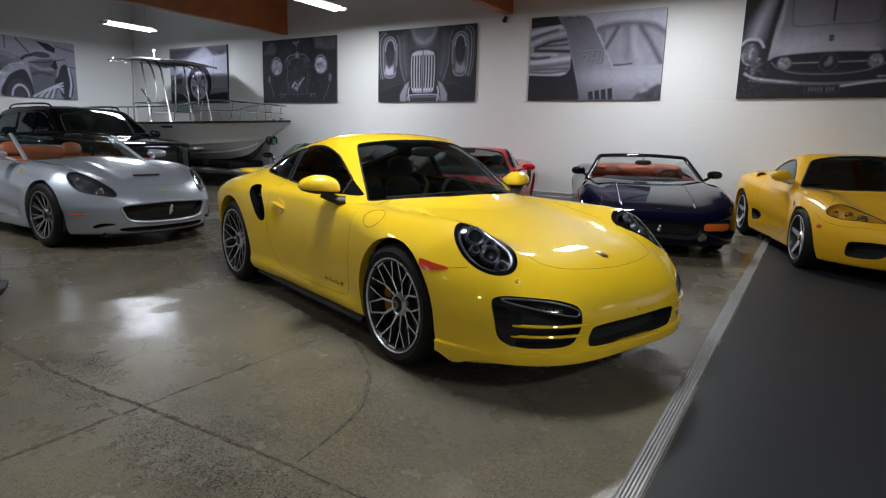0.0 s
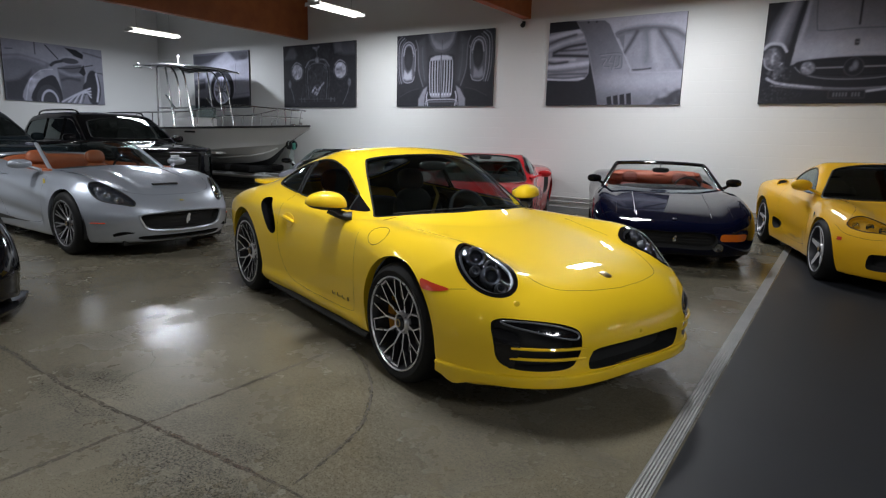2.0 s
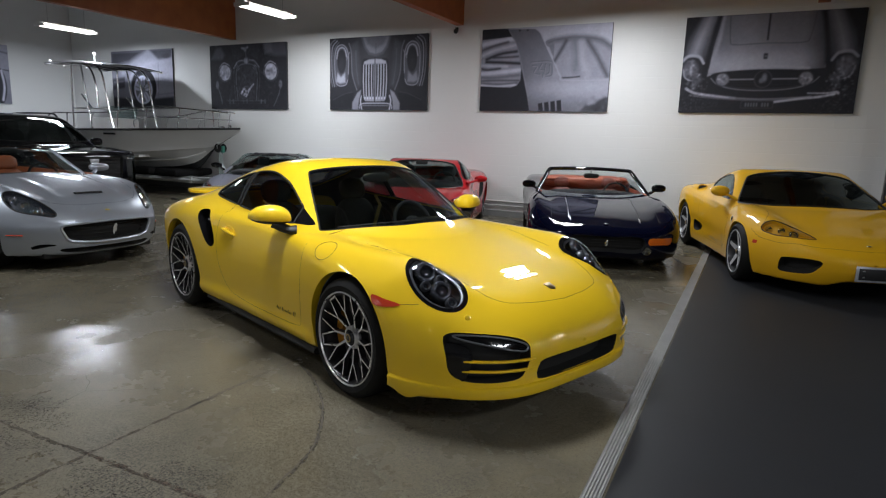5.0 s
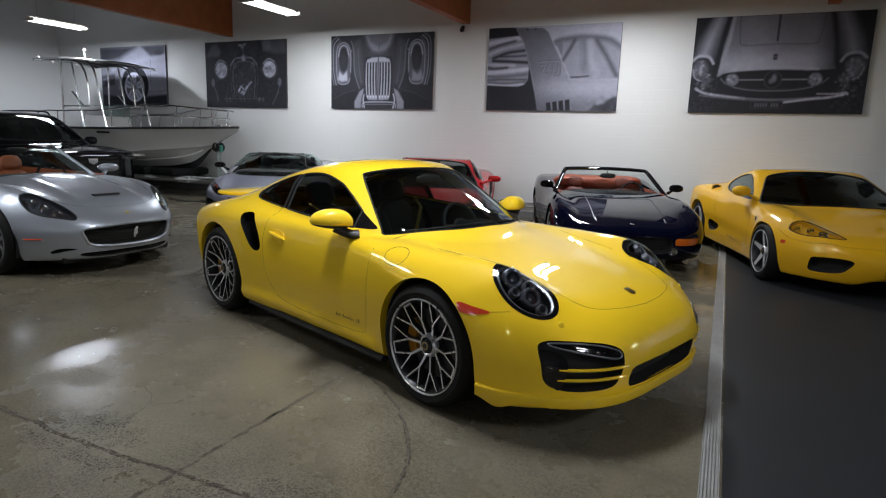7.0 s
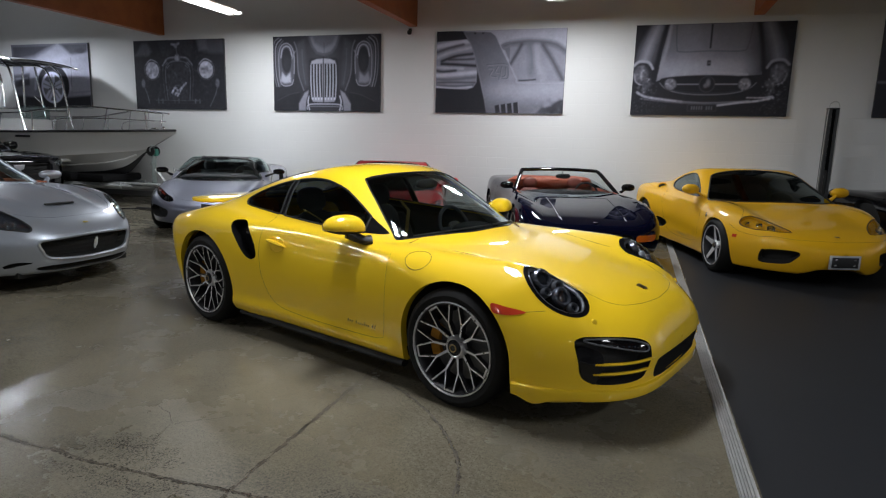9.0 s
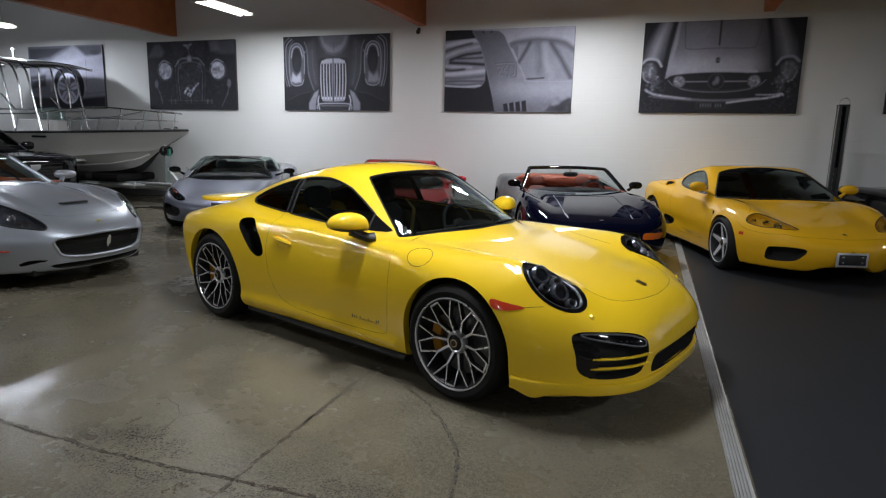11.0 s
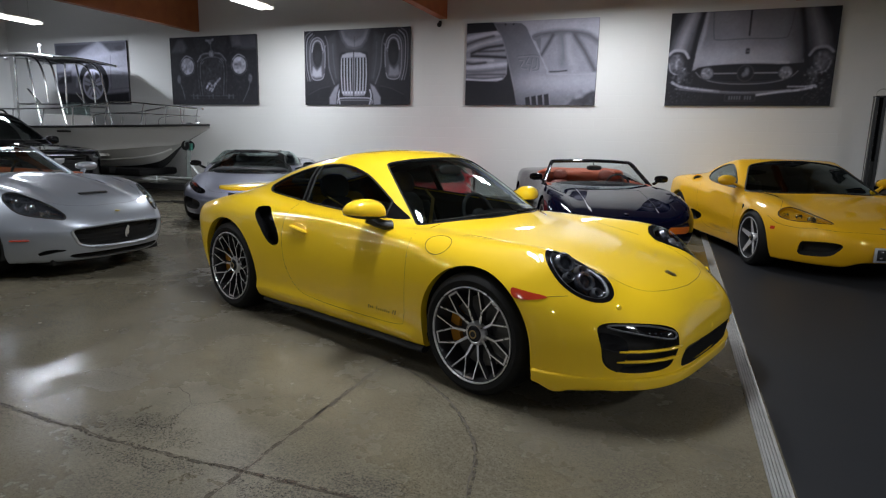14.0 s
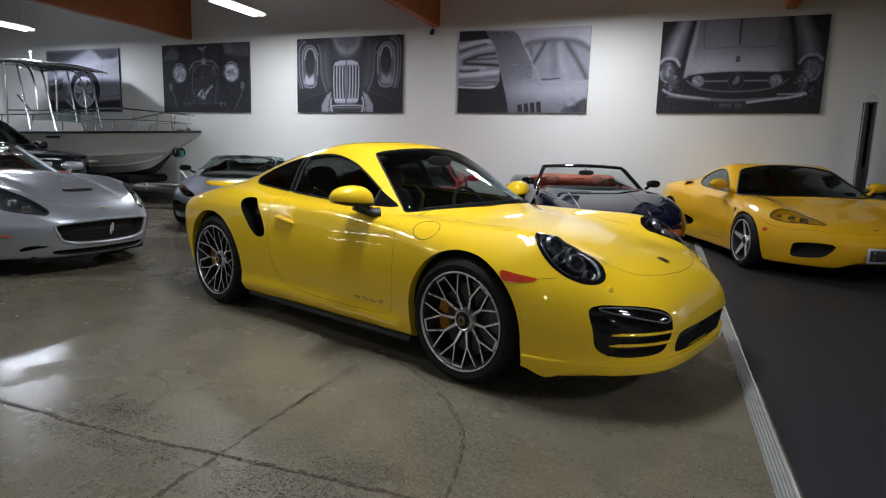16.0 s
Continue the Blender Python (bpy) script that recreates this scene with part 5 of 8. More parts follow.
def wheel_parts(R, rim, w, style, face, dark, caliper=None):
    """Meshes of one wheel, turning about y with its outer face towards -y: rim, spokes, tyre, disc, cap."""
    h = w / 2
    tyre = lathe([(rim - 0.012, -h + 0.012), (rim + 0.004, -h - 0.002), (rim + (R - rim) * 0.45, -h - 0.008), (R - 0.022, -h + 0.004), (R - 0.006, -h + 0.022), (R, -h + 0.05),
                  (R, h - 0.05), (R - 0.006, h - 0.022), (R - 0.022, h - 0.004), (rim + (R - rim) * 0.45, h + 0.006), (rim + 0.004, h), (rim - 0.012, h - 0.012)], 72)
    barrel = lathe([(rim - 0.002, -h + 0.0), (rim - 0.013, -h + 0.004), (rim - 0.02, -h + 0.02), (rim - 0.035, -h + 0.06), (rim - 0.05, h - 0.03), (rim - 0.002, h)], 72)
    lip = lathe([(rim + 0.002, -h + 0.004), (rim + 0.001, -h - 0.006), (rim - 0.005, -h - 0.007), (rim - 0.008, -h + 0.004)], 72)
    spokes, faces = [], []

    def bar(r0, a0, r1, a1, w0, w1, d0, d1, th, bank):
        """A spoke from polar (r0, a0) to (r1, a1): a tapered bar whose outer face lies d behind the rim's face."""
        a0, a1 = math.radians(a0), math.radians(a1)
        p, q = Vector((r0 * math.cos(a0), 0, r0 * math.sin(a0))), Vector((r1 * math.cos(a1), 0, r1 * math.sin(a1)))
        side = (q - p).normalized().cross(Vector((0, 1, 0)))
        vs = []
        for c, ww, dd in ((p, w0, d0), (q, w1, d1)):
            for s, extra in ((-1, th), (-0.8, 0), (0.8, 0), (1, th)):
                vs.append(tuple(c + side * (s * ww / 2) + Vector((0, -h + dd + extra, 0))))
        bank.append((vs, [(0, 1, 5, 4), (2, 3, 7, 6), (3, 0, 4, 7)]))
        faces.append((vs, [(1, 2, 6, 5)]))

    if style == "mesh":
        for i in range(5):
            for s in (-1, 1):
                a = i * 72 - 92
                bar(0.05, a + s * 13, 0.150, a + s * 17.5, 0.021, 0.015, 0.054, 0.026, 0.035, spokes)
                bar(0.144, a + s * 17, rim - 0.010, a + s * 6.5, 0.0105, 0.0105, 0.0275, 0.006, 0.03, spokes)
                bar(0.144, a + s * 18, rim - 0.010, a + s * 29.5, 0.0105, 0.0105, 0.0275, 0.006, 0.03, spokes)
            bar(rim - 0.020, i * 72 - 92 - 6.5, rim - 0.020, i * 72 - 92 + 6.5, 0.014, 0.014, 0.006, 0.006, 0.02, spokes)
    elif style == "five":
        for i in range(5):
            a = i * 72 + 18
            bar(0.05, a, rim - 0.015, a, 0.085, 0.05, 0.045, 0.012, 0.04, spokes)
    elif style == "star":
        for i in range(10):
            a = i * 36 + 10
            bar(0.05, a, rim - 0.012, a + 5, 0.032, 0.02, 0.05, 0.008, 0.035, spokes)
            bar(0.12, a, rim - 0.012, a - 7, 0.012, 0.014, 0.035, 0.008, 0.03, spokes)
    else:
        for i in range(7):
            a = i * 360 / 7
            bar(0.05, a, rim - 0.012, a, 0.06, 0.05, 0.04, 0.01, 0.04, spokes)
    hubring = lathe([(0.046, -h + 0.034), (0.052, -h + 0.030), (0.066, -h + 0.046), (0.07, -h + 0.065)], 40)
    capring = lathe([(0.017, -h + 0.0215), (0.018, -h + 0.019), (0.023, -h + 0.019), (0.024, -h + 0.0225)], 28)
    hubcap = lathe([(0.0, -h + 0.022), (0.026, -h + 0.022), (0.032, -h + 0.027), (0.036, -h + 0.04), (0.055, -h + 0.046), (0.068, -h + 0.06), (0.07, -h + 0.11)], 40)
    disc = lathe([(0.06, -h + 0.11), (rim - 0.07, -h + 0.11), (rim - 0.07, -h + 0.14), (0.06, -h + 0.14)], 48)
    back = lathe([(0.0, h - 0.05), (rim - 0.05, h - 0.05)], 36)
    cal = []
    for k in range(13):
        a = math.radians(150 + k * 5)
        for r, y in ((rim - 0.12, -h + 0.085), (rim - 0.058, -h + 0.085), (rim - 0.058, -h + 0.15), (rim - 0.12, -h + 0.15)):
            cal.append((r * math.cos(a), y, r * math.sin(a)))
    cf = [(k * 4 + j, k * 4 + (j + 1) % 4, (k + 1) * 4 + (j + 1) % 4, (k + 1) * 4 + j) for k in range(12) for j in range(4)] + [(0, 1, 2, 3), (48, 51, 50, 49)]
    return {"tyre": (tyre, RUBBER), "barrel": (barrel, dark), "lip": (lip, face), "spokes": (join(*spokes), dark), "spoke_face": (join(*faces), face),
            "hubcap": (hubcap, dark), "hub_ring": (hubring, face), "cap_ring": (capring, GOLD), "brake_disc": (disc, DISC), "backing": (back, DARK), "caliper": ((cal, cf), caliper or TRIM)}


def wheels(car, base, front, rear, style, face, dark, caliper=None):
    """Four wheels; front, rear: (radius, rim, width, distance of the outer face from the middle)."""
    for x, (R, rim, w, out) in ((base / 2, front), (-base / 2, rear)):
        kit = wheel_parts(R, rim, w, style, face, dark, caliper)
        data = {}
        for s in (-1, 1):
            m = pose(x, s * (out - w / 2), R, 0, 0, 0 if s < 0 else 180)
            if s > 0:
                m = m @ pose(0, 0, 0, 0, 37, 0)
            hold = None
            for name, (geo, material) in kit.items():
                if name == "barrel":
                    hold = part("wheel", data.get(name, geo), material, car, m=m)
                    data[name] = hold.data
            for name, (geo, material) in kit.items():
                if name != "barrel":
                    ob = part(name, data.get(name, geo), material, hold, smooth=35)
                    data[name] = ob.data


def arches(skin, holes):
    """Cuts the wheel openings; holes: (x, z, radius)."""
    def field(p):
        best = None
        for x, z, r in holes:
            d = np.where(p[:, 2] > z, r - np.hypot(p[:, 0] - x, p[:, 2] - z), r - np.abs(p[:, 0] - x))
            d = np.minimum(d, np.abs(p[:, 1]) - 0.45)
            best = d if best is None else np.maximum(best, d)
        return best
    skin.cut(field, "arch")


def outline(pts, n=10):
    return spline(pts, n, True)


def side_region(skin, poly, name, zmin=None, only=("body",), ymin=0.3):
    skin.cut(lambda p: np.minimum(inside(poly, p[:, 0], p[:, 2]), np.abs(p[:, 1]) - ymin), name, only)


def front_region(skin, poly, name, xmin=1.2, only=("body",), both=True):
    skin.cut(lambda p: np.minimum(inside(poly, np.abs(p[:, 1]) if both else p[:, 1], p[:, 2]), p[:, 0] - xmin), name, only)


def skin_part(skin, label, name, material, car, where=None, shift=0.0, text=""):
    v, f, n = skin.piece(label, where, shift)
    return part(name, (v, f), material, car, text, normals=n)


def rim_tube(skin, label, r, where=None, lift=0.0):
    """A thin bead along the rim of a cut-out."""
    v, f, n = skin.piece(label, where)
    e = np.concatenate([f[:, [0, 1]], f[:, [1, 2]], f[:, [2, 0]]])
    key, cnt = np.unique(np.sort(e, 1), axis=0, return_counts=True)
    nxt = {}
    rim = set(map(tuple, key[cnt == 1].tolist()))
    for a, b in e.tolist():
        if (min(a, b), max(a, b)) in rim:
            nxt[a] = b
    geos = []
    while nxt:
        a = next(iter(nxt))
        loop = []
        while a in nxt:
            b = nxt.pop(a)
            loop.append(a)
            a = b
        if len(loop) > 6:
            q = v[loop] + n[loop] * lift
            keep = [0]
            for i in range(1, len(q)):
                if np.linalg.norm(q[i] - q[keep[-1]]) > 0.008:
                    keep.append(i)
            geos.append(tube(q[keep], r, 6, True))
    return join(*geos)


def seam(car, pts, r=0.0017):
    """A panel gap: a dark line sunk into the skin."""
    part("panel_gap", tube(pts, r, 6), DARK, car)


def liners(car, holes, inner, material=DARK):
    """Dark wheel housings."""
    for x, z, r in holes:
        for s in (-1, 1):
            geo_v, geo_f = [], []
            n = 20
            for i in range(n + 1):
                a = math.pi * (-0.12 + 1.24 * i / n)
                for y in (inner[0], inner[1]):
                    geo_v.append((x + (r + 0.012) * math.cos(a), s * y, z + (r + 0.012) * math.sin(a)))
            geo_f = [(2 * i, 2 * i + 1, 2 * i + 3, 2 * i + 2) for i in range(n)]
            geo_v.append((x, s * inner[0], z))
            geo_f += [(2 * i, 2 * i + 2, len(geo_v) - 1) for i in range(n)]
            part("wheel_housing", (geo_v, geo_f), material, car)


def seat(car, x, y, z, material, s=1.0, name="seat", head=True):
    """A bucket seat: cushion, bolstered back and headrest, facing ahead."""
    geos = [blob(x, y, z + 0.08, 0.27 * s, 0.25 * s, 0.10 * s, 3), blob(x + 0.02, y - 0.22 * s, z + 0.13, 0.24 * s, 0.05, 0.09, 2.5), blob(x + 0.02, y + 0.22 * s, z + 0.13, 0.24 * s, 0.05, 0.09, 2.5)]
    back = [blob(0, 0, 0.30 * s, 0.07, 0.21 * s, 0.32 * s, 3), blob(0.05, -0.20 * s, 0.27 * s, 0.07, 0.05, 0.25 * s, 2.5), blob(0.05, 0.20 * s, 0.27 * s, 0.07, 0.05, 0.25 * s, 2.5)]
    if head:
        back.append(blob(0.01, 0, 0.70 * s, 0.06, 0.13 * s, 0.10 * s, 2.6))
    geos.append(move(join(*back), pose(x - 0.24 * s, y, z + 0.10, 0, -18, 0)))
    return part(name, join(*geos), material, car)


def steering(car, x, y, z, r=0.18):
    m = pose(x, y, z, 0, -24, 0)
    ring = tube([(0, r * math.cos(a), r * math.sin(a)) for a in np.linspace(0, 2 * math.pi, 36, endpoint=False)], 0.015, 8, True)
    parts_ = [ring, blob(0, 0, 0, 0.03, 0.07, 0.06, 2.6), box(-0.012, 0.012, -r, r, -0.02, 0.02, 0.005), box(-0.012, 0.012, -0.02, 0.02, -r, 0, 0.005)]
    return part("steering_wheel", move(join(*parts_), m), LEATHER, car)


# ---- the yellow coupe ----
LAMPBOWL = mat("dark chrome lamp housing", (0.16, 0.17, 0.20), 0.25, 0.8)
LAMPGREY = mat("grey lamp frame", (0.13, 0.135, 0.15), 0.28, 0.4)
LAMPEYE = mat("projector glass", (0.035, 0.04, 0.05), 0.04, 0.5)
HOLES = ((1.225, 0.345, 0.382), (-1.225, 0.350, 0.392))
HERO = dict(
    W=curve((-2.35, 0.67), (-2.0, 0.805), (-1.6, 0.898), (-1.2, 0.937), (-0.75, 0.925), (-0.35, 0.885), (0.1, 0.872), (0.6, 0.875), (0.95, 0.895), (1.25, 0.912), (1.6, 0.90), (1.95, 0.86), (2.3, 0.80)),
    crease=((-0.85, 0.24, 0.75, 0.22, 0.022, 0.05),), zm=curve((-2.3, 0.62), (-1.2, 0.62), (0, 0.52), (1.2, 0.56), (2.2, 0.45)), up=0.075, dn=0.05,
    zd=curve((-2.4, 0.66), (-2.1, 0.765), (-1.7, 0.858), (-1.2, 0.93), (-0.6, 0.925), (0.1, 0.905), (0.7, 0.875), (1.0, 0.845), (1.4, 0.785), (1.7, 0.73), (1.97, 0.665), (2.12, 0.60), (2.3, 0.48)),
    cb=curve((-2.3, 0.0), (-1.9, 0.012), (-1.2, 0.03), (-0.4, 0.0), (0.5, 0.0), (0.95, 0.035), (1.25, 0.075), (1.5, 0.112), (1.65, 0.115), (1.8, 0.062), (1.92, -0.01), (2.1, -0.05)),
    cy=curve((-2.3, 0.70), (-1.2, 0.76), (0, 0.74), (1.25, 0.72), (1.8, 0.66), (2.1, 0.6)), cs=0.155, crown=0.07,
    zb=curve((-2.3, 0.28), (-1.6, 0.20), (-0.8, 0.168), (0.8, 0.165), (1.6, 0.195), (1.78, 0.178), (1.9, 0.192), (2.05, 0.212), (2.2, 0.205)), 
    xn=curve((0.1, 2.21), (0.18, 2.195), (0.235, 2.195), (0.255, 2.190), (0.277, 2.188), (0.33, 2.194), (0.42, 2.205), (0.50, 2.18), (0.60, 2.12), (0.70, 2.03), (0.85, 1.93)), bow=0.50, bp=4.0,
    xt=curve((0.2, -2.10), (0.4, -2.20), (0.6, -2.24), (0.75, -2.24), (0.9, -2.14)), tbow=0.50, tp=3.0,
    k=curve((-1.0, 0.13), (-0.55, 0.075), (0.55, 0.075), (1.0, 0.13)), kn=0.10, kt=0.10,
    zC=curve((-2.9, 0.0), (-2.4, 0.50), (-2.0, 0.74), (-1.7, 0.885), (-1.3, 1.045), (-0.9, 1.175), (-0.5, 1.262), (-0.15, 1.298), (0.05, 1.290), (0.25, 1.245), (0.45, 1.155), (0.70, 1.022), (0.95, 0.888), (1.25, 0.73), (1.7, 0.4), (2.2, 0.0)),
    gb=curve((-2.2, 0.42), (-1.7, 0.56), (-1.2, 0.68), (-0.7, 0.745), (0, 0.768), (0.5, 0.765), (0.9, 0.74), (1.2, 0.70)),
    tum=0.56, belt=0.9, gcrown=0.12, gbow=0.62, gmid=-0.15, grear=0.75, kg=0.12, ku=curve((-2.3, 0.16), (-1.2, 0.14), (-0.6, 0.05), (0.2, 0.03), (1.2, 0.03)),
)


def hero():
    car = empty("sports_car", pose(-2.709, 3.908, 0, 0, 0, -19.54), "glossy bright yellow rear-engined sports coupe with dark mesh wheels", "car")
    f = solid(HERO)
    sk = Skin(f, -1.6, 1.5, 0.55, 0.42, nm=190, nc=56, nt=230)
    arches(sk, HOLES)
    # side glass, windscreen, rear window
    dlo = outline([(0.555, 0.895), (0.54, 0.905), (0.38, 0.988), (0.20, 1.088), (0.02, 1.165), (-0.20, 1.195), (-0.50, 1.165), (-0.78, 1.09), (-0.96, 1.01), (-0.955, 0.98), (-0.88, 0.958), (-0.6, 0.938), (-0.2, 0.915), (0.25, 0.897), (0.5, 0.888)], 6)
    side_region(sk, dlo, "dlo", ymin=0.4)
    sk.cut(lambda p: np.minimum(0.026 - np.abs(p[:, 0] + 0.43 + 0.12 * (p[:, 2] - 0.92)), p[:, 2] - 0.8), "bpillar", ("dlo",))
    sk.cut(lambda p: np.minimum(p[:, 0] - 0.40 + 0.25 * (p[:, 2] - 0.9), p[:, 2] - 0.8), "sail", ("dlo",))
    half = [(0.910, 0.0), (0.890, 0.20), (0.815, 0.38), (0.715, 0.545), (0.635, 0.660), (0.605, 0.672), (0.57, 0.655), (0.44, 0.605), (0.265, 0.535), (0.16, 0.485), (0.138, 0.455), (0.18, 0.30), (0.215, 0.15)]
    wsh = spline(half + [(0.228, 0.0)] + [(x, -y) for x, y in half[:0:-1]], 5, True)
    sk.cut(lambda p: np.minimum(inside(wsh, p[:, 0], p[:, 1]), p[:, 2] - 0.8), "windscreen")
    rw = outline([(-0.62, 0.0), (-0.63, 0.3), (-0.72, 0.46), (-1.1, 0.47), (-1.45, 0.40), (-1.52, 0.2), (-1.53, 0.0), (-1.52, -0.2), (-1.45, -0.40), (-1.1, -0.47), (-0.72, -0.46), (-0.63, -0.3)], 5)
    sk.cut(lambda p: np.minimum(inside(rw, p[:, 0], p[:, 1]), p[:, 2] - 0.85), "rear_window")
    # intake in the haunch
    scoop = outline([(-0.79, 0.868), (-0.69, 0.862), (-0.61, 0.78), (-0.555, 0.69), (-0.545, 0.625), (-0.60, 0.60), (-0.67, 0.63), (-0.75, 0.71), (-0.82, 0.79), (-0.84, 0.845)], 6)
    side_region(sk, scoop, "scoop")
    # nose openings
    lower = outline([(-0.36, 0.355), (-0.31, 0.388), (0, 0.388), (0.31, 0.388), (0.36, 0.355), (0.36, 0.298), (0.31, 0.274), (0, 0.268), (-0.31, 0.274), (-0.36, 0.298)], 6)
    front_region(sk, lower, "grille", 1.7, both=False)
    corner = outline([(0.43, 0.485), (0.51, 0.518), (0.67, 0.538), (0.75, 0.533), (0.775, 0.49), (0.765, 0.36), (0.725, 0.305), (0.63, 0.290), (0.48, 0.300), (0.44, 0.345), (0.425, 0.43)], 6)
    front_region(sk, corner, "corner", 1.5)
    # oval headlamps
    nh = np.array((0.60, 0.42, 0.68))
    nh /= np.linalg.norm(nh)
    up = np.array((-0.335, 0.03, 0.224))
    up -= nh * np.dot(up, nh)
    up /= np.linalg.norm(up)
    rt = np.cross(nh, up)
    hc = np.array((1.712, 0.655, 0.715))

    def lamp(p, k=1.0):
        q = np.stack([p[:, 0], np.abs(p[:, 1]), p[:, 2]], 1) - hc
        a, b, d = q @ up, q @ rt, q @ nh
        return np.minimum(k - np.sqrt((a / 0.205) ** 2 + (b / 0.132) ** 2), (0.2 - np.abs(d)) * 5) * 0.12
    sk.cut(lamp, "lamp")
    sk.cut(lambda p: lamp(p, 0.88), "lamp_lens", ("lamp",))
    skin_part(sk, "body", "body", YELLOW, car, text="glossy yellow painted body shell")
    inner = sk.piece("body", lambda q: (q[:, 2] > 0.55) & (q[:, 0] < 0.9) & (q[:, 0] > -1.6), 0.028)
    part("cabin_lining", (inner[0], inner[1]), LEATHER, car)
    skin_part(sk, "windscreen", "windscreen", GLASS, car, shift=0.004)
    part("windscreen_seal", rim_tube(sk, "windscreen", 0.007, lift=-0.003), DARK, car)
    skin_part(sk, "rear_window", "rear_window", GLASS_DARK, car, shift=0.004)
    part("rear_window_seal", rim_tube(sk, "rear_window", 0.009, lift=-0.004), TRIM, car)
    for s in (-1, 1):
        w = lambda q, s=s: q[:, 1] * s > 0
        skin_part(sk, "dlo", "door_window", GLASS, car, lambda q, s=s: (q[:, 1] * s > 0) & (q[:, 0] > -0.43), 0.006)
        skin_part(sk, "dlo", "quarter_window", GLASS_DARK, car, lambda q, s=s: (q[:, 1] * s > 0) & (q[:, 0] <= -0.43), 0.006)
        skin_part(sk, "bpillar", "door_pillar", GLOSSBLACK, car, w, 0.003)
        skin_part(sk, "sail", "sail_panel", GLOSSBLACK, car, w, 0.003)
        part("window_seal", rim_tube(sk, "dlo", 0.007, w, -0.003), DARK, car)
        part("side_intake", sk.recess("scoop", 0.07, w), GLOSSBLACK, car, "black air intake in the rear fender")
        part("arch_lip", sk.walls("arch", (0, -0.05, 0), w), YELLOW, car)
        # headlamp
        bowl = part("headlamp", sk.recess("lamp_lens", 0.065, w), GLOSSBLACK, car, "oval headlamp with black bezel and four projectors")
        skin_part(sk, "lamp", "bezel", GLOSSBLACK, bowl, w, -0.001)
        skin_part(sk, "lamp_lens", "lens", LENS, bowl, w, 0.0)
        mir = np.array((1, s, 1))
        part("inner_ring", rim_tube(sk, "lamp_lens", 0.010, w, -0.020), LAMPGREY, bowl)
        for da, db, r in ((0.085, 0.0, 0.052), (0.0, 0.035, 0.030), (-0.055, -0.004, 0.050), (0.015, -0.052, 0.024), (-0.135, 0.0, 0.026)):
            c = surface_along(f, hc + up * da + rt * db, nh)[0] - nh * 0.034
            c = c * mir
            mm = look(c, tuple(Vector(c) - Vector(np.array((0.72, 0.30, 0.45)) * mir)))
            part("projector_ring", lathe([(r * 0.62, -0.022), (r * 0.70, 0.0), (r * 0.92, 0.006), (r * 1.12, -0.006), (r * 1.12, -0.03)], 28, "z"), LAMPBOWL if r > 0.04 else LAMPGREY, bowl, m=mm)
            part("projector_eye", blob(0, 0, -0.018, r * 0.66, r * 0.66, r * 0.26, 2.2), LAMPEYE, bowl, m=mm)
        # corner intake with lamp strip and slats
        ci = part("corner_intake", sk.recess("corner", 0.075, w), TRIM, car, "black corner intake with yellow slats and lamp strip")
        for z in (0.348, 0.402):
            line = front_x(f, [(s * y, z + 0.012 * (y - 0.55)) for y in np.linspace(0.385, 0.72, 16)], -0.004)
            part("slat", tube(line, [0.004] + [0.010] * 14 + [0.008], 8, flat=0.8), YELLOW, ci)
        loop = outline([(0.437, 0.476), (0.52, 0.508), (0.64, 0.527), (0.735, 0.526), (0.715, 0.508), (0.61, 0.480), (0.51, 0.455), (0.447, 0.448)], 5)
        ring = front_x(f, [(s * y, z) for y, z in loop], -0.004)
        lay = lambda q, lift, s=s: front_x(f, q * np.array((s, 1)), lift)
        strip = part("lamp_strip", patch(lay, loop, -0.010), GLOSSBLACK, ci, "dark daytime lamp strip in a grey frame")
        part("frame", tube(ring, 0.0048, 8, True), LAMPGREY, strip)
        for y in np.linspace(0.52, 0.67, 6):
            part("lamp_dot", blob(*front_x(f, [(s * y, 0.487 + 0.1 * (y - 0.58))], -0.012)[0], 0.006, 0.010, 0.006, 2, 10, 6), LAMPEYE, strip)
        part("blade", patch(lay, outline([(0.70, 0.468), (0.768, 0.485), (0.764, 0.37), (0.728, 0.312), (0.705, 0.305), (0.692, 0.40)], 5), 0.002), GLOSSBLACK, ci)
        # indicator, door, flap
        ind = outline([(1.485, 0.660), (1.57, 0.652), (1.665, 0.638), (1.63, 0.622), (1.56, 0.612), (1.50, 0.618)], 5)
        part("side_marker", patch(lambda q, lift, s=s: side_y(f, q, s, lift), ind, 0.003), REDLENS, car, "orange red side marker lens")
        seam(car, side_y(f, [(1.665 + 0.085 * t, 0.638 + 0.012 * t) for t in np.linspace(0, 1, 6)], s, -0.001))
        seam(car, side_y(f, spline([(0.715, 0.885), (0.712, 0.7), (0.705, 0.45), (0.69, 0.32), (0.64, 0.272), (0.3, 0.262), (-0.12, 0.27), (-0.36, 0.31), (-0.47, 0.45), (-0.51, 0.62), (-0.51, 0.76), (-0.48, 0.92)], 8), s, -0.001))
        if s < 0:
            ax_ = np.array((0.0, -0.74, 0.67))
            flap = [surface_along(f, np.array((0.925 + 0.088 * math.cos(a), -0.838 + 0.045 * math.sin(a), 0.812 + 0.052 * math.sin(a))), ax_)[0] for a in np.linspace(0, 2 * math.pi, 40)]
            seam(car, flap, 0.002)
        seam(car, top_z(f, spline([(2.055, s * 0.0), (2.03, s * 0.25), (1.955, s * 0.43), (1.75, s * 0.505), (1.35, s * 0.56), (1.05, s * 0.62)], 8), -0.001))
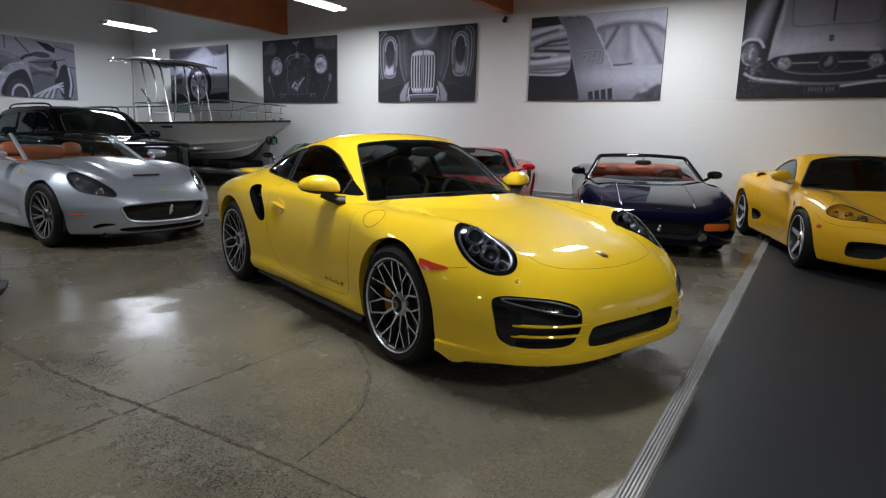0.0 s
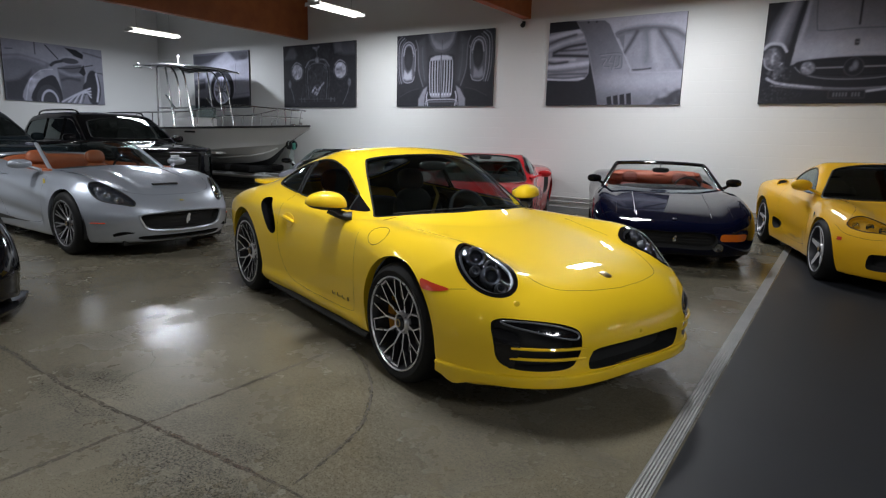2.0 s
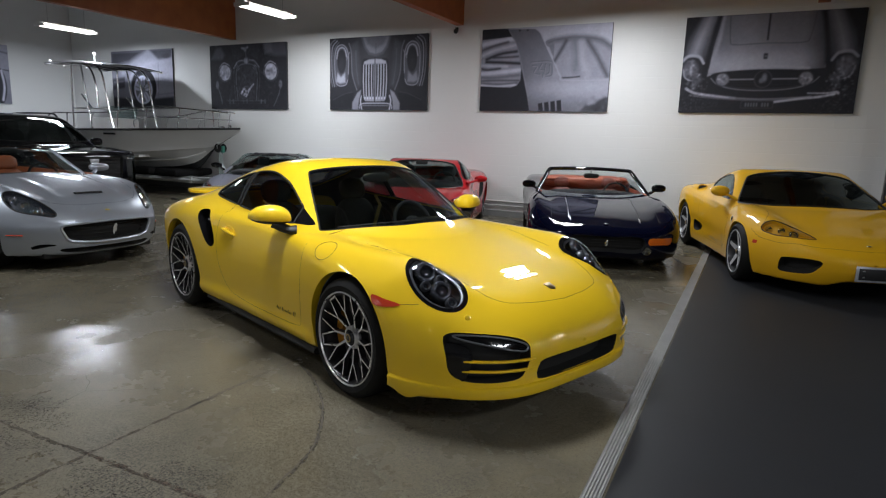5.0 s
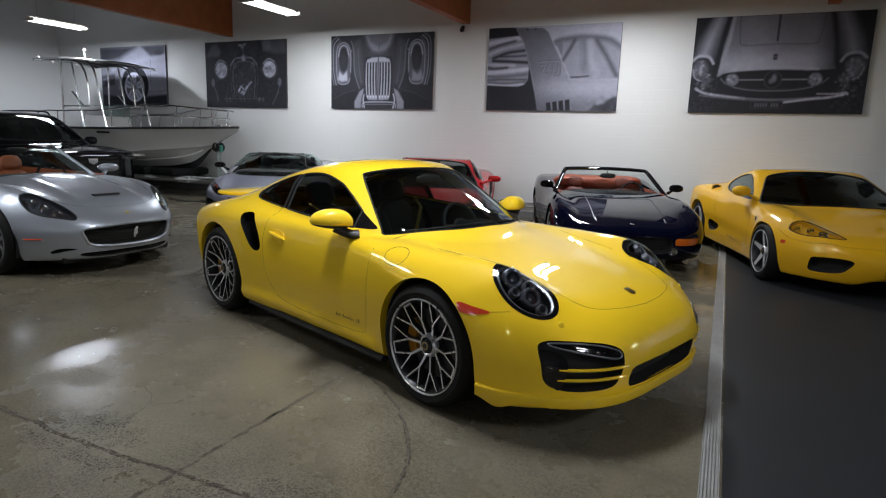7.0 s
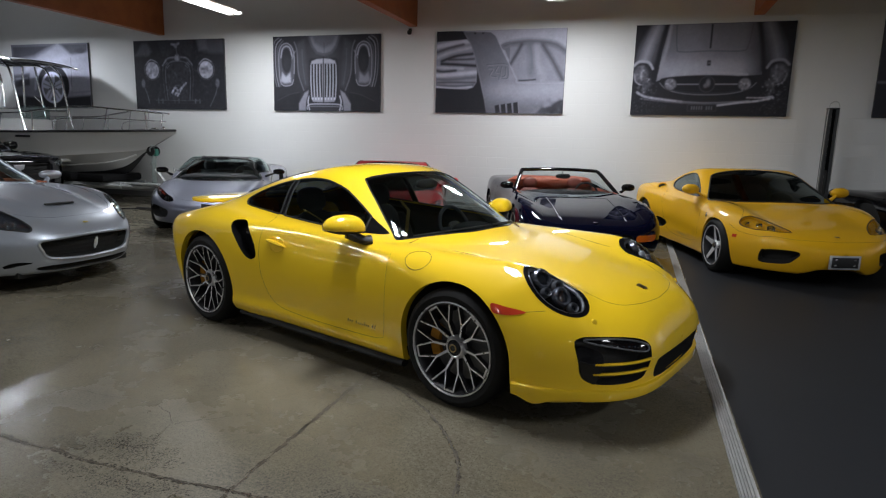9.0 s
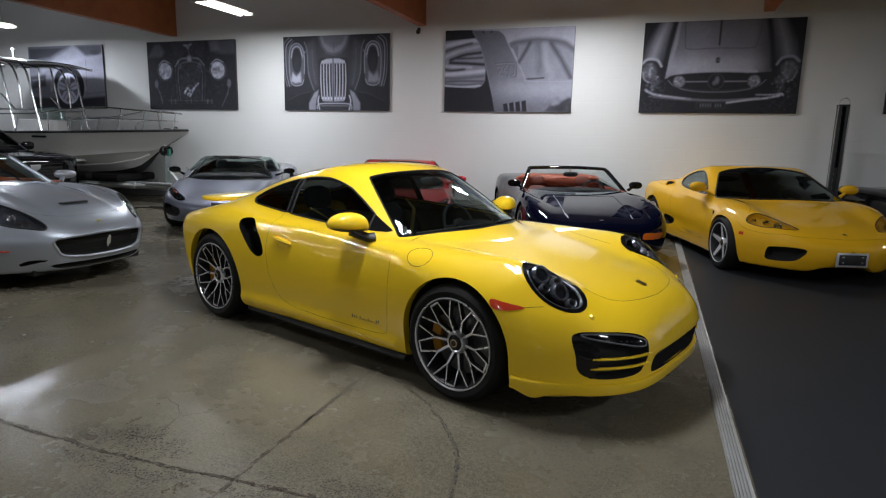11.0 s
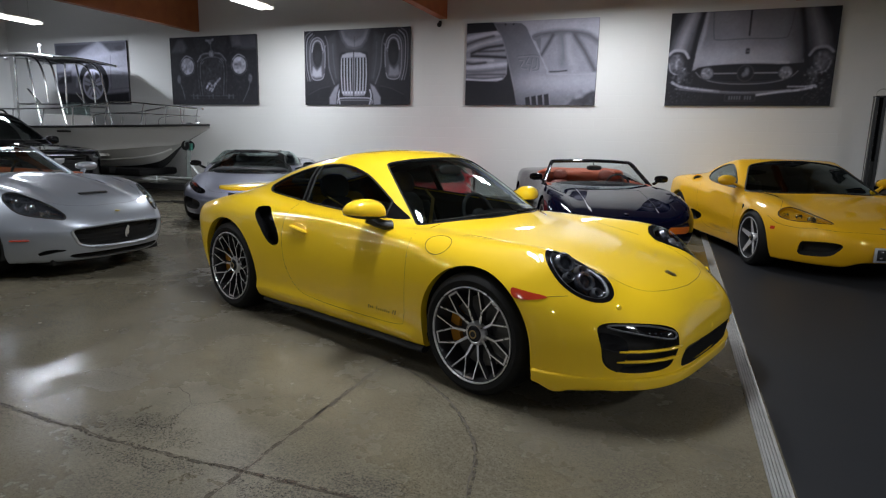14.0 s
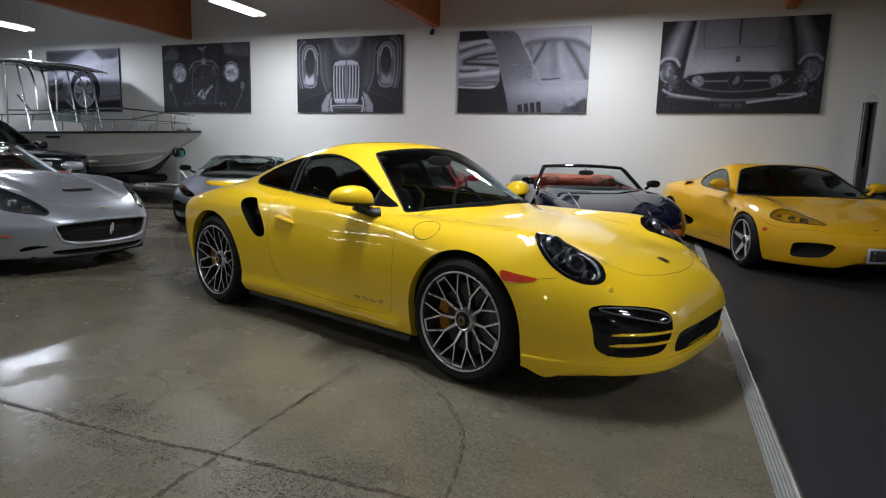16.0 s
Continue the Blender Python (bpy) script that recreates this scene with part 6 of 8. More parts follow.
        hp = side_y(f, [(-0.435 + 0.195 * t, 0.757 - 0.030 * t) for t in np.linspace(0, 1, 10)], s, 0.014)
        part("door_handle", tube(hp, [0.004, 0.013, 0.016, 0.016, 0.016, 0.016, 0.016, 0.015, 0.012, 0.004], 8), YELLOW, car)
        dish = side_y(f, outline([(-0.40, 0.775), (-0.33, 0.780), (-0.275, 0.755), (-0.285, 0.700), (-0.34, 0.685), (-0.395, 0.70)], 5), s, 0.0)
        part("handle_dish", tube(dish, 0.0035, 6, True), YELLOW, car)
        wn = Vector((0.75, 0.45 * s, 0.4)).normalized()
        part("washer_cap", lathe([(0.0, 0.006), (0.013, 0.005), (0.017, -0.004)], 16, "z"), YELLOW, car, m=Matrix.Translation((1.951, s * 0.652, 0.601)) @ Vector((0, 0, 1)).rotation_difference(wn).to_matrix().to_4x4())
        # mirror
        mp = (0.385, s * 0.908, 0.930)
        shell_v, under_v = [], []
        raw, shell_f = blob(0, 0, 0, 1, 1, 1, 2.25, 32, 18)
        for bank, ax, ay, az, low in ((shell_v, 0.096, 0.130, 0.088, 0.24), (under_v, 0.086, 0.118, 0.060, 0.60)):
            for x, y, z in raw:
                t = s * y                                   # -1 at the door, 1 at the tip
                z = z * az * (1 - 0.16 * t) if z > 0 else z * az * low
                bank.append((mp[0] + x * ax * (1 - 0.16 * t) - 0.022 * t, mp[1] + y * ay, mp[2] + z + 0.010 * t))
        mirror = part("mirror", (shell_v, shell_f), YELLOW, car, "yellow door mirror on a black foot")
        part("mirror_base", (under_v, shell_f), TRIM, mirror, "black underside of the mirror")
        part("mirror_glass", blob(mp[0] - 0.083, mp[1], mp[2] + 0.014, 0.012, 0.10, 0.044, 2.8), CHROME, mirror)
        part("mirror_foot", tube([(0.48, s * 0.765, 0.855), (0.46, s * 0.80, 0.855), (0.43, s * 0.845, 0.874), (0.40, s * 0.885, 0.905)], [0.055, 0.048, 0.048, 0.06], 12, flat=0.62), TRIM, mirror)
        # sill blade
        sill = [(x, s * (0.815 + 0.02 * math.cos(x)), 0.150) for x in np.linspace(-0.82, 0.84, 20)]
        part("sill", tube(sill, 0.034, 10, flat=0.7), DARK, car, "black side sill")
    # door script: plain slanted bars
    for k, ht in enumerate((0.024, 0.018, 0.020, 0.0, 0.026, 0.014, 0.014, 0.012, 0.026, 0.014, 0.014, 0.0, 0.030, 0.030)):
        x = 0.372 + k * 0.0185
        if ht:
            bar = side_y(f, [(x + 0.3 * ht * t, 0.322 + ht * t) for t in np.linspace(0, 1, 4)], -1, 0.0008)
            part("script_bar", tube(bar, [0.0014, 0.0026, 0.0026, 0.0014], 5), TRIM, car)
    part("grille", sk.recess("grille", 0.10), DARK, car, "black lower air intake")
    # chin spoiler
    lipline = [(2.120 - 0.52 * (abs(y) / 0.9) ** 4.0, y * 0.93, 0.19) for y in np.linspace(-0.86, 0.86, 61)]
    # ledge round the foot of the nose
    side_run = side_y(f, [(x, 0.33) for x in np.linspace(1.605, 1.80, 8)], -1)
    nose_run = front_x(f, [(y, 0.33) for y in np.linspace(-0.78, 0.0, 40)])
    run = np.concatenate([side_run, nose_run[nose_run[:, 0] > 1.84]])[:, :2]
    run = np.concatenate([run, (run * np.array((1, -1)))[::-1][1:]])
    run = np.stack([np.interp(np.linspace(0, 1, 121), np.linspace(0, 1, len(run)), np.convolve(np.pad(run[:, i], 2, mode="edge"), np.ones(5) / 5, "valid")) for i in (0, 1)], 1)
    tg = np.gradient(run, axis=0)
    tg /= np.linalg.norm(tg, axis=1)[:, None]
    out = np.stack([-tg[:, 1], tg[:, 0]], 1)
    out *= np.sign((out * (run - np.array((1.2, 0)))).sum(1))[:, None]
    lip_v = []
    for (px, py), (ox, oy) in zip(run, out):
        low = 0.204 - 0.034 * math.exp(-((px - 1.74) / 0.07) ** 2)
        for o, z in ((-0.02, 0.268), (-0.004, 0.266), (0.009, 0.262), (0.012, 0.256), (0.007, 0.240), (0.009, low + 0.008), (0.003, low), (-0.12, low)):
            lip_v.append((px + ox * o, py + oy * o, z))
    part("front_lip", (lip_v, [(i * 8 + j, i * 8 + j + 1, i * 8 + j + 9, i * 8 + j + 8) for i in range(120) for j in range(7)]), YELLOW, car, smooth=50)
    part("chin", tube(lipline, 0.02, 6), DARK, car)
    # bonnet badge
    b = top_z(f, [(1.955, 0.0)], 0.001)[0]
    gn = grad(f, np.array([b]))[0]
    part("bonnet_badge", move(prism([(0.032, 0.0), (0.02, 0.026), (-0.03, 0.028), (-0.034, 0), (-0.03, -0.028), (0.02, -0.026)], 0.004, 0.001, "xy"), Matrix.Translation(b) @ Vector((0, 0, 1)).rotation_difference(Vector(gn)).to_matrix().to_4x4()), GOLD, car, "small shield badge")
    # tail wing
    part("rear_wing", prism(outline([(-1.80, 0.50), (-1.75, 0.30), (-1.74, 0.0), (-1.75, -0.30), (-1.80, -0.50), (-1.90, -0.565), (-2.0, -0.53), (-2.06, -0.3), (-2.07, 0), (-2.06, 0.3), (-2.0, 0.53), (-1.90, 0.565)], 5), 0.034, 0.012, "xy"), YELLOW, car, "yellow rear wing", m=pose(0, 0, 0.808, 0, 3, 0))
    for s in (-1, 1):
        part("wing_foot", box(-2.05, -1.9, s * 0.4 - 0.03, s * 0.4 + 0.03, 0.72, 0.85, 0.01), TRIM, car)
    # cabin
    part("cabin_floor", box(-1.5, 1.0, -0.72, 0.72, 0.2, 0.30), LEATHER, car)
    part("dashboard", join(blob(0.62, 0, 0.72, 0.28, 0.70, 0.10, 2.6), blob(0.48, 0.36, 0.82, 0.12, 0.20, 0.05, 2.4), box(0.2, 0.8, -0.14, 0.14, 0.35, 0.70, 0.04)), DASH, car)
    for y in (-0.37, 0.37):
        seat(car, -0.12, y, 0.25, LEATHER, 0.98)
        part("seat_belt", tube([(-0.44, y + 0.17 * np.sign(y), 0.95), (-0.30, y + 0.12 * np.sign(y), 0.88), (-0.2, y - 0.02, 0.7), (-0.1, y - 0.18 * np.sign(y), 0.52)], 0.015, 6, flat=0.2), BELT_Y, car, "yellow seat belt")
    part("rear_bench", blob(-0.85, 0, 0.62, 0.25, 0.6, 0.22, 3), LEATHER, car)
    part("rear_view_mirror", blob(0.30, 0, 1.17, 0.02, 0.12, 0.035, 3), TRIM, car)
    steering(car, 0.30, 0.37, 0.80)
    for ya, yb in ((-0.58, -0.02), (0.0, 0.54)):
        part("wiper", tube(top_z(f, [(0.885 - 0.62 * y * y, y) for y in np.linspace(ya, yb, 10)], 0.004), 0.005, 6), TRIM, car)
    liners(car, HOLES, (0.50, 0.82))
    part("underbody", box(-2.0, 1.95, -0.60, 0.60, 0.14, 0.24, 0.02), DARK, car)
    wheels(car, 2.45, (0.345, 0.268, 0.255, 0.89), (0.350, 0.270, 0.31, 0.905), "mesh", ALU, ALUDARK, CALIPER_Y)
    return car


hero()


# ---- the other cars ----
def screen(c, xb, xh, yb, yh, n=18, k=30):
    """A windscreen pane: from its foot xb up to its head xh, with half widths yb and yh."""
    vs = []
    for i in range(n + 1):
        t = i / n
        xe = xb + (xh - xb) * t
        for j in range(k + 1):
            y = (yb + (yh - yb) * t) * (2 * j / k - 1)
            vs.append((xe - c["gbow"] * y * y, y, float(c["zC"](xe)) - c["gcrown"] * y * y))
    fs = [(i * (k + 1) + j, i * (k + 1) + j + 1, (i + 1) * (k + 1) + j + 1, (i + 1) * (k + 1) + j) for i in range(n) for j in range(k)]
    left = [vs[i * (k + 1)] for i in range(n + 1)]
    right = [vs[i * (k + 1) + k] for i in range(n + 1)]
    return (vs, fs), left + vs[n * (k + 1) + 1:(n + 1) * (k + 1) - 1] + right[::-1], vs[:k + 1]


def door_mirror(car, x, y, z, material, sx=0.06, sy=0.11, sz=0.06, foot=None, e=2.5):
    s = np.sign(y)
    m = part("mirror", blob(x, y, z, sx, sy, sz, e), material, car)
    part("mirror_glass", blob(x - sx * 0.85, y, z, 0.014, sy * 0.84, sz * 0.76, 2.8), CHROME, m)
    fx, fy, fz = foot
    part("mirror_foot", tube([(fx, s * fy, fz), ((fx + x) / 2, (s * fy + y) / 2, (fz + z) / 2 + 0.0), (x, y - s * sy * 0.4, z - sz * 0.4)], [0.03, 0.022, 0.03], 8, flat=0.7), material, m)


def lamp_unit(car, sk, label, w, s, bulbs, depth=0.06, bowl=GLOSSBLACK, lens=LENS, name="headlamp", text="", ring=CHROME):
    b = part(name, sk.recess(label, depth, w), bowl, car, text)
    skin_part(sk, label, "lens", lens, b, w, -0.001)
    for c, r in bulbs:
        q, nrm = surface_along(sk.f, (c[0], s * c[1], c[2]), (0.75, 0.25 * s, 0.6))
        aim = Vector(nrm) * 0.5 + Vector((0.75, 0.2 * s, 0.2))
        c = Vector(q - nrm * min(0.03, depth * 0.6))
        mm = look(c, tuple(c - aim))
        part("reflector", lathe([(r, 0.012), (r * 0.9, 0.0), (r * 0.6, -0.02), (0.0, -0.03)], 24, "z"), ring, b, m=mm)
        part("bulb", lathe([(0, 0.01), (r * 0.4, 0.006), (r * 0.5, -0.01)], 16, "z"), LENS, b, m=mm)


def plain_grid(c_min, c_max, n):
    return [c_min + (c_max - c_min) * i / (n - 1) for i in range(n)]


# -- silver convertible --
CALI = dict(
    W=curve((-2.3, 0.78), (-1.9, 0.90), (-1.35, 0.945), (-0.7, 0.915), (0, 0.89), (0.7, 0.90), (1.3, 0.925), (1.7, 0.91), (2.0, 0.86), (2.3, 0.80)),
    zm=curve((-2.3, 0.6), (0, 0.5), (2.2, 0.45)), up=0.09, dn=0.06,
    zd=curve((-2.4, 0.80), (-2.0, 0.98), (-1.4, 1.02), (-0.8, 1.0), (0, 0.95), (0.6, 0.93), (0.9, 0.915), (1.3, 0.865), (1.7, 0.785), (2.0, 0.69), (2.2, 0.58), (2.4, 0.4)),
    cb=curve((-2.2, 0.0), (-1.3, 0.0), (0.3, 0.0), (1.0, 0.035), (1.4, 0.06), (1.8, 0.045), (2.1, 0.0)), cy=curve((-2, 0.7), (1.3, 0.73), (2.0, 0.62)), cs=0.12, crown=0.10,
    zb=curve((-2.3, 0.26), (-1.3, 0.17), (1.5, 0.16), (2.3, 0.17)),
    xn=curve((0.1, 2.12), (0.2, 2.20), (0.35, 2.26), (0.48, 2.27), (0.58, 2.22), (0.7, 2.12), (0.9, 1.9)), bow=0.62, bp=2.7,
    xt=curve((0.2, -2.1), (0.5, -2.25), (0.9, -2.25), (1.1, -2.1)), tbow=0.35, tp=3, k=0.13, kn=0.09, kt=0.1,
    bulge=((1.05, 0.0, 0.55, 0.30, 0.022), (1.35, 0.34, 0.50, 0.055, 0.014), (1.75, 0.80, 0.35, 0.05, 0.016)), crease=((-0.9, 0.80, 0.9, 0.62, 0.012, 0.06), (-0.6, 0.42, 0.7, 0.34, -0.018, 0.07)),
    zC=curve((-0.4, 1.26), (0.05, 1.245), (0.2, 1.21), (0.45, 1.10), (0.7, 0.99), (0.95, 0.875), (1.2, 0.75), (1.8, 0.2)),
    gb=curve((-0.5, 0.74), (0.9, 0.76)), tum=0.5, belt=0.92, gcrown=0.10, gbow=0.55, gmid=-0.2, kg=0.1, ku=curve((-1, 0.03), (1, 0.03)))


def silver_convertible():
    car = empty("convertible", pose(-8.22, 4.127, 0, 0, 0, -1.5), "silver metallic open convertible with tan leather cabin", "car")
    holes = ((1.335, 0.345, 0.375), (-1.335, 0.35, 0.38))
    f = solid(CALI, False)
    sk = Skin(f, -1.6, 1.55, 0.55, 0.45, nm=120, nc=40, nt=160)
    arches(sk, holes)
    cabin = outline([(0.80, 0.0), (0.72, 0.45), (0.50, 0.66), (0.0, 0.71), (-0.7, 0.70), (-1.08, 0.62), (-1.18, 0.0), (-1.08, -0.62), (-0.7, -0.70), (0.0, -0.71), (0.50, -0.66), (0.72, -0.45)], 6)
    sk.cut(lambda p: np.minimum(inside(cabin, p[:, 0], p[:, 1]), p[:, 2] - 0.75), "cabin")
    gr = outline([(-0.485, 0.472), (-0.38, 0.498), (0, 0.512), (0.38, 0.498), (0.485, 0.472), (0.47, 0.395), (0.385, 0.310), (0, 0.288), (-0.385, 0.310), (-0.47, 0.395)], 6)
    front_region(sk, gr, "grille", 1.8, both=False)
    low = outline([(-0.46, 0.240), (0, 0.245), (0.46, 0.240), (0.41, 0.195), (0, 0.19), (-0.41, 0.195)], 5)
    front_region(sk, low, "low_grille", 1.7, both=False)
    fog = outline([(0.51, 0.282), (0.58, 0.294), (0.645, 0.288), (0.70, 0.245), (0.665, 0.240), (0.585, 0.265)], 6)
    front_region(sk, fog, "fog", 1.3)
    hl = outline([(2.085, 0.490), (2.07, 0.535), (1.95, 0.650), (1.82, 0.737), (1.70, 0.768), (1.615, 0.745), (1.645, 0.672), (1.74, 0.615), (1.87, 0.558), (2.03, 0.495)], 6)
    sk.cut(lambda p: np.minimum(inside(hl, p[:, 0], np.abs(p[:, 1])), p[:, 2] - 0.5), "lamp")
    skin_part(sk, "body", "body", SILVER, car, text="silver metallic painted body")
    part("grille", sk.recess("grille", 0.09), DARK, car, "black egg-crate grille")
    part("grille_rim", rim_tube(sk, "grille", 0.016, lift=-0.004), SILVER, car)
    for z in (0.33, 0.37, 0.41, 0.45, 0.485):
        wd = 0.36 if z < 0.35 else 0.44
        part("grille_bar", tube(front_x(f, [(y, z) for y in np.linspace(-wd, wd, 18)], -0.045), 0.003, 6), DARK, car)
    part("emblem", move(join(blob(0, 0, 0.0, 0.006, 0.020, 0.035, 2), blob(0, 0.012, 0.035, 0.006, 0.014, 0.02, 2), blob(0, -0.016, -0.03, 0.006, 0.01, 0.03, 2)), Matrix.Translation(front_x(f, [(0, 0.415)], 0.0)[0])), LAMPSILVER, car, "small chrome emblem")
    part("low_grille", sk.recess("low_grille", 0.08), DARK, car)
    part("bonnet_vent", join(*[tube(top_z(f, [(1.80 - 0.2 * y * y, y) for y in np.linspace(-0.13, 0.16, 10)], 0.007), 0.030, 8, flat=0.35)]), DARK, car)
    b = top_z(f, [(2.15, 0.0)], 0.002)[0]
    part("bonnet_badge", blob(b[0], b[1], b[2], 0.028, 0.022, 0.006, 2.4), mat("yellow enamel", (0.6, 0.45, 0.05), 0.3), car)
    for s in (-1, 1):
        w = lambda q, s=s: q[:, 1] * s > 0
        part("fog_intake", sk.recess("fog", 0.06, w), DARK, car)
        part("arch_lip", sk.walls("arch", (0, -0.05, 0), w), SILVER, car)
        lamp_unit(car, sk, "lamp", w, s, [((1.94, 0.60, 0.62), 0.046), ((1.82, 0.655, 0.67), 0.042), ((1.70, 0.71, 0.73), 0.034)], 0.05, bowl=LAMPBOWL, ring=CHROME, text="swept-back headlamp with clear lens")
        part("lamp_seal", rim_tube(sk, "lamp", 0.008, w, -0.002), TRIM, car)
        mk = side_y(f, [(1.78 + 0.13 * t, 0.387) for t in np.linspace(0, 1, 6)], s, 0.001)
        part("side_marker", tube(mk, 0.012, 8, flat=0.6), REDLENS, car)
        seam(car, side_y(f, spline([(0.80, 0.87), (0.78, 0.6), (0.74, 0.33), (0.3, 0.27), (-0.25, 0.29), (-0.42, 0.5), (-0.45, 0.88)], 8), s, -0.001))
        seam(car, top_z(f, spline([(2.05, 0), (2.02, s * 0.3), (1.85, s * 0.52), (1.4, s * 0.64), (0.95, s * 0.70)], 8), -0.001))
        door_mirror(car, 0.47, s * 0.965, 0.955, SILVER, 0.075, 0.125, 0.052, (0.60, 0.80, 0.885))
        hd = side_y(f, [(-0.40 + 0.16 * t, 0.80) for t in np.linspace(0, 1, 6)], s, 0.008)
        part("door_handle", tube(hd, 0.011, 8), SILVER, car)
        sv = side_y(f, spline([(-0.72, 0.225), (-0.62, 0.275), (-0.45, 0.285), (-0.1, 0.268), (0.35, 0.262), (-0.1, 0.248), (-0.45, 0.235)], 6, True), s, 0.002)
        part("side_vent", (sv, [tuple(range(len(sv)))]), TRIM, car)
        sh = side_y(f, [(0.80, 0.765)], s, 0.003)[0]
        part("wing_badge", blob(sh[0], sh[1], sh[2], 0.028, 0.006, 0.04, 2.2), mat("yellow shield enamel", (0.6, 0.45, 0.05), 0.3), car)
    pane, frame_line, foot = screen(CALI, 0.93, 0.20, 0.70, 0.60)
    part("windscreen", pane, GLASS, car)
    part("windscreen_header", tube(frame_line[17:-17], 0.022, 8, flat=0.8), GLOSSBLACK, car)
    part("windscreen_pillar", tube(frame_line[:19], 0.024, 8, flat=0.8), SILVER, car, "silver windscreen pillar")
    part("windscreen_pillar", tube(frame_line[-19:], 0.024, 8, flat=0.8), SILVER, car, "silver windscreen pillar")
    part("cowl", tube(foot, 0.02, 6), TRIM, car)
    part("cabin_tub", join(box(-1.2, 0.85, -0.74, 0.74, 0.25, 0.32), box(-1.22, -1.16, -0.70, 0.70, 0.3, 0.95), box(-1.18, 0.7, -0.745, -0.715, 0.3, 0.90, 0.01), box(-1.18, 0.7, 0.715, 0.745, 0.3, 0.90, 0.01)), TAN, car)
    part("dashboard", join(blob(0.58, 0, 0.82, 0.26, 0.68, 0.10, 2.8), box(0.1, 0.6, -0.13, 0.13, 0.32, 0.66, 0.04)), LEATHER, car)
    part("dash_lower", blob(0.50, 0, 0.70, 0.22, 0.66, 0.10, 2.8), TAN, car)
    for y in (-0.37, 0.37):
        seat(car, -0.18, y, 0.205, TAN, 1.0)
    part("rear_bench", join(blob(-0.95, 0, 0.60, 0.22, 0.62, 0.2, 3), blob(-1.10, 0, 0.86, 0.10, 0.66, 0.15, 3)), TAN, car)
    part("tonneau", blob(-1.36, 0, 0.985, 0.20, 0.64, 0.04, 3), SILVER, car)
    part("rear_view_mirror", blob(0.24, 0, 1.17, 0.02, 0.11, 0.035, 3), TRIM, car)
    steering(car, 0.28, 0.37, 0.84)
    liners(car, holes, (0.50, 0.87))
    part("underbody", box(-2.0, 2.0, -0.6, 0.6, 0.13, 0.22, 0.02), DARK, car)
    wheels(car, 2.67, (0.345, 0.252, 0.245, 0.905), (0.35, 0.252, 0.28, 0.925), "star", GREYWHEEL, ALUDARK)


silver_convertible()


# -- mid-engined yellow coupe --
MID = dict(
    W=curve((-2.2, 0.85), (-1.8, 0.97), (-1.3, 1.01), (-0.8, 0.965), (-0.3, 0.925), (0.3, 0.915), (0.9, 0.95), (1.3, 1.0), (1.7, 0.96), (2.0, 0.91), (2.3, 0.85)),
    zm=curve((-2.2, 0.6), (0, 0.48), (2.2, 0.42)), up=0.06, dn=0.05,
    zd=curve((-2.3, 0.78), (-2.0, 0.87), (-1.5, 0.93), (-1.0, 0.92), (-0.4, 0.87), (0.3, 0.845), (0.9, 0.835), (1.2, 0.795), (1.6, 0.695), (1.95, 0.615), (2.2, 0.52), (2.4, 0.40)),
    cb=curve((-2.2, 0.0), (-1.3, 0.02), (-0.4, 0.0), (0.6, 0.0), (1.0, 0.035), (1.35, 0.06), (1.7, 0.06), (2.0, 0.01)), cy=curve((-2, 0.72), (1.3, 0.75), (2.0, 0.66)), cs=0.16, crown=0.06,
    zb=curve((-2.3, 0.26), (-1.3, 0.16), (1.5, 0.15), (2.3, 0.16)),
    xn=curve((0.1, 2.10), (0.2, 2.18), (0.33, 2.25), (0.47, 2.26), (0.58, 2.20), (0.72, 2.02), (0.9, 1.8)), bow=0.66, bp=2.6,
    xt=curve((0.2, -2.0), (0.5, -2.12), (0.8, -2.12), (1.0, -2.0)), tbow=0.3, tp=3, k=0.12, kn=0.08, kt=0.1,
    belly=(1.7, 0.30, 0.07), crease=((-0.9, 0.42, 0.5, 0.34, -0.014, 0.09),),
    zC=curve((-2.8, 0.0), (-2.1, 0.70), (-1.7, 0.86), (-1.3, 0.97), (-0.9, 1.08), (-0.5, 1.175), (-0.15, 1.212), (0.1, 1.203), (0.3, 1.155), (0.6, 1.02), (0.9, 0.89), (1.15, 0.77), (1.5, 0.5), (2.0, 0.1)),
    gb=curve((-2.0, 0.5), (-1.4, 0.64), (-0.8, 0.78), (-0.2, 0.85), (0.5, 0.875), (1.0, 0.865)), tum=0.62, belt=0.84, gcrown=0.045, gbow=0.46, gmid=-0.15, grear=0.4, kg=0.075, ku=curve((-2, 0.12), (-1, 0.10), (-0.4, 0.04), (1, 0.03)))


def coupe_cuts(sk, dlo, wsh):
    side_region(sk, outline(dlo, 6), "dlo", ymin=0.4)
    full = list(wsh) + [(x, -y) for x, y in wsh[::-1] if y > 0]
    sk.cut(lambda p: np.minimum(inside(outline(full, 5), p[:, 0], p[:, 1]), p[:, 2] - 0.72), "windscreen")


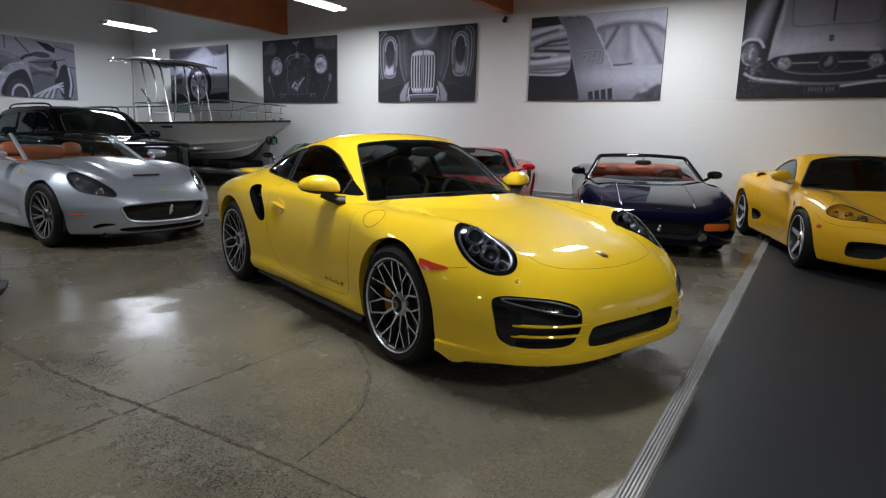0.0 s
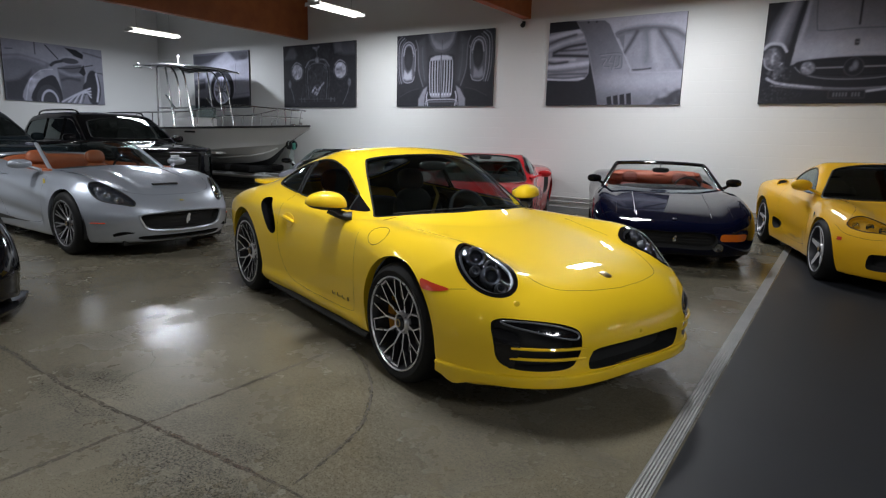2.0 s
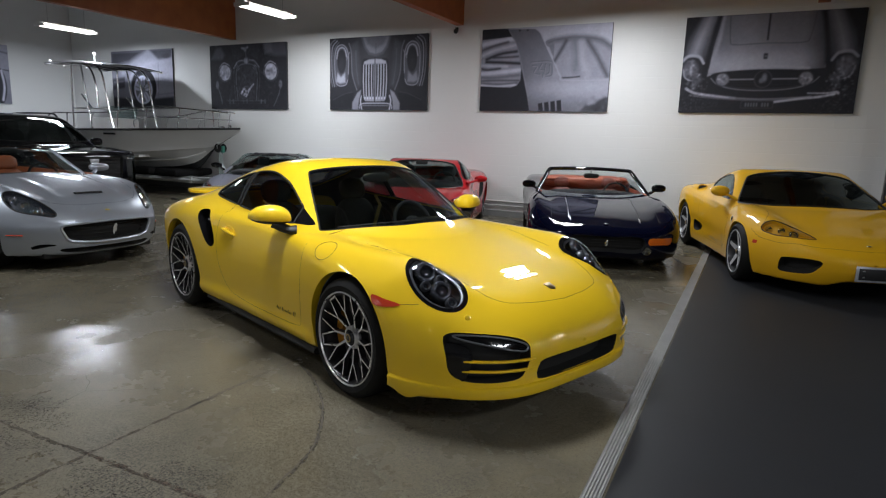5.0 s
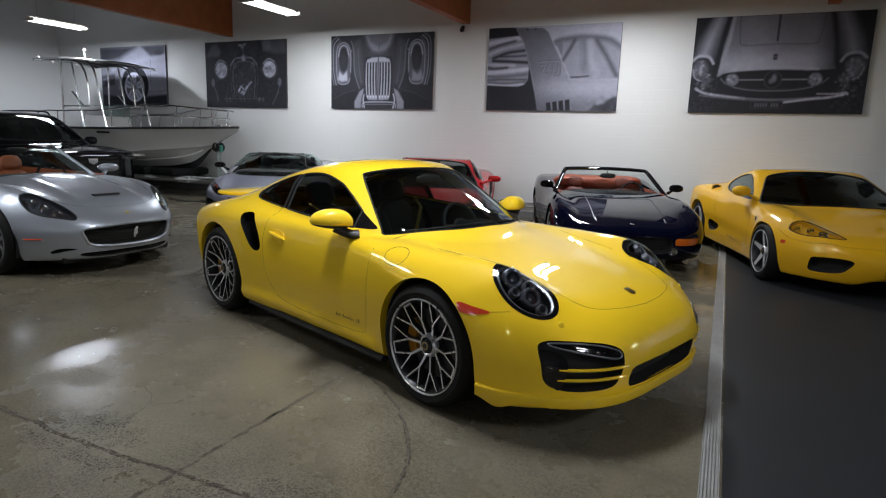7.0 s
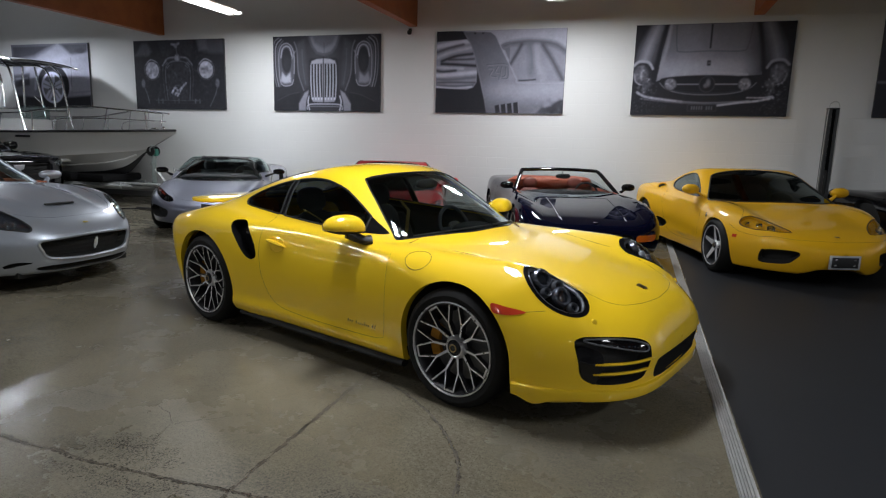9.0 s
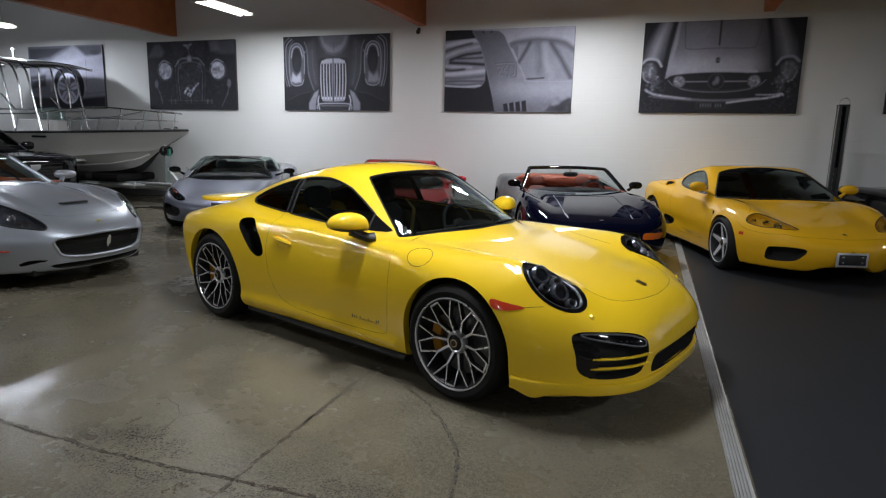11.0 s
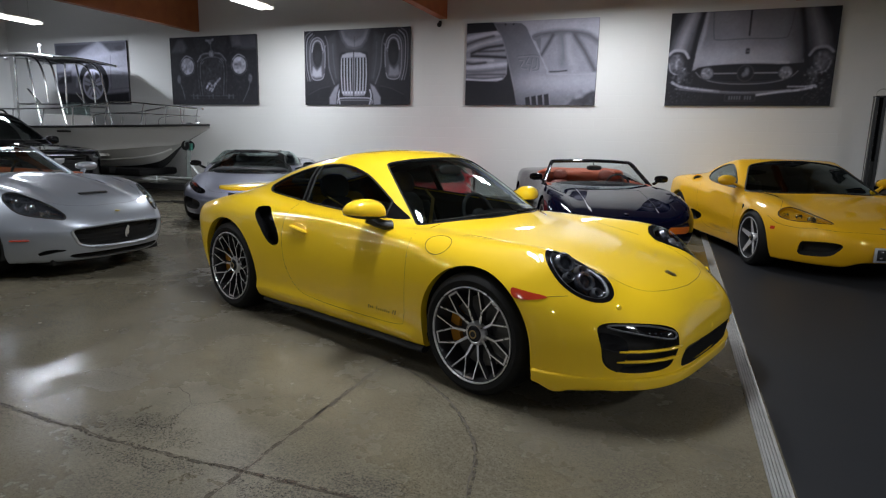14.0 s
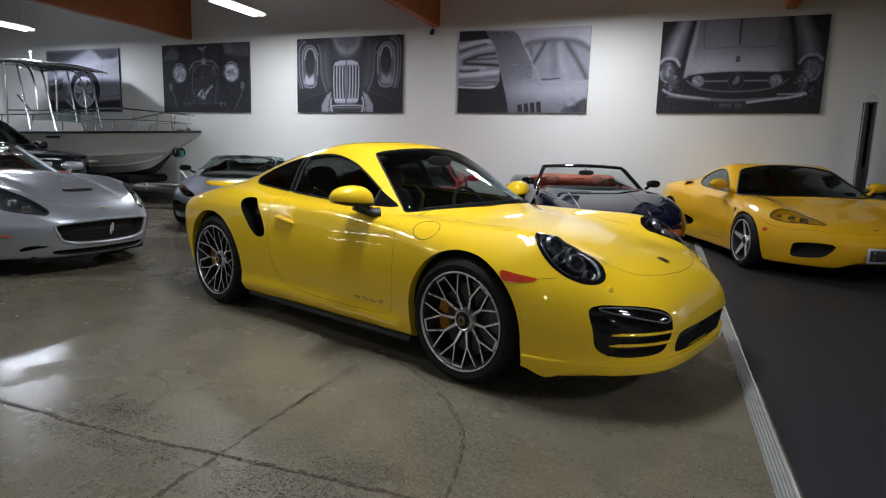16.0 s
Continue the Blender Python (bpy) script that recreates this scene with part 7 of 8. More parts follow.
def yellow_mid():
    car = empty("sports_car", pose(0.463, 9.0, 0, 0, 0, -71.8), "golden yellow mid-engined sports coupe with silver five-spoke wheels", "car")
    holes = ((1.25, 0.325, 0.336), (-1.25, 0.33, 0.346))
    f = solid(MID)
    sk = Skin(f, -1.5, 1.5, 0.5, 0.40, nm=120, nc=40, nt=160)
    arches(sk, holes)
    coupe_cuts(sk, [(0.50, 0.862), (0.29, 0.985), (0.05, 1.095), (-0.15, 1.125), (-0.45, 1.085), (-0.70, 1.0), (-0.72, 0.93), (-0.5, 0.885), (0.0, 0.862), (0.4, 0.853)],
               [(1.01, 0.0), (0.985, 0.27), (0.92, 0.50), (0.82, 0.69), (0.735, 0.785), (0.65, 0.80), (0.46, 0.715), (0.27, 0.625), (0.19, 0.56), (0.165, 0.34), (0.16, 0.0)])
    hl = outline([(1.985, 0.44), (1.975, 0.48), (1.945, 0.575), (1.826, 0.708), (1.68, 0.80), (1.59, 0.825), (1.57, 0.775), (1.64, 0.645), (1.77, 0.525), (1.89, 0.455), (1.96, 0.43)], 6)
    sk.cut(lambda p: np.minimum(inside(hl, p[:, 0], np.abs(p[:, 1])), p[:, 2] - 0.45), "lamp")
    mouth = outline([(0.425, 0.405), (0.54, 0.422), (0.685, 0.405), (0.712, 0.38), (0.715, 0.30), (0.685, 0.25), (0.515, 0.268), (0.455, 0.325)], 6)
    front_region(sk, mouth, "mouth", 1.5)
    lower = outline([(-0.78, 0.425), (-0.60, 0.43), (-0.42, 0.395), (-0.44, 0.35), (-0.55, 0.305), (-0.73, 0.30)], 6)
    side_region(sk, lower, "lower_scoop", ymin=0.5)
    skin_part(sk, "body", "body", YELLOW2, car, text="golden yellow painted body")
    inner = sk.piece("body", lambda q: (q[:, 2] > 0.55) & (q[:, 0] < 0.9) & (q[:, 0] > -1.2), 0.028)
    part("cabin_lining", (inner[0], inner[1]), LEATHER, car)
    skin_part(sk, "windscreen", "windscreen", GLASS_DARK, car, shift=0.004)
    part("windscreen_seal", rim_tube(sk, "windscreen", 0.012, lift=-0.003), TRIM, car)
    part("bulkhead", box(-0.62, -0.55, -0.6, 0.6, 0.3, 1.0), DARK, car)
    for s in (-1, 1):
        w = lambda q, s=s: q[:, 1] * s > 0
        skin_part(sk, "dlo", "door_window", GLASS_DARK, car, w, 0.005)
        part("window_seal", rim_tube(sk, "dlo", 0.009, w, -0.003), TRIM, car)
        part("arch_lip", sk.walls("arch", (0, -0.05, 0), w), YELLOW2, car)
        cowl = part("intake_cowl", blob(-1.22, s * 0.80, 0.825, 0.33, 0.13, 0.095, 2.4), YELLOW2, car)
        hole = [(0.066 * math.cos(a), 0.054 * math.sin(a)) for a in np.linspace(0, 2 * math.pi, 20, endpoint=False)]
        mo = pose(-0.925, s * 0.835, 0.872, 0, -14, s * 18)
        part("air_intake", prism(hole, 0.012, 0.0, "yz"), DARK, cowl, "black shoulder intake", m=mo)
        part("intake_rim", tube([(0.004, y, z) for y, z in hole], 0.010, 6, True), YELLOW2, cowl, m=mo)
        part("side_intake", sk.recess("lower_scoop", 0.08, w), DARK, car, "black side intake")
        part("nose_intake", sk.recess("mouth", 0.10, w), DARK, car, "black nose intake")
        lamp_unit(car, sk, "lamp", w, s, [((1.862, 0.60, 0.638), 0.044), ((1.76, 0.69, 0.655), 0.034), ((1.65, 0.78, 0.655), 0.030)], 0.045, bowl=YELLOW2, lens=LENS_Y, text="almond headlamp with round reflectors behind clear cover")
        part("lamp_seal", rim_tube(sk, "lamp", 0.005, w, -0.001), DARK, car)
        mk = [(1.60 + 0.05 * t, 0.483) for t in np.linspace(0, 1, 6)] + [(1.65 - 0.05 * t, 0.517) for t in np.linspace(0, 1, 6)]
        part("side_marker", patch(lambda q, lift, s=s: side_y(f, q, s, lift), mk, 0.004), REDLENS, car)
        seam(car, side_y(f, spline([(0.75, 0.80), (0.72, 0.5), (0.66, 0.30), (0.2, 0.25), (-0.35, 0.29), (-0.58, 0.6), (-0.62, 0.84)], 8), s, -0.001))
        seam(car, top_z(f, spline([(2.175, 0), (2.16, s * 0.2), (2.105, s * 0.437), (1.98, s * 0.61), (1.85, s * 0.73), (1.65, s * 0.85), (1.50, s * 0.895)], 8), -0.001))
        seam(car, top_z(f, spline([(1.58, s * 0.80), (1.40, s * 0.70), (1.15, s * 0.66)], 8), -0.001))
        door_mirror(car, 0.52, s * 0.985, 0.945, YELLOW2, 0.085, 0.11, 0.066, (0.62, 0.80, 0.85), 2.1)
        part("wing_shield", blob(*side_y(f, [(0.98, 0.66)], s, 0.002)[0], 0.022, 0.005, 0.032, 2.2), CHROME, car)
    b = top_z(f, [(2.08, 0.0)], 0.002)[0]
    part("bonnet_badge", blob(b[0], b[1], b[2], 0.03, 0.022, 0.006, 2.4), CHROME, car)
    pl = front_x(f, [(0.0, 0.33)], 0.01)[0]
    plate = part("plate_holder", box(pl[0] - 0.005, pl[0] + 0.008, -0.165, 0.165, 0.255, 0.405, 0.004), LAMPSILVER, car, "empty chrome number plate frame")
    part("plate_back", box(pl[0] + 0.007, pl[0] + 0.014, -0.14, 0.14, 0.275, 0.385, 0.003), TRIM, plate)
    for y in (-0.10, 0.10):
        for z in (0.30, 0.36):
            part("bolt", blob(pl[0] + 0.016, y, z, 0.004, 0.014, 0.014, 2), CHROME, plate)
    for y in (-0.36, 0.36):
        seat(car, -0.1, y, 0.28, LEATHER, 1.0)
    part("dashboard", blob(0.6, 0, 0.72, 0.28, 0.66, 0.10, 2.6), LEATHER, car)
    steering(car, 0.3, 0.36, 0.76)
    liners(car, holes, (0.50, 0.87))
    part("underbody", box(-1.9, 1.6, -0.6, 0.6, 0.13, 0.22, 0.02), DARK, car)
    wheels(car, 2.50, (0.325, 0.240, 0.225, 0.962), (0.33, 0.240, 0.28, 0.975), "five", SILVERWHEEL, ALUDARK)


yellow_mid()


# -- dark blue open two-seater --
SPIDER = dict(
    W=curve((-2.1, 0.80), (-1.7, 0.92), (-1.2, 0.95), (-0.7, 0.925), (0, 0.89), (0.7, 0.89), (1.2, 0.915), (1.7, 0.90), (2.2, 0.86)),
    zm=curve((-2.2, 0.6), (0, 0.48), (2.2, 0.42)), up=0.08, dn=0.05,
    zd=curve((-2.3, 0.80), (-1.9, 0.90), (-1.2, 0.92), (-0.4, 0.86), (0.3, 0.82), (0.7, 0.80), (1.2, 0.74), (1.7, 0.645), (2.0, 0.56), (2.15, 0.50), (2.3, 0.42)),
    cb=curve((-2.2, 0.0), (-0.4, 0.0), (0.6, 0.0), (1.1, 0.045), (1.5, 0.06), (2.0, 0.02)), cy=curve((-2, 0.75), (1.2, 0.78), (2.0, 0.76)), cs=0.16, crown=0.03,
    zb=curve((-2.3, 0.26), (-1.3, 0.16), (1.5, 0.15), (2.3, 0.16)),
    xn=curve((0.1, 2.02), (0.2, 2.12), (0.35, 2.18), (0.48, 2.18), (0.56, 2.12), (0.66, 2.0), (0.9, 1.6)), bow=0.37, bp=4.4,
    xt=curve((0.2, -1.9), (0.5, -2.0), (0.8, -2.0), (1.0, -1.9)), tbow=0.25, tp=3, k=0.10, kn=0.07, kt=0.1,
    zC=curve((-0.4, 1.14), (0.0, 1.125), (0.12, 1.10), (0.4, 0.965), (0.7, 0.81), (1.0, 0.64), (1.6, 0.1)),
    gb=curve((-0.5, 0.72), (0.9, 0.74)), tum=0.5, belt=0.84, gcrown=0.07, gbow=0.42, gmid=-0.2, kg=0.1, ku=curve((-1, 0.03), (1, 0.03)))


def blue_spider():
    car = empty("convertible", pose(-2.13, 8.98, 0, 0, 0, -69.5), "dark blue open two-seater with orange leather cabin", "car")
    holes = ((1.225, 0.325, 0.36), (-1.225, 0.33, 0.37))
    f = solid(SPIDER, False)
    sk = Skin(f, -1.4, 1.45, 0.5, 0.42, nm=110, nc=36, nt=150)
    arches(sk, holes)
    cabin = outline([(0.68, 0.0), (0.62, 0.42), (0.45, 0.66), (0.0, 0.70), (-0.5, 0.69), (-0.72, 0.62), (-0.78, 0.0), (-0.72, -0.62), (-0.5, -0.69), (0.0, -0.70), (0.45, -0.66), (0.62, -0.42)], 6)
    sk.cut(lambda p: np.minimum(inside(cabin, p[:, 0], p[:, 1]), p[:, 2] - 0.7), "cabin")
    gr = outline([(-0.40, 0.425), (0, 0.43), (0.40, 0.425), (0.40, 0.25), (0, 0.245), (-0.40, 0.25)], 5)
    front_region(sk, gr, "grille", 1.7, both=False)
    ind = outline([(0.485, 0.424), (0.62, 0.424), (0.752, 0.421), (0.752, 0.365), (0.72, 0.345), (0.60, 0.345), (0.475, 0.348), (0.47, 0.40)], 6)
    front_region(sk, ind, "indicator", 1.5)
    fg = outline([(0.465 + 0.055 * math.cos(a), 0.268 + 0.05 * math.sin(a)) for a in np.linspace(0, 2 * math.pi, 12, endpoint=False)], 4)
    front_region(sk, fg, "fog", 1.5)
    skin_part(sk, "body", "body", NAVY, car, text="dark blue painted body")
    part("grille", sk.recess("grille", 0.08), DARK, car, "black grille")
    for z in (0.30, 0.335, 0.37):
        part("grille_bar", tube(front_x(f, [(y, z) for y in np.linspace(-0.39, 0.39, 12)], -0.045), 0.003, 6), DARK, car)
    part("emblem", move(join(blob(0, 0, 0.0, 0.006, 0.018, 0.03, 2), blob(0, 0.010, 0.03, 0.006, 0.012, 0.018, 2)), Matrix.Translation(front_x(f, [(0, 0.345)], 0.0)[0])), CHROME, car, "small chrome emblem")
    b = top_z(f, [(2.02, 0.0)], 0.002)[0]
    part("bonnet_badge", blob(b[0], b[1], b[2], 0.032, 0.027, 0.007, 2.6), CHROME, car)
    for s in (-1, 1):
        w = lambda q, s=s: q[:, 1] * s > 0
        skin_part(sk, "indicator", "indicator", AMBER, car, w, -0.002, "amber indicator lens")
        fogb = part("fog_lamp", sk.recess("fog", 0.04, w), CHROME, car, "round fog lamp")
        skin_part(sk, "fog", "lens", LENS, fogb, w)
        part("arch_lip", sk.walls("arch", (0, -0.05, 0), w), NAVY, car)
        part("lamp_flap_edge", tube(top_z(f, [(1.96 - 0.11 * t, s * 0.40) for t in np.linspace(0, 1, 6)], 0.001), 0.005, 6), ALU, car)
        seam(car, top_z(f, [(1.93 - 0.36 * t, s * 0.62) for t in np.linspace(0, 1, 8)], -0.001), 0.003)
        seam(car, top_z(f, [(1.93, s * (0.60 + 0.22 * t)) for t in np.linspace(0, 1, 8)], -0.001), 0.003)
        seam(car, top_z(f, spline([(1.05, s * 0.0), (1.05, s * 0.2), (1.03, s * 0.41), (1.3, s * 0.415), (1.93, s * 0.415)], 8), -0.001), 0.004)
        seam(car, side_y(f, spline([(0.68, 0.78), (0.65, 0.5), (0.6, 0.30), (0.1, 0.25), (-0.4, 0.29), (-0.55, 0.5), (-0.57, 0.8)], 8), s, -0.001))
        door_mirror(car, 0.53, s * 0.885, 0.885, BLACK, 0.055, 0.095, 0.052, (0.60, 0.76, 0.82))
    pane, frame_line, foot = screen(SPIDER, 0.72, 0.10, 0.775, 0.575)
    part("windscreen", pane, glass("clear screen glass", (0.85, 0.88, 0.87)), car)
    part("windscreen_frame", tube(frame_line, 0.031, 8, flat=0.8), GLOSSBLACK, car, "black windscreen frame")
    part("cowl", tube(foot, 0.02, 6), TRIM, car)
    part("cabin_tub", join(box(-0.80, 0.72, -0.72, 0.72, 0.2, 0.26), box(-0.82, -0.76, -0.72, 0.72, 0.25, 0.85), box(-0.8, 0.6, -0.725, -0.70, 0.25, 0.80, 0.01), box(-0.8, 0.6, 0.70, 0.725, 0.25, 0.80, 0.01)), REDLEATHER, car)
    part("dashboard", blob(0.48, 0, 0.75, 0.24, 0.66, 0.08, 2.8), LEATHER, car)
    for y in (-0.36, 0.36):
        seat(car, -0.14, y, 0.17, DARKRED, 0.88)
    part("folded_roof", join(blob(-0.70, 0, 0.86, 0.18, 0.70, 0.10, 2.6), blob(-0.76, 0.34, 0.915, 0.14, 0.34, 0.05, 2.2), blob(-0.78, -0.32, 0.905, 0.14, 0.30, 0.055, 2.2), blob(-0.64, 0.05, 0.90, 0.12, 0.22, 0.045, 2.2), blob(-0.62, -0.5, 0.90, 0.10, 0.16, 0.04, 2.0), blob(-0.62, 0.52, 0.905, 0.10, 0.14, 0.045, 2.0)), REDLEATHER, car, "folded roof under an orange leather cover")
    part("rear_view_mirror", join(blob(0.22, 0, 1.01, 0.02, 0.11, 0.036, 3), tube([(0.20, 0, 1.03), (0.14, 0, 1.10)], 0.008, 6)), TRIM, car)
    # bright bar on one side only, modelling the highlight along the bonnet edge
    part("bonnet_edge_highlight", tube(top_z(f, [(1.05 + 0.86 * t, -0.41 - 0.005 * t) for t in np.linspace(0, 1, 14)], 0.001), 0.004, 6), ALU, car)
    steering(car, 0.24, 0.36, 0.76, 0.17)
    liners(car, holes, (0.50, 0.87))
    part("underbody", box(-1.8, 1.9, -0.6, 0.6, 0.12, 0.22, 0.02), DARK, car)
    wheels(car, 2.45, (0.325, 0.24, 0.225, 0.88), (0.33, 0.24, 0.265, 0.92), "five", SILVERWHEEL, ALUDARK)


blue_spider()


# -- red and grey violet mid-engined cars against the wall --
def wall_coupe(m, colour, label, roof, black_nose=False, wheel=ALUDARK, drop=0.11):
    car = empty("sports_car", m, label, "car")
    c = dict(MID)
    c["zC"] = lambda x: MID["zC"](x) - drop
    c["zd"] = lambda x: MID["zd"](x) - 0.085 * np.clip((x + 0.6) / 0.8, 0, 1)
    c["W"] = lambda x: MID["W"](x) - 0.05 - 0.09 * np.clip((x - 0.4) / 0.7, 0, 1)
    c["cy"] = lambda x: MID["cy"](x) - 0.06
    c["gb"] = lambda x: MID["gb"](x) - 0.09
    holes = ((1.3, 0.315, 0.338), (-1.3, 0.335, 0.36))
    f = solid(c)
    sk = Skin(f, -1.5, 1.5, 0.5, 0.40, nm=100, nc=34, nt=140)
    arches(sk, holes)
    coupe_cuts(sk, [(0.50, 0.862), (0.29, 0.985), (0.05, 1.095), (-0.15, 1.125), (-0.45, 1.085), (-0.70, 1.0), (-0.72, 0.93), (-0.5, 0.885), (0.0, 0.862), (0.4, 0.853)],
               [(1.08, 0.0), (1.05, 0.25), (0.98, 0.46), (0.86, 0.63), (0.76, 0.70), (0.66, 0.705), (0.46, 0.63), (0.27, 0.55), (0.19, 0.48), (0.165, 0.28), (0.17, 0.0)])
    sk.cut(lambda p: np.minimum(np.minimum(0.16 - p[:, 0], p[:, 0] + 0.5), p[:, 2] - 1.06), "roof")
    hl = outline([(2.05, 0.42), (2.04, 0.52), (1.88, 0.65), (1.66, 0.745), (1.46, 0.79), (1.42, 0.775), (1.62, 0.675), (1.80, 0.57), (1.93, 0.45)], 6)
    sk.cut(lambda p: np.minimum(inside(hl, p[:, 0], np.abs(p[:, 1])), p[:, 2] - 0.42), "lamp")
    mouth = outline([(0.48, 0.36), (0.58, 0.40), (0.74, 0.43), (0.80, 0.37), (0.78, 0.27), (0.66, 0.24), (0.52, 0.26)], 6)
    front_region(sk, mouth, "mouth", 1.4)
    scp = outline([(-0.95, 0.80), (-0.75, 0.82), (-0.55, 0.70), (-0.45, 0.52), (-0.60, 0.48), (-0.85, 0.55)], 6)
    side_region(sk, scp, "scoop", ymin=0.5)
    sk.cut(lambda p: np.minimum(np.minimum(-0.54 - p[:, 0], p[:, 0] + 1.10), np.minimum(0.42 - np.abs(p[:, 1]), p[:, 2] - 0.88)), "rear_window")
    skin_part(sk, "body", "body", colour, car)
    skin_part(sk, "rear_window", "rear_window", GLASS, car, shift=0.004)
    skin_part(sk, "roof", "roof", roof, car)
    inner = sk.piece("body", lambda q: (q[:, 2] > 0.55) & (q[:, 0] < 0.9) & (q[:, 0] > -1.2), 0.028)
    part("cabin_lining", (inner[0], inner[1]), LEATHER, car)
    skin_part(sk, "windscreen", "windscreen", GLASS, car, shift=0.004)
    part("windscreen_seal", rim_tube(sk, "windscreen", 0.012, lift=-0.003), TRIM, car)
    for s in (-1, 1):
        w = lambda q, s=s: q[:, 1] * s > 0
        skin_part(sk, "dlo", "door_window", GLASS, car, w, 0.005)
        part("window_seal", rim_tube(sk, "dlo", 0.009, w, -0.003), TRIM, car)
        part("arch_lip", sk.walls("arch", (0, -0.05, 0), w), colour, car)
        part("side_intake", sk.recess("scoop", 0.08, w), DARK, car)
        part("nose_intake", sk.recess("mouth", 0.10, w), DARK, car, "black nose intake")
        lamp_unit(car, sk, "lamp", w, s, [((1.93, 0.55, 0.57), 0.032)], 0.05, text="slim headlamp with dark housing", ring=ALUDARK)
        part("lamp_strip", tube(top_z(f, spline([(1.46, s * 0.77), (1.66, s * 0.69), (1.84, s * 0.58)], 6), -0.006), 0.007, 6), REDLENS, car)
        door_mirror(car, 0.46, s * 0.97, 0.865, colour if not black_nose else GLOSSBLACK, 0.05, 0.10, 0.05, (0.66, 0.77, 0.80))
        seam(car, side_y(f, spline([(0.75, 0.80), (0.72, 0.5), (0.66, 0.30), (0.2, 0.25), (-0.35, 0.29), (-0.42, 0.6), (-0.5, 0.84)], 8), s, -0.001))
        seam(car, top_z(f, spline([(2.05, 0), (2.0, s * 0.3), (1.8, s * 0.47), (1.4, s * 0.55), (1.0, s * 0.62)], 8), -0.001))
    for y in (-0.36, 0.36):
        seat(car, -0.05, y, 0.20, SEATGREY, 0.92)
    part("dashboard", blob(0.6, 0, 0.74, 0.28, 0.66, 0.10, 2.6), LEATHER, car)
    part("bulkhead", box(-0.62, -0.55, -0.6, 0.6, 0.3, 0.82), DARK, car)
    part("rear_view_mirror", blob(0.32, 0, 1.08, 0.02, 0.10, 0.03, 3), TRIM, car)
    steering(car, 0.3, 0.36, 0.78)
    liners(car, holes, (0.50, 0.78))
    part("underbody", box(-1.9, 1.6, -0.6, 0.6, 0.13, 0.22, 0.02), DARK, car)
    wheels(car, 2.6, (0.315, 0.245, 0.235, 0.86), (0.335, 0.258, 0.29, 0.90), "star", wheel, ALUDARK)


wall_coupe(pose(-4.85, 8.85, 0, 0, 0, -70), RED, "bright red mid-engined sports car parked against the wall", RED, drop=0.075)
wall_coupe(pose(-8.12, 8.85, 0, 0, 0, -62), LILAC, "grey violet metallic mid-engined sports car with black roof", GLOSSBLACK, True)
wall_coupe(pose(3.15, 9.0, 0, 0, 0, -70), BLACK, "black low sports car behind the lift post", BLACK, True)


# -- black rear-engined car whose nose reaches into view --
def black_coupe():
    car = empty("sports_car", pose(-6.72, 1.15, 0, 0, 0, 0), "glossy black sports coupe with a wide front splitter", "car")
    c = dict(HERO)
    c["zd"] = lambda x: HERO["zd"](x) - 0.10 * np.clip((x - 0.3) / 0.8, 0, 1)
    c["xn"] = lambda z: HERO["xn"](z + 0.07)
    c["zb"] = lambda x: HERO["zb"](x) - 0.05
    f = solid(c)
    sk = Skin(f, -1.6, 1.5, 0.50, 0.36, nm=110, nc=40, nt=150)
    arches(sk, HOLES)
    lower = outline([(-0.53, 0.40), (0, 0.41), (0.53, 0.40), (0.50, 0.22), (0, 0.20), (-0.50, 0.22)], 6)
    front_region(sk, lower, "grille", 1.7, both=False)
    hc = np.array((1.775, 0.645, 0.575))
    sk.cut(lambda p: np.minimum(0.14 - np.linalg.norm((np.stack([p[:, 0], np.abs(p[:, 1]), p[:, 2]], 1) - hc) * (0.85, 1.15, 0.9), axis=1), p[:, 2] - 0.3), "lamp")
    sk.cut(lambda p: np.minimum(np.minimum(0.62 - np.abs(p[:, 1]), p[:, 2] - 0.92), p[:, 0] - 0.2), "windscreen")
    skin_part(sk, "body", "body", BLACK, car)
    skin_part(sk, "windscreen", "windscreen", GLASS_DARK, car, shift=0.004)
    part("grille", sk.recess("grille", 0.09), TRIM, car, "black mesh grille")
    for s in (-1, 1):
        w = lambda q, s=s: q[:, 1] * s > 0
        part("arch_lip", sk.walls("arch", (0, -0.05, 0), w), BLACK, car)
        lamp_unit(car, sk, "lamp", w, s, [((1.80, 0.66, 0.57), 0.045), ((1.72, 0.62, 0.62), 0.035)], 0.06, text="round dark headlamp", ring=ALUDARK)
        seam(car, top_z(f, spline([(2.0, 0.0), (1.975, s * 0.25), (1.90, s * 0.43), (1.70, s * 0.50), (1.35, s * 0.56), (1.0, s * 0.62)], 8), -0.001))
    yy = np.linspace(-0.93, 0.93, 61)
    outer = [(2.27 - 0.60 * (abs(y) / 0.9) ** 3.4, y * 1.03) for y in yy]
    inner = [(1.5, 0.85), (1.5, -0.85)]
    part("front_splitter", prism(outer + inner, 0.022, 0.006, "xy"), GLOSSBLACK, car, "black front splitter blade", m=pose(0, 0, 0.095))
    liners(car, HOLES, (0.50, 0.88))
    part("underbody", box(-2.0, 1.9, -0.6, 0.6, 0.11, 0.24, 0.02), DARK, car)
    wheels(car, 2.45, (0.345, 0.268, 0.255, 0.895), (0.350, 0.270, 0.31, 0.92), "star", ALUDARK, ALUDARK)


black_coupe()


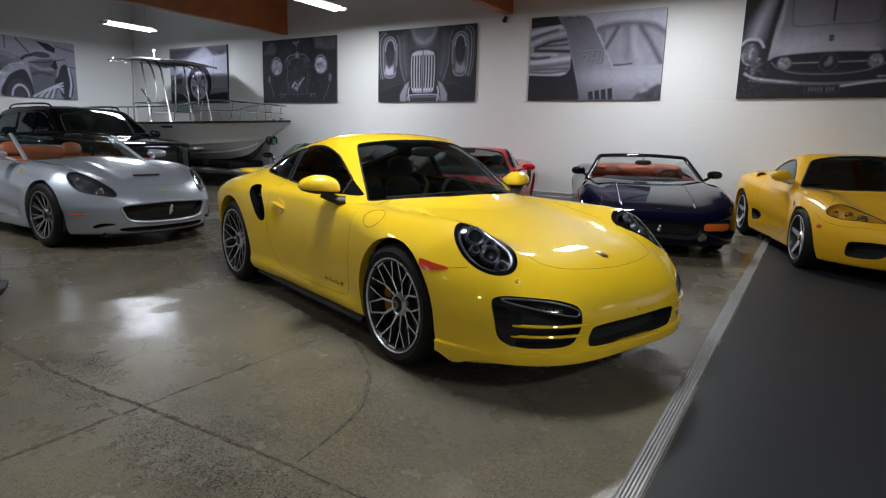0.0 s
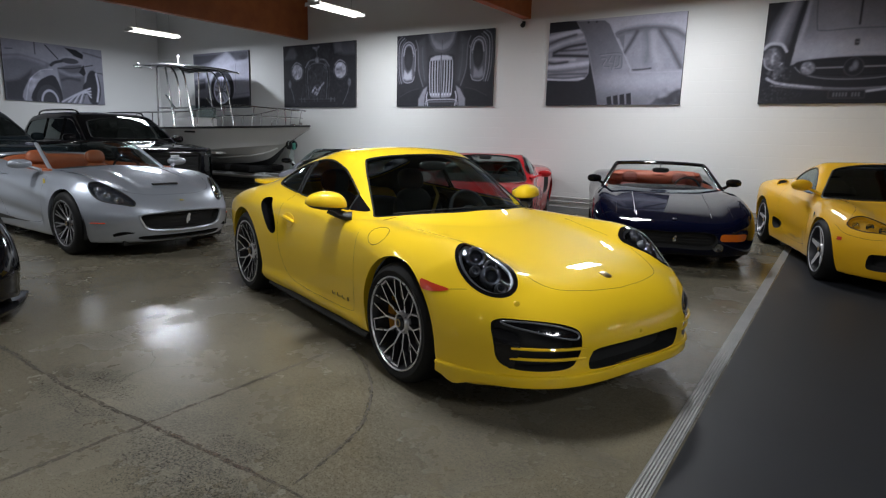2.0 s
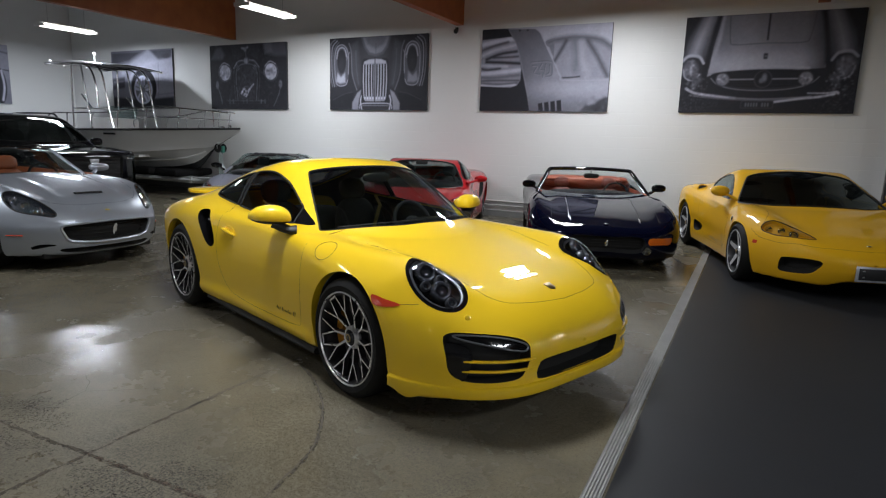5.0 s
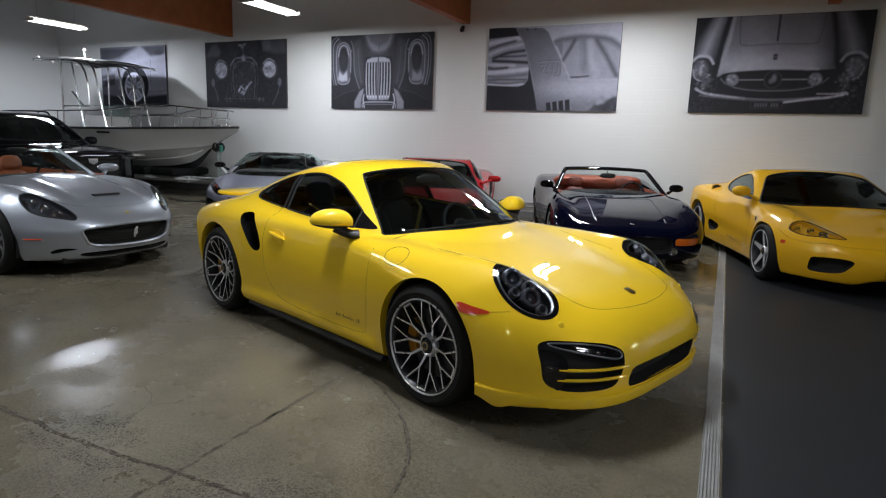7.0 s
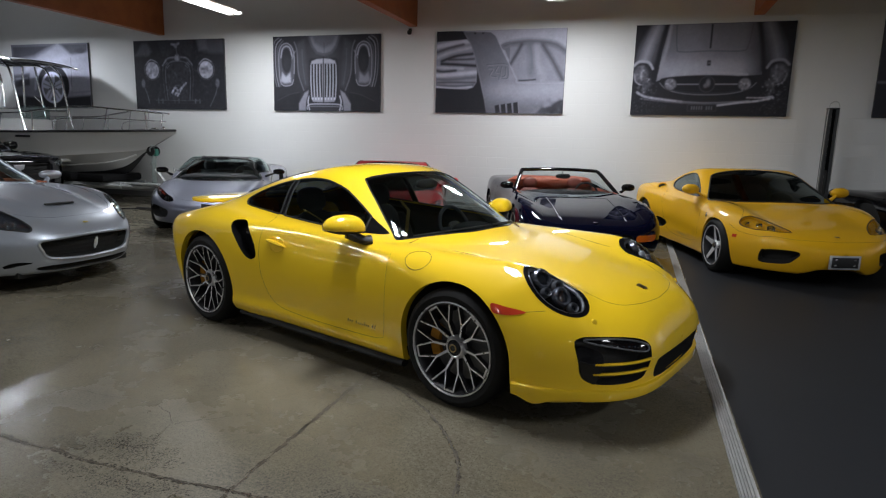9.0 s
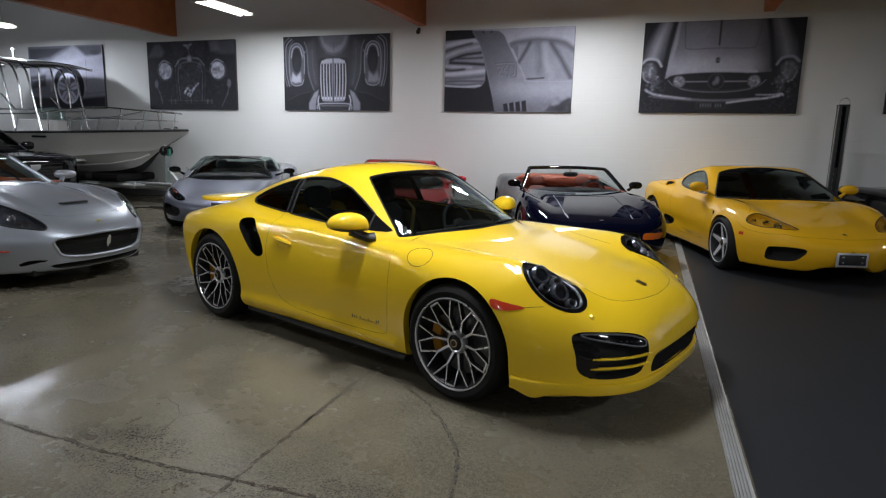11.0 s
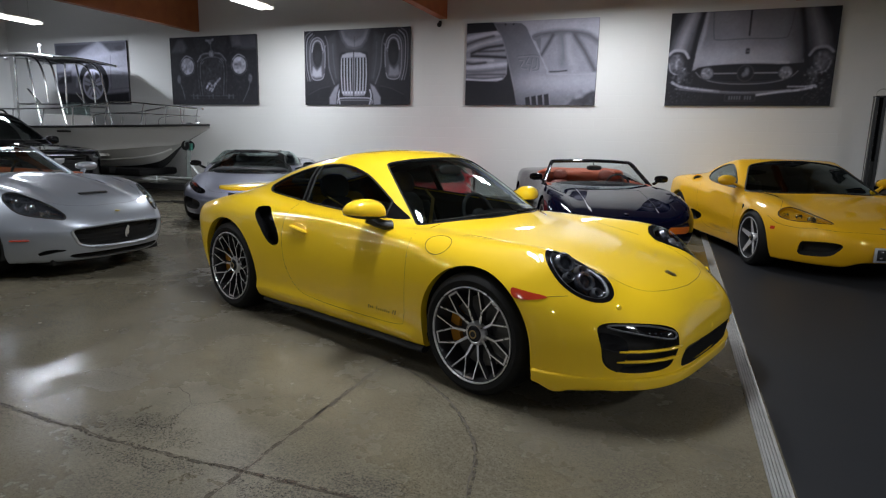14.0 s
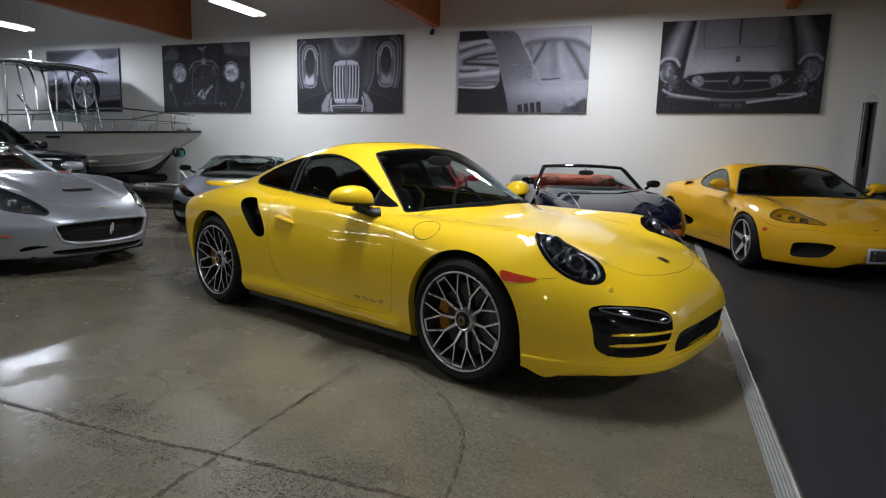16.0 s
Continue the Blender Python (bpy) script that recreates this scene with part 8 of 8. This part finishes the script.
# -- large off-roaders --
SUV = dict(
    W=curve((-2.7, 0.92), (-2.3, 1.0), (-1, 1.02), (1.0, 1.02), (2.0, 1.0), (2.4, 0.97), (2.7, 0.92)),
    zm=curve((-2.6, 0.8), (2.6, 0.8)), up=0.015, dn=0.02,
    zd=curve((-2.8, 1.08), (-1, 1.09), (0.9, 1.10), (1.3, 1.11), (2.0, 1.075), (2.4, 1.02), (2.7, 0.9)),
    cb=curve((-2, 0.0), (1, 0.0), (1.6, 0.01), (2.4, 0.0)), cy=curve((-2, 0.8), (2.4, 0.8)), cs=0.14, crown=0.03,
    zb=curve((-2.6, 0.4), (-1.5, 0.3), (1.8, 0.28), (2.6, 0.27)),
    xn=curve((0.2, 2.38), (0.4, 2.48), (0.8, 2.50), (1.05, 2.47), (1.2, 2.38)), bow=0.22, bp=3.5,
    xt=curve((0.3, -2.65), (1.2, -2.68), (2, -2.5)), tbow=0.12, tp=4, k=0.08, kn=0.07, kt=0.08,
    zC=curve((-3.2, 0.3), (-2.75, 1.25), (-2.5, 1.58), (-2.2, 1.655), (-1.2, 1.70), (-0.2, 1.70), (0.2, 1.66), (0.55, 1.50), (0.95, 1.27), (1.35, 1.03), (1.9, 0.5), (2.2, 0.1)),
    gb=curve((-2.6, 0.90), (0, 0.94), (1.2, 0.92)), tum=0.30, belt=1.09, gcrown=0.035, gbow=0.22, gmid=-0.8, kg=0.10, grear=0.3, ku=curve((-2, 0.03), (1, 0.03)))


def off_roader(m, colour, label, grille="bars"):
    car = empty("off_roader", m, label, "car")
    holes = ((1.53, 0.42, 0.47), (-1.53, 0.42, 0.47))
    f = solid(SUV)
    sk = Skin(f, -2.1, 1.9, 0.85, 0.75, nm=100, nc=34, nt=140)
    arches(sk, holes)
    side_region(sk, outline([(0.66, 1.13), (0.34, 1.37), (0.05, 1.52), (-0.4, 1.56), (-1.4, 1.56), (-2.1, 1.52), (-2.35, 1.44), (-2.38, 1.20), (-1.5, 1.14), (-0.4, 1.12)], 6), "dlo", ymin=0.4)
    for i, px in enumerate((-0.32, -1.28)):
        sk.cut(lambda p, px=px: 0.035 - np.abs(p[:, 0] - px), "pillar", ("dlo",))
    wsh = [(1.10, 0.0), (1.06, 0.4), (0.92, 0.76), (0.80, 0.79), (0.55, 0.73), (0.40, 0.66), (0.36, 0.3), (0.36, 0.0)]
    full = wsh + [(x, -y) for x, y in wsh[::-1] if y > 0]
    sk.cut(lambda p: np.minimum(inside(outline(full, 5), p[:, 0], p[:, 1]), p[:, 2] - 1.08), "windscreen")
    gr = [(-0.60, 0.95), (0.60, 0.95), (0.54, 0.55), (-0.54, 0.55)]
    front_region(sk, gr, "grille", 2.0, both=False)
    hl = [(0.66, 0.96), (0.93, 0.96), (0.95, 0.90), (0.70, 0.89)]
    front_region(sk, hl, "lamp", 1.6)
    dr = [(0.80, 0.86), (0.90, 0.86), (0.90, 0.48), (0.82, 0.44)]
    front_region(sk, dr, "strip", 1.6)
    lo = [(-0.70, 0.48), (0.70, 0.48), (0.60, 0.36), (-0.60, 0.36)]
    front_region(sk, lo, "low", 1.9, both=False)
    skin_part(sk, "body", "body", colour, car)
    skin_part(sk, "windscreen", "windscreen", GLASS_DARK, car, shift=0.004)
    part("windscreen_seal", rim_tube(sk, "windscreen", 0.012, lift=-0.006), DARK, car)
    g = part("grille", sk.recess("grille", 0.07), DARK, car, "large black grille")
    for z in plain_grid(0.59, 0.91, 7):
        part("grille_bar", tube(front_x(f, [(y, z) for y in np.linspace(-0.55, 0.55, 9)], -0.035), 0.008, 6), DARK, g)
    if grille == "bars":
        e = front_x(f, [(0.0, 0.86)], 0.03)[0]
        part("badge", move(prism([(-0.085, 0.05), (0.085, 0.05), (0.07, -0.02), (0.0, -0.055), (-0.07, -0.02)], 0.02, 0.004, "yz"), Matrix.Translation(e)), LAMPSILVER, g, "silver shield badge")
    part("low_intake", sk.recess("low", 0.06), DARK, car)
    for s in (-1, 1):
        w = lambda q, s=s: q[:, 1] * s > 0
        skin_part(sk, "dlo", "side_window", GLASS_DARK, car, w, 0.005)
        skin_part(sk, "pillar", "door_pillar", GLOSSBLACK, car, w, 0.002)
        part("window_trim", rim_tube(sk, "dlo", 0.012, w, -0.002), GLOSSBLACK, car)
        part("arch_lip", sk.walls("arch", (0, -0.06, 0), w), TRIM, car)
        lamp_unit(car, sk, "lamp", w, s, [((2.40, 0.74, 0.925), 0.026), ((2.36, 0.84, 0.925), 0.026)], 0.05, text="slim horizontal headlamp")
        part("lamp_strip", sk.recess("strip", 0.02, w), GLASS_DARK, car)
        door_mirror(car, 0.62, s * 1.10, 1.18, colour, 0.07, 0.12, 0.08, (0.66, 0.94, 1.10), 3)
        part("roof_rail", tube(spline([(0.0, s * 0.66, 1.66), (-0.15, s * 0.67, 1.725), (-0.6, s * 0.68, 1.745), (-1.6, s * 0.68, 1.74), (-2.05, s * 0.66, 1.71), (-2.2, s * 0.65, 1.63)], 8), 0.018, 8), GLOSSBLACK, car)
        for px in (0.75, -0.32, -1.28):
            seam(car, side_y(f, [(px - 0.02 * t, 1.08 - 0.68 * t) for t in np.linspace(0, 1, 10)], s, -0.001), 0.004)
        part("running_board", box(-1.0, 1.0, s * 0.93 - 0.08, s * 0.93 + 0.08, 0.28, 0.34, 0.02), TRIM, car)
        for hx in (-0.15, -1.1):
            part("door_handle", tube(side_y(f, [(hx + 0.2 * t, 0.97) for t in np.linspace(0, 1, 6)], s, 0.02), 0.014, 8), GLOSSBLACK, car)
    part("cabin", box(-2.4, 0.9, -0.80, 0.80, 0.5, 1.05, 0.05), LEATHER, car)
    for y in (-0.42, 0.42):
        seat(car, 0.0, y, 0.70, LEATHER, 1.0)
        seat(car, -1.0, y, 0.70, LEATHER, 1.0)
    liners(car, holes, (0.60, 0.96))
    part("underbody", box(-2.3, 2.2, -0.75, 0.75, 0.28, 0.5, 0.02), DARK, car)
    wheels(car, 3.06, (0.42, 0.29, 0.28, 0.97), (0.42, 0.29, 0.28, 0.97), "seven", GREYWHEEL, ALUDARK)


off_roader(pose(-13.15, 7.05, 0, 0, 0, -4), BLACK, "large glossy black off-roader with roof rails and chrome badge")
off_roader(pose(-14.35, 4.70, 0, 0, 0, 2), TEAL, "large dark grey off-roader parked beside the wall", "plain")


# ---- boat on its trailer ----
GEL = mat("white gelcoat", (0.70, 0.70, 0.69), 0.3, coat=0.3, var=0.4, color2=(0.58, 0.58, 0.56), scale=1.2)
# greyer than GEL: the shade below the chine is put into the colour
GELBELOW = mat("white gelcoat with shade mixed in", (0.58, 0.58, 0.56), 0.5, var=0.6, color2=(0.44, 0.43, 0.41), scale=2.0)
POLISHED = mat("polished aluminium tube", (0.62, 0.62, 0.63), 0.22, 1.0)
TOPCLOTH = mat("black canopy cloth", (0.015, 0.015, 0.017), 0.8)
GALV = mat("galvanised trailer steel", (0.48, 0.51, 0.51), 0.5, 0.35, var=0.6, color2=(0.22, 0.23, 0.24), scale=9)
POSTGREY = mat("dull green grey paint", (0.17, 0.20, 0.19), 0.6, var=0.5, scale=12)
GREENPAD = mat("green winch strap", (0.03, 0.16, 0.12), 0.6)

B_HALF = curve((-6.5, 1.10), (-4.0, 1.15), (-2.6, 1.08), (-1.6, 0.86), (-0.8, 0.52), (-0.3, 0.24), (0.0, 0.03))
B_CHINE = curve((-6.5, 0.96), (-4.0, 0.98), (-2.6, 0.84), (-1.8, 0.56), (-1.2, 0.28), (-0.7, 0.06), (-0.4, 0.02), (0, 0.01))
Z_GUN = curve((-6.5, 1.42), (-3.0, 1.44), (-1.0, 1.50), (0.0, 1.545))
Z_CHINE = curve((-6.5, 0.82), (-3.5, 0.90), (-2.0, 1.0), (-1.2, 1.08), (-0.75, 1.14), (-0.3, 1.36), (0.0, 1.50))
Z_KEEL = curve((-6.5, 0.44), (-3.2, 0.44), (-2.2, 0.46), (-1.6, 0.52), (-1.2, 0.66), (-0.75, 1.08), (-0.3, 1.34), (0.0, 1.50))


def hull_strip(fn_a, fn_b, n=60, flare=0.0, rows=8):
    vs, fs = [], []
    xs = np.linspace(-6.5, 0, n + 1)
    for s in (-1, 1):
        k0 = len(vs)
        for x in xs:
            ya, za = fn_a(x)
            yb, zb = fn_b(x)
            for j in range(rows + 1):
                t = j / rows
                vs.append((x, s * (ya + (yb - ya) * (t ** (1 + flare))), za + (zb - za) * t))
        w = rows + 1
        for i in range(n):
            for j in range(rows):
                q = (k0 + i * w + j, k0 + (i + 1) * w + j, k0 + (i + 1) * w + j + 1, k0 + i * w + j + 1)
                fs.append(q if s < 0 else q[::-1])
    return vs, fs


def boat():
    b = empty("motor_boat", pose(-10.22, 10.0, 0, 0, 0, 3.5), "white open motor boat with black canopy standing on a trailer", "boat")
    gun = lambda x: (float(B_HALF(x)), float(Z_GUN(x)))
    chi = lambda x: (float(B_CHINE(x)), float(Z_CHINE(x)))
    chi_out = lambda x: (float(B_CHINE(x)) + 0.05 * min(1.0, max(0.0, (-0.5 - x) * 2)), float(Z_CHINE(x)) - 0.012)
    kee = lambda x: (0.01, float(Z_KEEL(x)))
    part("topside", hull_strip(chi_out, gun, flare=0.35), GEL, b, "white topside of the hull")
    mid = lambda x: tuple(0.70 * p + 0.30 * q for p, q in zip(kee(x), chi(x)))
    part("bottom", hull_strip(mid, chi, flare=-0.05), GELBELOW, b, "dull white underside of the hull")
    part("keel_panel", hull_strip(kee, mid, flare=-0.05), mat("black bottom paint", (0.012, 0.012, 0.013), 0.5, bump=0.3, bump_scale=30), b, "black painted keel of the hull")
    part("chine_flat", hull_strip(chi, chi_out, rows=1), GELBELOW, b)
    for s in (-1, 1):
        strake = [tuple(0.40 * p + 0.60 * q for p, q in zip(kee(x), chi(x))) for x in np.linspace(-6.3, -0.95, 30)]
        part("spray_strake", tube([(x, s * y - s * -0.01, z) for x, (y, z) in zip(np.linspace(-6.3, -0.95, 30), strake)], 0.022, 5), GEL, b)
    rail = [(x, -float(B_HALF(x)) - 0.008, float(Z_GUN(x))) for x in np.linspace(-6.5, 0, 50)]
    part("rub_rail", tube(rail + [(x, -y, z) for x, y, z in rail[::-1][1:]], 0.024, 8), TRIM, b, "black rubbing strake")
    deck_v = []
    xs = np.linspace(-6.5, -0.02, 40)
    for x in xs:
        y = float(B_HALF(x)) - 0.005
        deck_v += [(x, -y, float(Z_GUN(x)) + 0.005), (x, -max(y - 0.22, 0), float(Z_GUN(x)) + 0.02), (x, max(y - 0.22, 0), float(Z_GUN(x)) + 0.02), (x, y, float(Z_GUN(x)) + 0.005)]
    deck_f = []
    for i in range(39):
        for j in (0, 2) if xs[i] < -2.2 else (0, 1, 2):
            a = i * 4 + j
            deck_f.append((a, a + 1, a + 5, a + 4))
    part("deck", (deck_v, deck_f), GEL, b)
    part("cockpit_floor", box(-6.3, -2.2, -0.85, 0.85, 0.85, 0.9), GEL, b)
    part("transom", box(-6.52, -6.44, -1.05, 1.05, 0.5, 1.4, 0.02), GEL, b)
    con = part("console", join(box(-4.4, -3.6, -0.38, 0.38, 0.9, 1.72, 0.06), box(-3.62, -3.2, -0.3, 0.3, 0.9, 1.35, 0.05)), GEL, b, "white steering console")
    part("console_screen", box(-3.66, -3.64, -0.36, 0.36, 1.70, 2.0, 0.004), GLASS, con)
    part("leaning_seat", join(box(-5.2, -4.8, -0.5, 0.5, 1.30, 1.45, 0.05), box(-5.1, -4.9, -0.4, 0.4, 0.9, 1.3, 0.03)), GEL, b)
    # hull mark: plain bars
    for i in range(5):
        x = -2.95 + i * 0.065
        part("hull_mark", box(x, x + 0.045, -float(B_HALF(x)) - 0.012, -float(B_HALF(x)) + 0.03, 1.33, 1.37), TRIM, b)
    # canopy on tubes
    top_at = lambda x: 3.03 - (0.11 * ((x + 4.5) / 1.35) ** 2 if x > -4.5 else 0.03 * ((x + 4.5) / 1.0) ** 2)
    cv, nx, ny = [], 14, 8
    for side in (0.012, -0.012):
        for x in np.linspace(-5.17, -3.25, nx + 1):
            for y in np.linspace(-0.80, 0.80, ny + 1):
                cv.append((x, y, top_at(x) - 0.06 * (y / 0.8) ** 2 + side))
    kk = (nx + 1) * (ny + 1)
    cf = [(i * (ny + 1) + j, (i + 1) * (ny + 1) + j, (i + 1) * (ny + 1) + j + 1, i * (ny + 1) + j + 1) for i in range(nx) for j in range(ny)]
    can = part("canopy", (cv, [q[::-1] for q in cf] + [tuple(a + kk for a in q) for q in cf]), TOPCLOTH, b, "black cloth canopy drooping towards the bow")
    for y in (-0.82, 0.82):
        part("canopy_side_tube", tube([(x, y, top_at(x) - 0.05) for x in np.linspace(-5.25, -3.22, 16)], 0.022, 8), POLISHED, can)
    for x in (-5.23, -4.9, -4.5, -4.1, -3.7, -3.25):
        part("canopy_cross_tube", tube([(x, y, top_at(x) - 0.055 * (y / 0.8) ** 2 - 0.02) for y in np.linspace(-0.82, 0.82, 7)], 0.016, 6), POLISHED, can)
    for y in (-0.62, 0.62):
        for pts in ([(-4.64, y, 1.42), (-4.64, y, 1.9), (-4.62, y, 2.4), (-4.60, y, 2.97)], [(-3.98, y, 1.42), (-4.12, y, 2.2), (-4.26, y, 2.97)],
                    [(-3.25, y, 1.44), (-3.36, y, 1.9), (-3.46, y, 2.4), (-3.56, y, 2.75), (-3.8, y, 2.95)], [(-4.6, y, 2.94), (-4.0, y, 2.88), (-3.78, y, 2.5), (-3.74, y, 1.95)],
                    [(-4.64, y, 1.92), (-4.2, y, 1.92), (-3.38, y, 1.92)], [(-4.3, y, 2.25), (-3.95, y, 1.92)]):
            part("canopy_leg", tube(spline(pts, 6), 0.021, 8), POLISHED, can)
    for y in (-0.6, -0.3, 0.3, 0.6):
        part("rod_holder", tube([(-5.27, y, 2.93), (-5.39, y, 3.05)], 0.03, 8), GEL, can)
    part("antenna_mast", tube([(-4.72, 0.1, 3.02), (-4.72, 0.1, 3.26)], 0.018, 8), GEL, can)
    part("antenna_cap", blob(-4.72, 0.1, 3.28, 0.04, 0.04, 0.04), GEL, can)
    # bow rails
    for s in (-1, 1):
        y = lambda x, s=s: s * (float(B_HALF(x)) - 0.10)
        top = spline([(-4.9, y(-4.9), 1.44), (-4.85, y(-4.8), 1.76), (-4.0, y(-4.0), 1.80), (-3.0, y(-3.0), 1.82), (-2.3, y(-2.3), 1.90), (-1.6, y(-1.6), 1.97), (-0.9, y(-0.9), 1.93), (-0.25, s * 0.10, 1.88)], 8)
        part("bow_rail", tube(top, 0.017, 8), POLISHED, b)
        low = spline([(-2.2, y(-2.2), 1.50), (-2.1, y(-2.1), 1.70), (-1.2, y(-1.2), 1.74), (-0.4, s * 0.16, 1.72)], 8)
        part("bow_rail", tube(low, 0.013, 8), POLISHED, b)
        for x in (-4.2, -3.4, -2.6, -1.9, -1.2, -0.5):
            i = int(np.argmin(np.abs(top[:, 0] - x)))
            part("stanchion", tube([(x - 0.06, y(x) if x < -0.6 else s * 0.2, 1.46), tuple(top[i])], 0.013, 8), POLISHED, b)
    part("bow_fitting", join(blob(-0.55, 0, 1.56, 0.09, 0.05, 0.03, 2.5), blob(-0.4, 0.1, 1.57, 0.05, 0.03, 0.05, 2.5)), CHROME, b)
    part("outboard_engine", join(blob(-6.85, 0, 1.25, 0.26, 0.2, 0.2, 2.8), box(-6.9, -6.7, -0.08, 0.08, 0.4, 1.1, 0.03)), GLOSSBLACK, b)
    return b


boat()


def trailer():
    t = empty("boat_trailer", pose(-10.22, 10.0, 0, 0, 0, 3.5), "galvanised boat trailer with winch post", "trailer")
    for s in (-1, 1):
        part("frame_rail", tube([(-6.3, s * 0.75, 0.42), (-2.4, s * 0.75, 0.40), (-1.2, s * 0.35, 0.36), (-0.4, s * 0.05, 0.36)], 0.05, 4), GALV, t)
        part("bunk", box(-6.2, -2.6, s * 0.55 - 0.05, s * 0.55 + 0.05, 0.48, 0.54, 0.01), TRIM, t)
        part("mudguard", tube([(-5.1 + 0.5 * math.cos(a), s * 1.05, 0.34 + 0.4 * math.sin(a)) for a in np.linspace(0.1, math.pi - 0.1, 14)], 0.09, 6, flat=0.2), GALV, t)
        w = part("wheel", lathe([(0.05, -0.08), (0.19, -0.1), (0.30, -0.09), (0.33, -0.05), (0.33, 0.05), (0.30, 0.09), (0.19, 0.1), (0.05, 0.08)], 36), RUBBER, t, m=pose(-5.1, s * 1.05, 0.335))
        part("hub", lathe([(0.0, -0.105), (0.12, -0.105), (0.18, -0.09)], 24), GALV, w)
        part("lamp_bracket", box(-1.35, -1.15, s * 0.35 - 0.03, s * 0.35 + 0.03, 0.3, 0.44, 0.01), GALV, t)
    part("tongue", tube([(-1.6, 0, 0.36), (0.5, 0, 0.36)], 0.05, 4), GALV, t)
    part("step_plate", box(-1.75, -0.3, -0.30, -0.12, 0.40, 0.43, 0.005), GALV, t)
    post = part("winch_post", tube([(-0.62, 0, 0.36), (-0.60, 0, 0.8), (-0.58, 0, 1.12)], 0.062, 4), POSTGREY, t)
    part("winch_brace", tube([(-0.25, 0, 0.36), (-0.68, 0, 0.85)], 0.03, 4), GALV, post)
    part("winch_drum", lathe([(0.0, -0.09), (0.10, -0.09), (0.10, -0.07), (0.05, -0.06), (0.05, 0.06), (0.10, 0.07), (0.10, 0.09), (0, 0.09)], 20), TRIM, post, m=pose(-0.60, 0, 1.10))
    part("winch_handle", tube([(-0.60, -0.1, 1.10), (-0.55, -0.16, 1.16), (-0.45, -0.17, 1.22), (-0.45, -0.26, 1.22)], 0.012, 6), GALV, post)
    part("winch_strap", box(-0.58, -0.50, -0.04, 0.04, 1.0, 1.15, 0.01), GREENPAD, post)
    part("bow_roller", lathe([(0.0, -0.06), (0.05, -0.06), (0.035, 0), (0.05, 0.06), (0, 0.06)], 16), TRIM, post, m=pose(-0.80, 0, 1.17))
    jack = part("jack", tube([(0.05, -0.12, 0.05), (0.05, -0.12, 0.75)], 0.028, 8), GALV, t)
    part("jack_wheel", lathe([(0.0, -0.03), (0.085, -0.03), (0.1, 0), (0.085, 0.03), (0.0, 0.03)], 20), TRIM, jack, m=pose(0.05, -0.12, 0.1))
    part("jack_crank", tube([(0.05, -0.12, 0.75), (0.05, -0.2, 0.78), (0.05, -0.22, 0.70)], 0.01, 6), GALV, jack)
    part("coupler", blob(0.55, 0, 0.38, 0.12, 0.06, 0.06, 2.6), TRIM, t)
    # near-black blocks added in place of the deep shade under the hull
    part("hull_shade_block", join(box(-4.6, -1.35, -0.62, 0.5, 0.44, 0.60, 0.05), box(-3.6, -2.0, -0.78, -0.5, 0.47, 0.63, 0.06)), mat("black shade below hull", (0.006, 0.006, 0.0065), 0.75, bump=0.6, bump_scale=12, spec=0.15), t, "black tarpaulin below the hull")
    return t


trailer()
hose = spline([(-11.2, 8.9, 0.015), (-10.6, 8.75, 0.015), (-10.1, 8.95, 0.015), (-9.6, 8.8, 0.015), (-9.2, 8.98, 0.015), (-9.7, 9.1, 0.015), (-10.4, 9.0, 0.015)], 8)
tagged(part("hose", tube(hose, 0.014, 8), TRIM), "black hose lying loose on the floor", "hose")
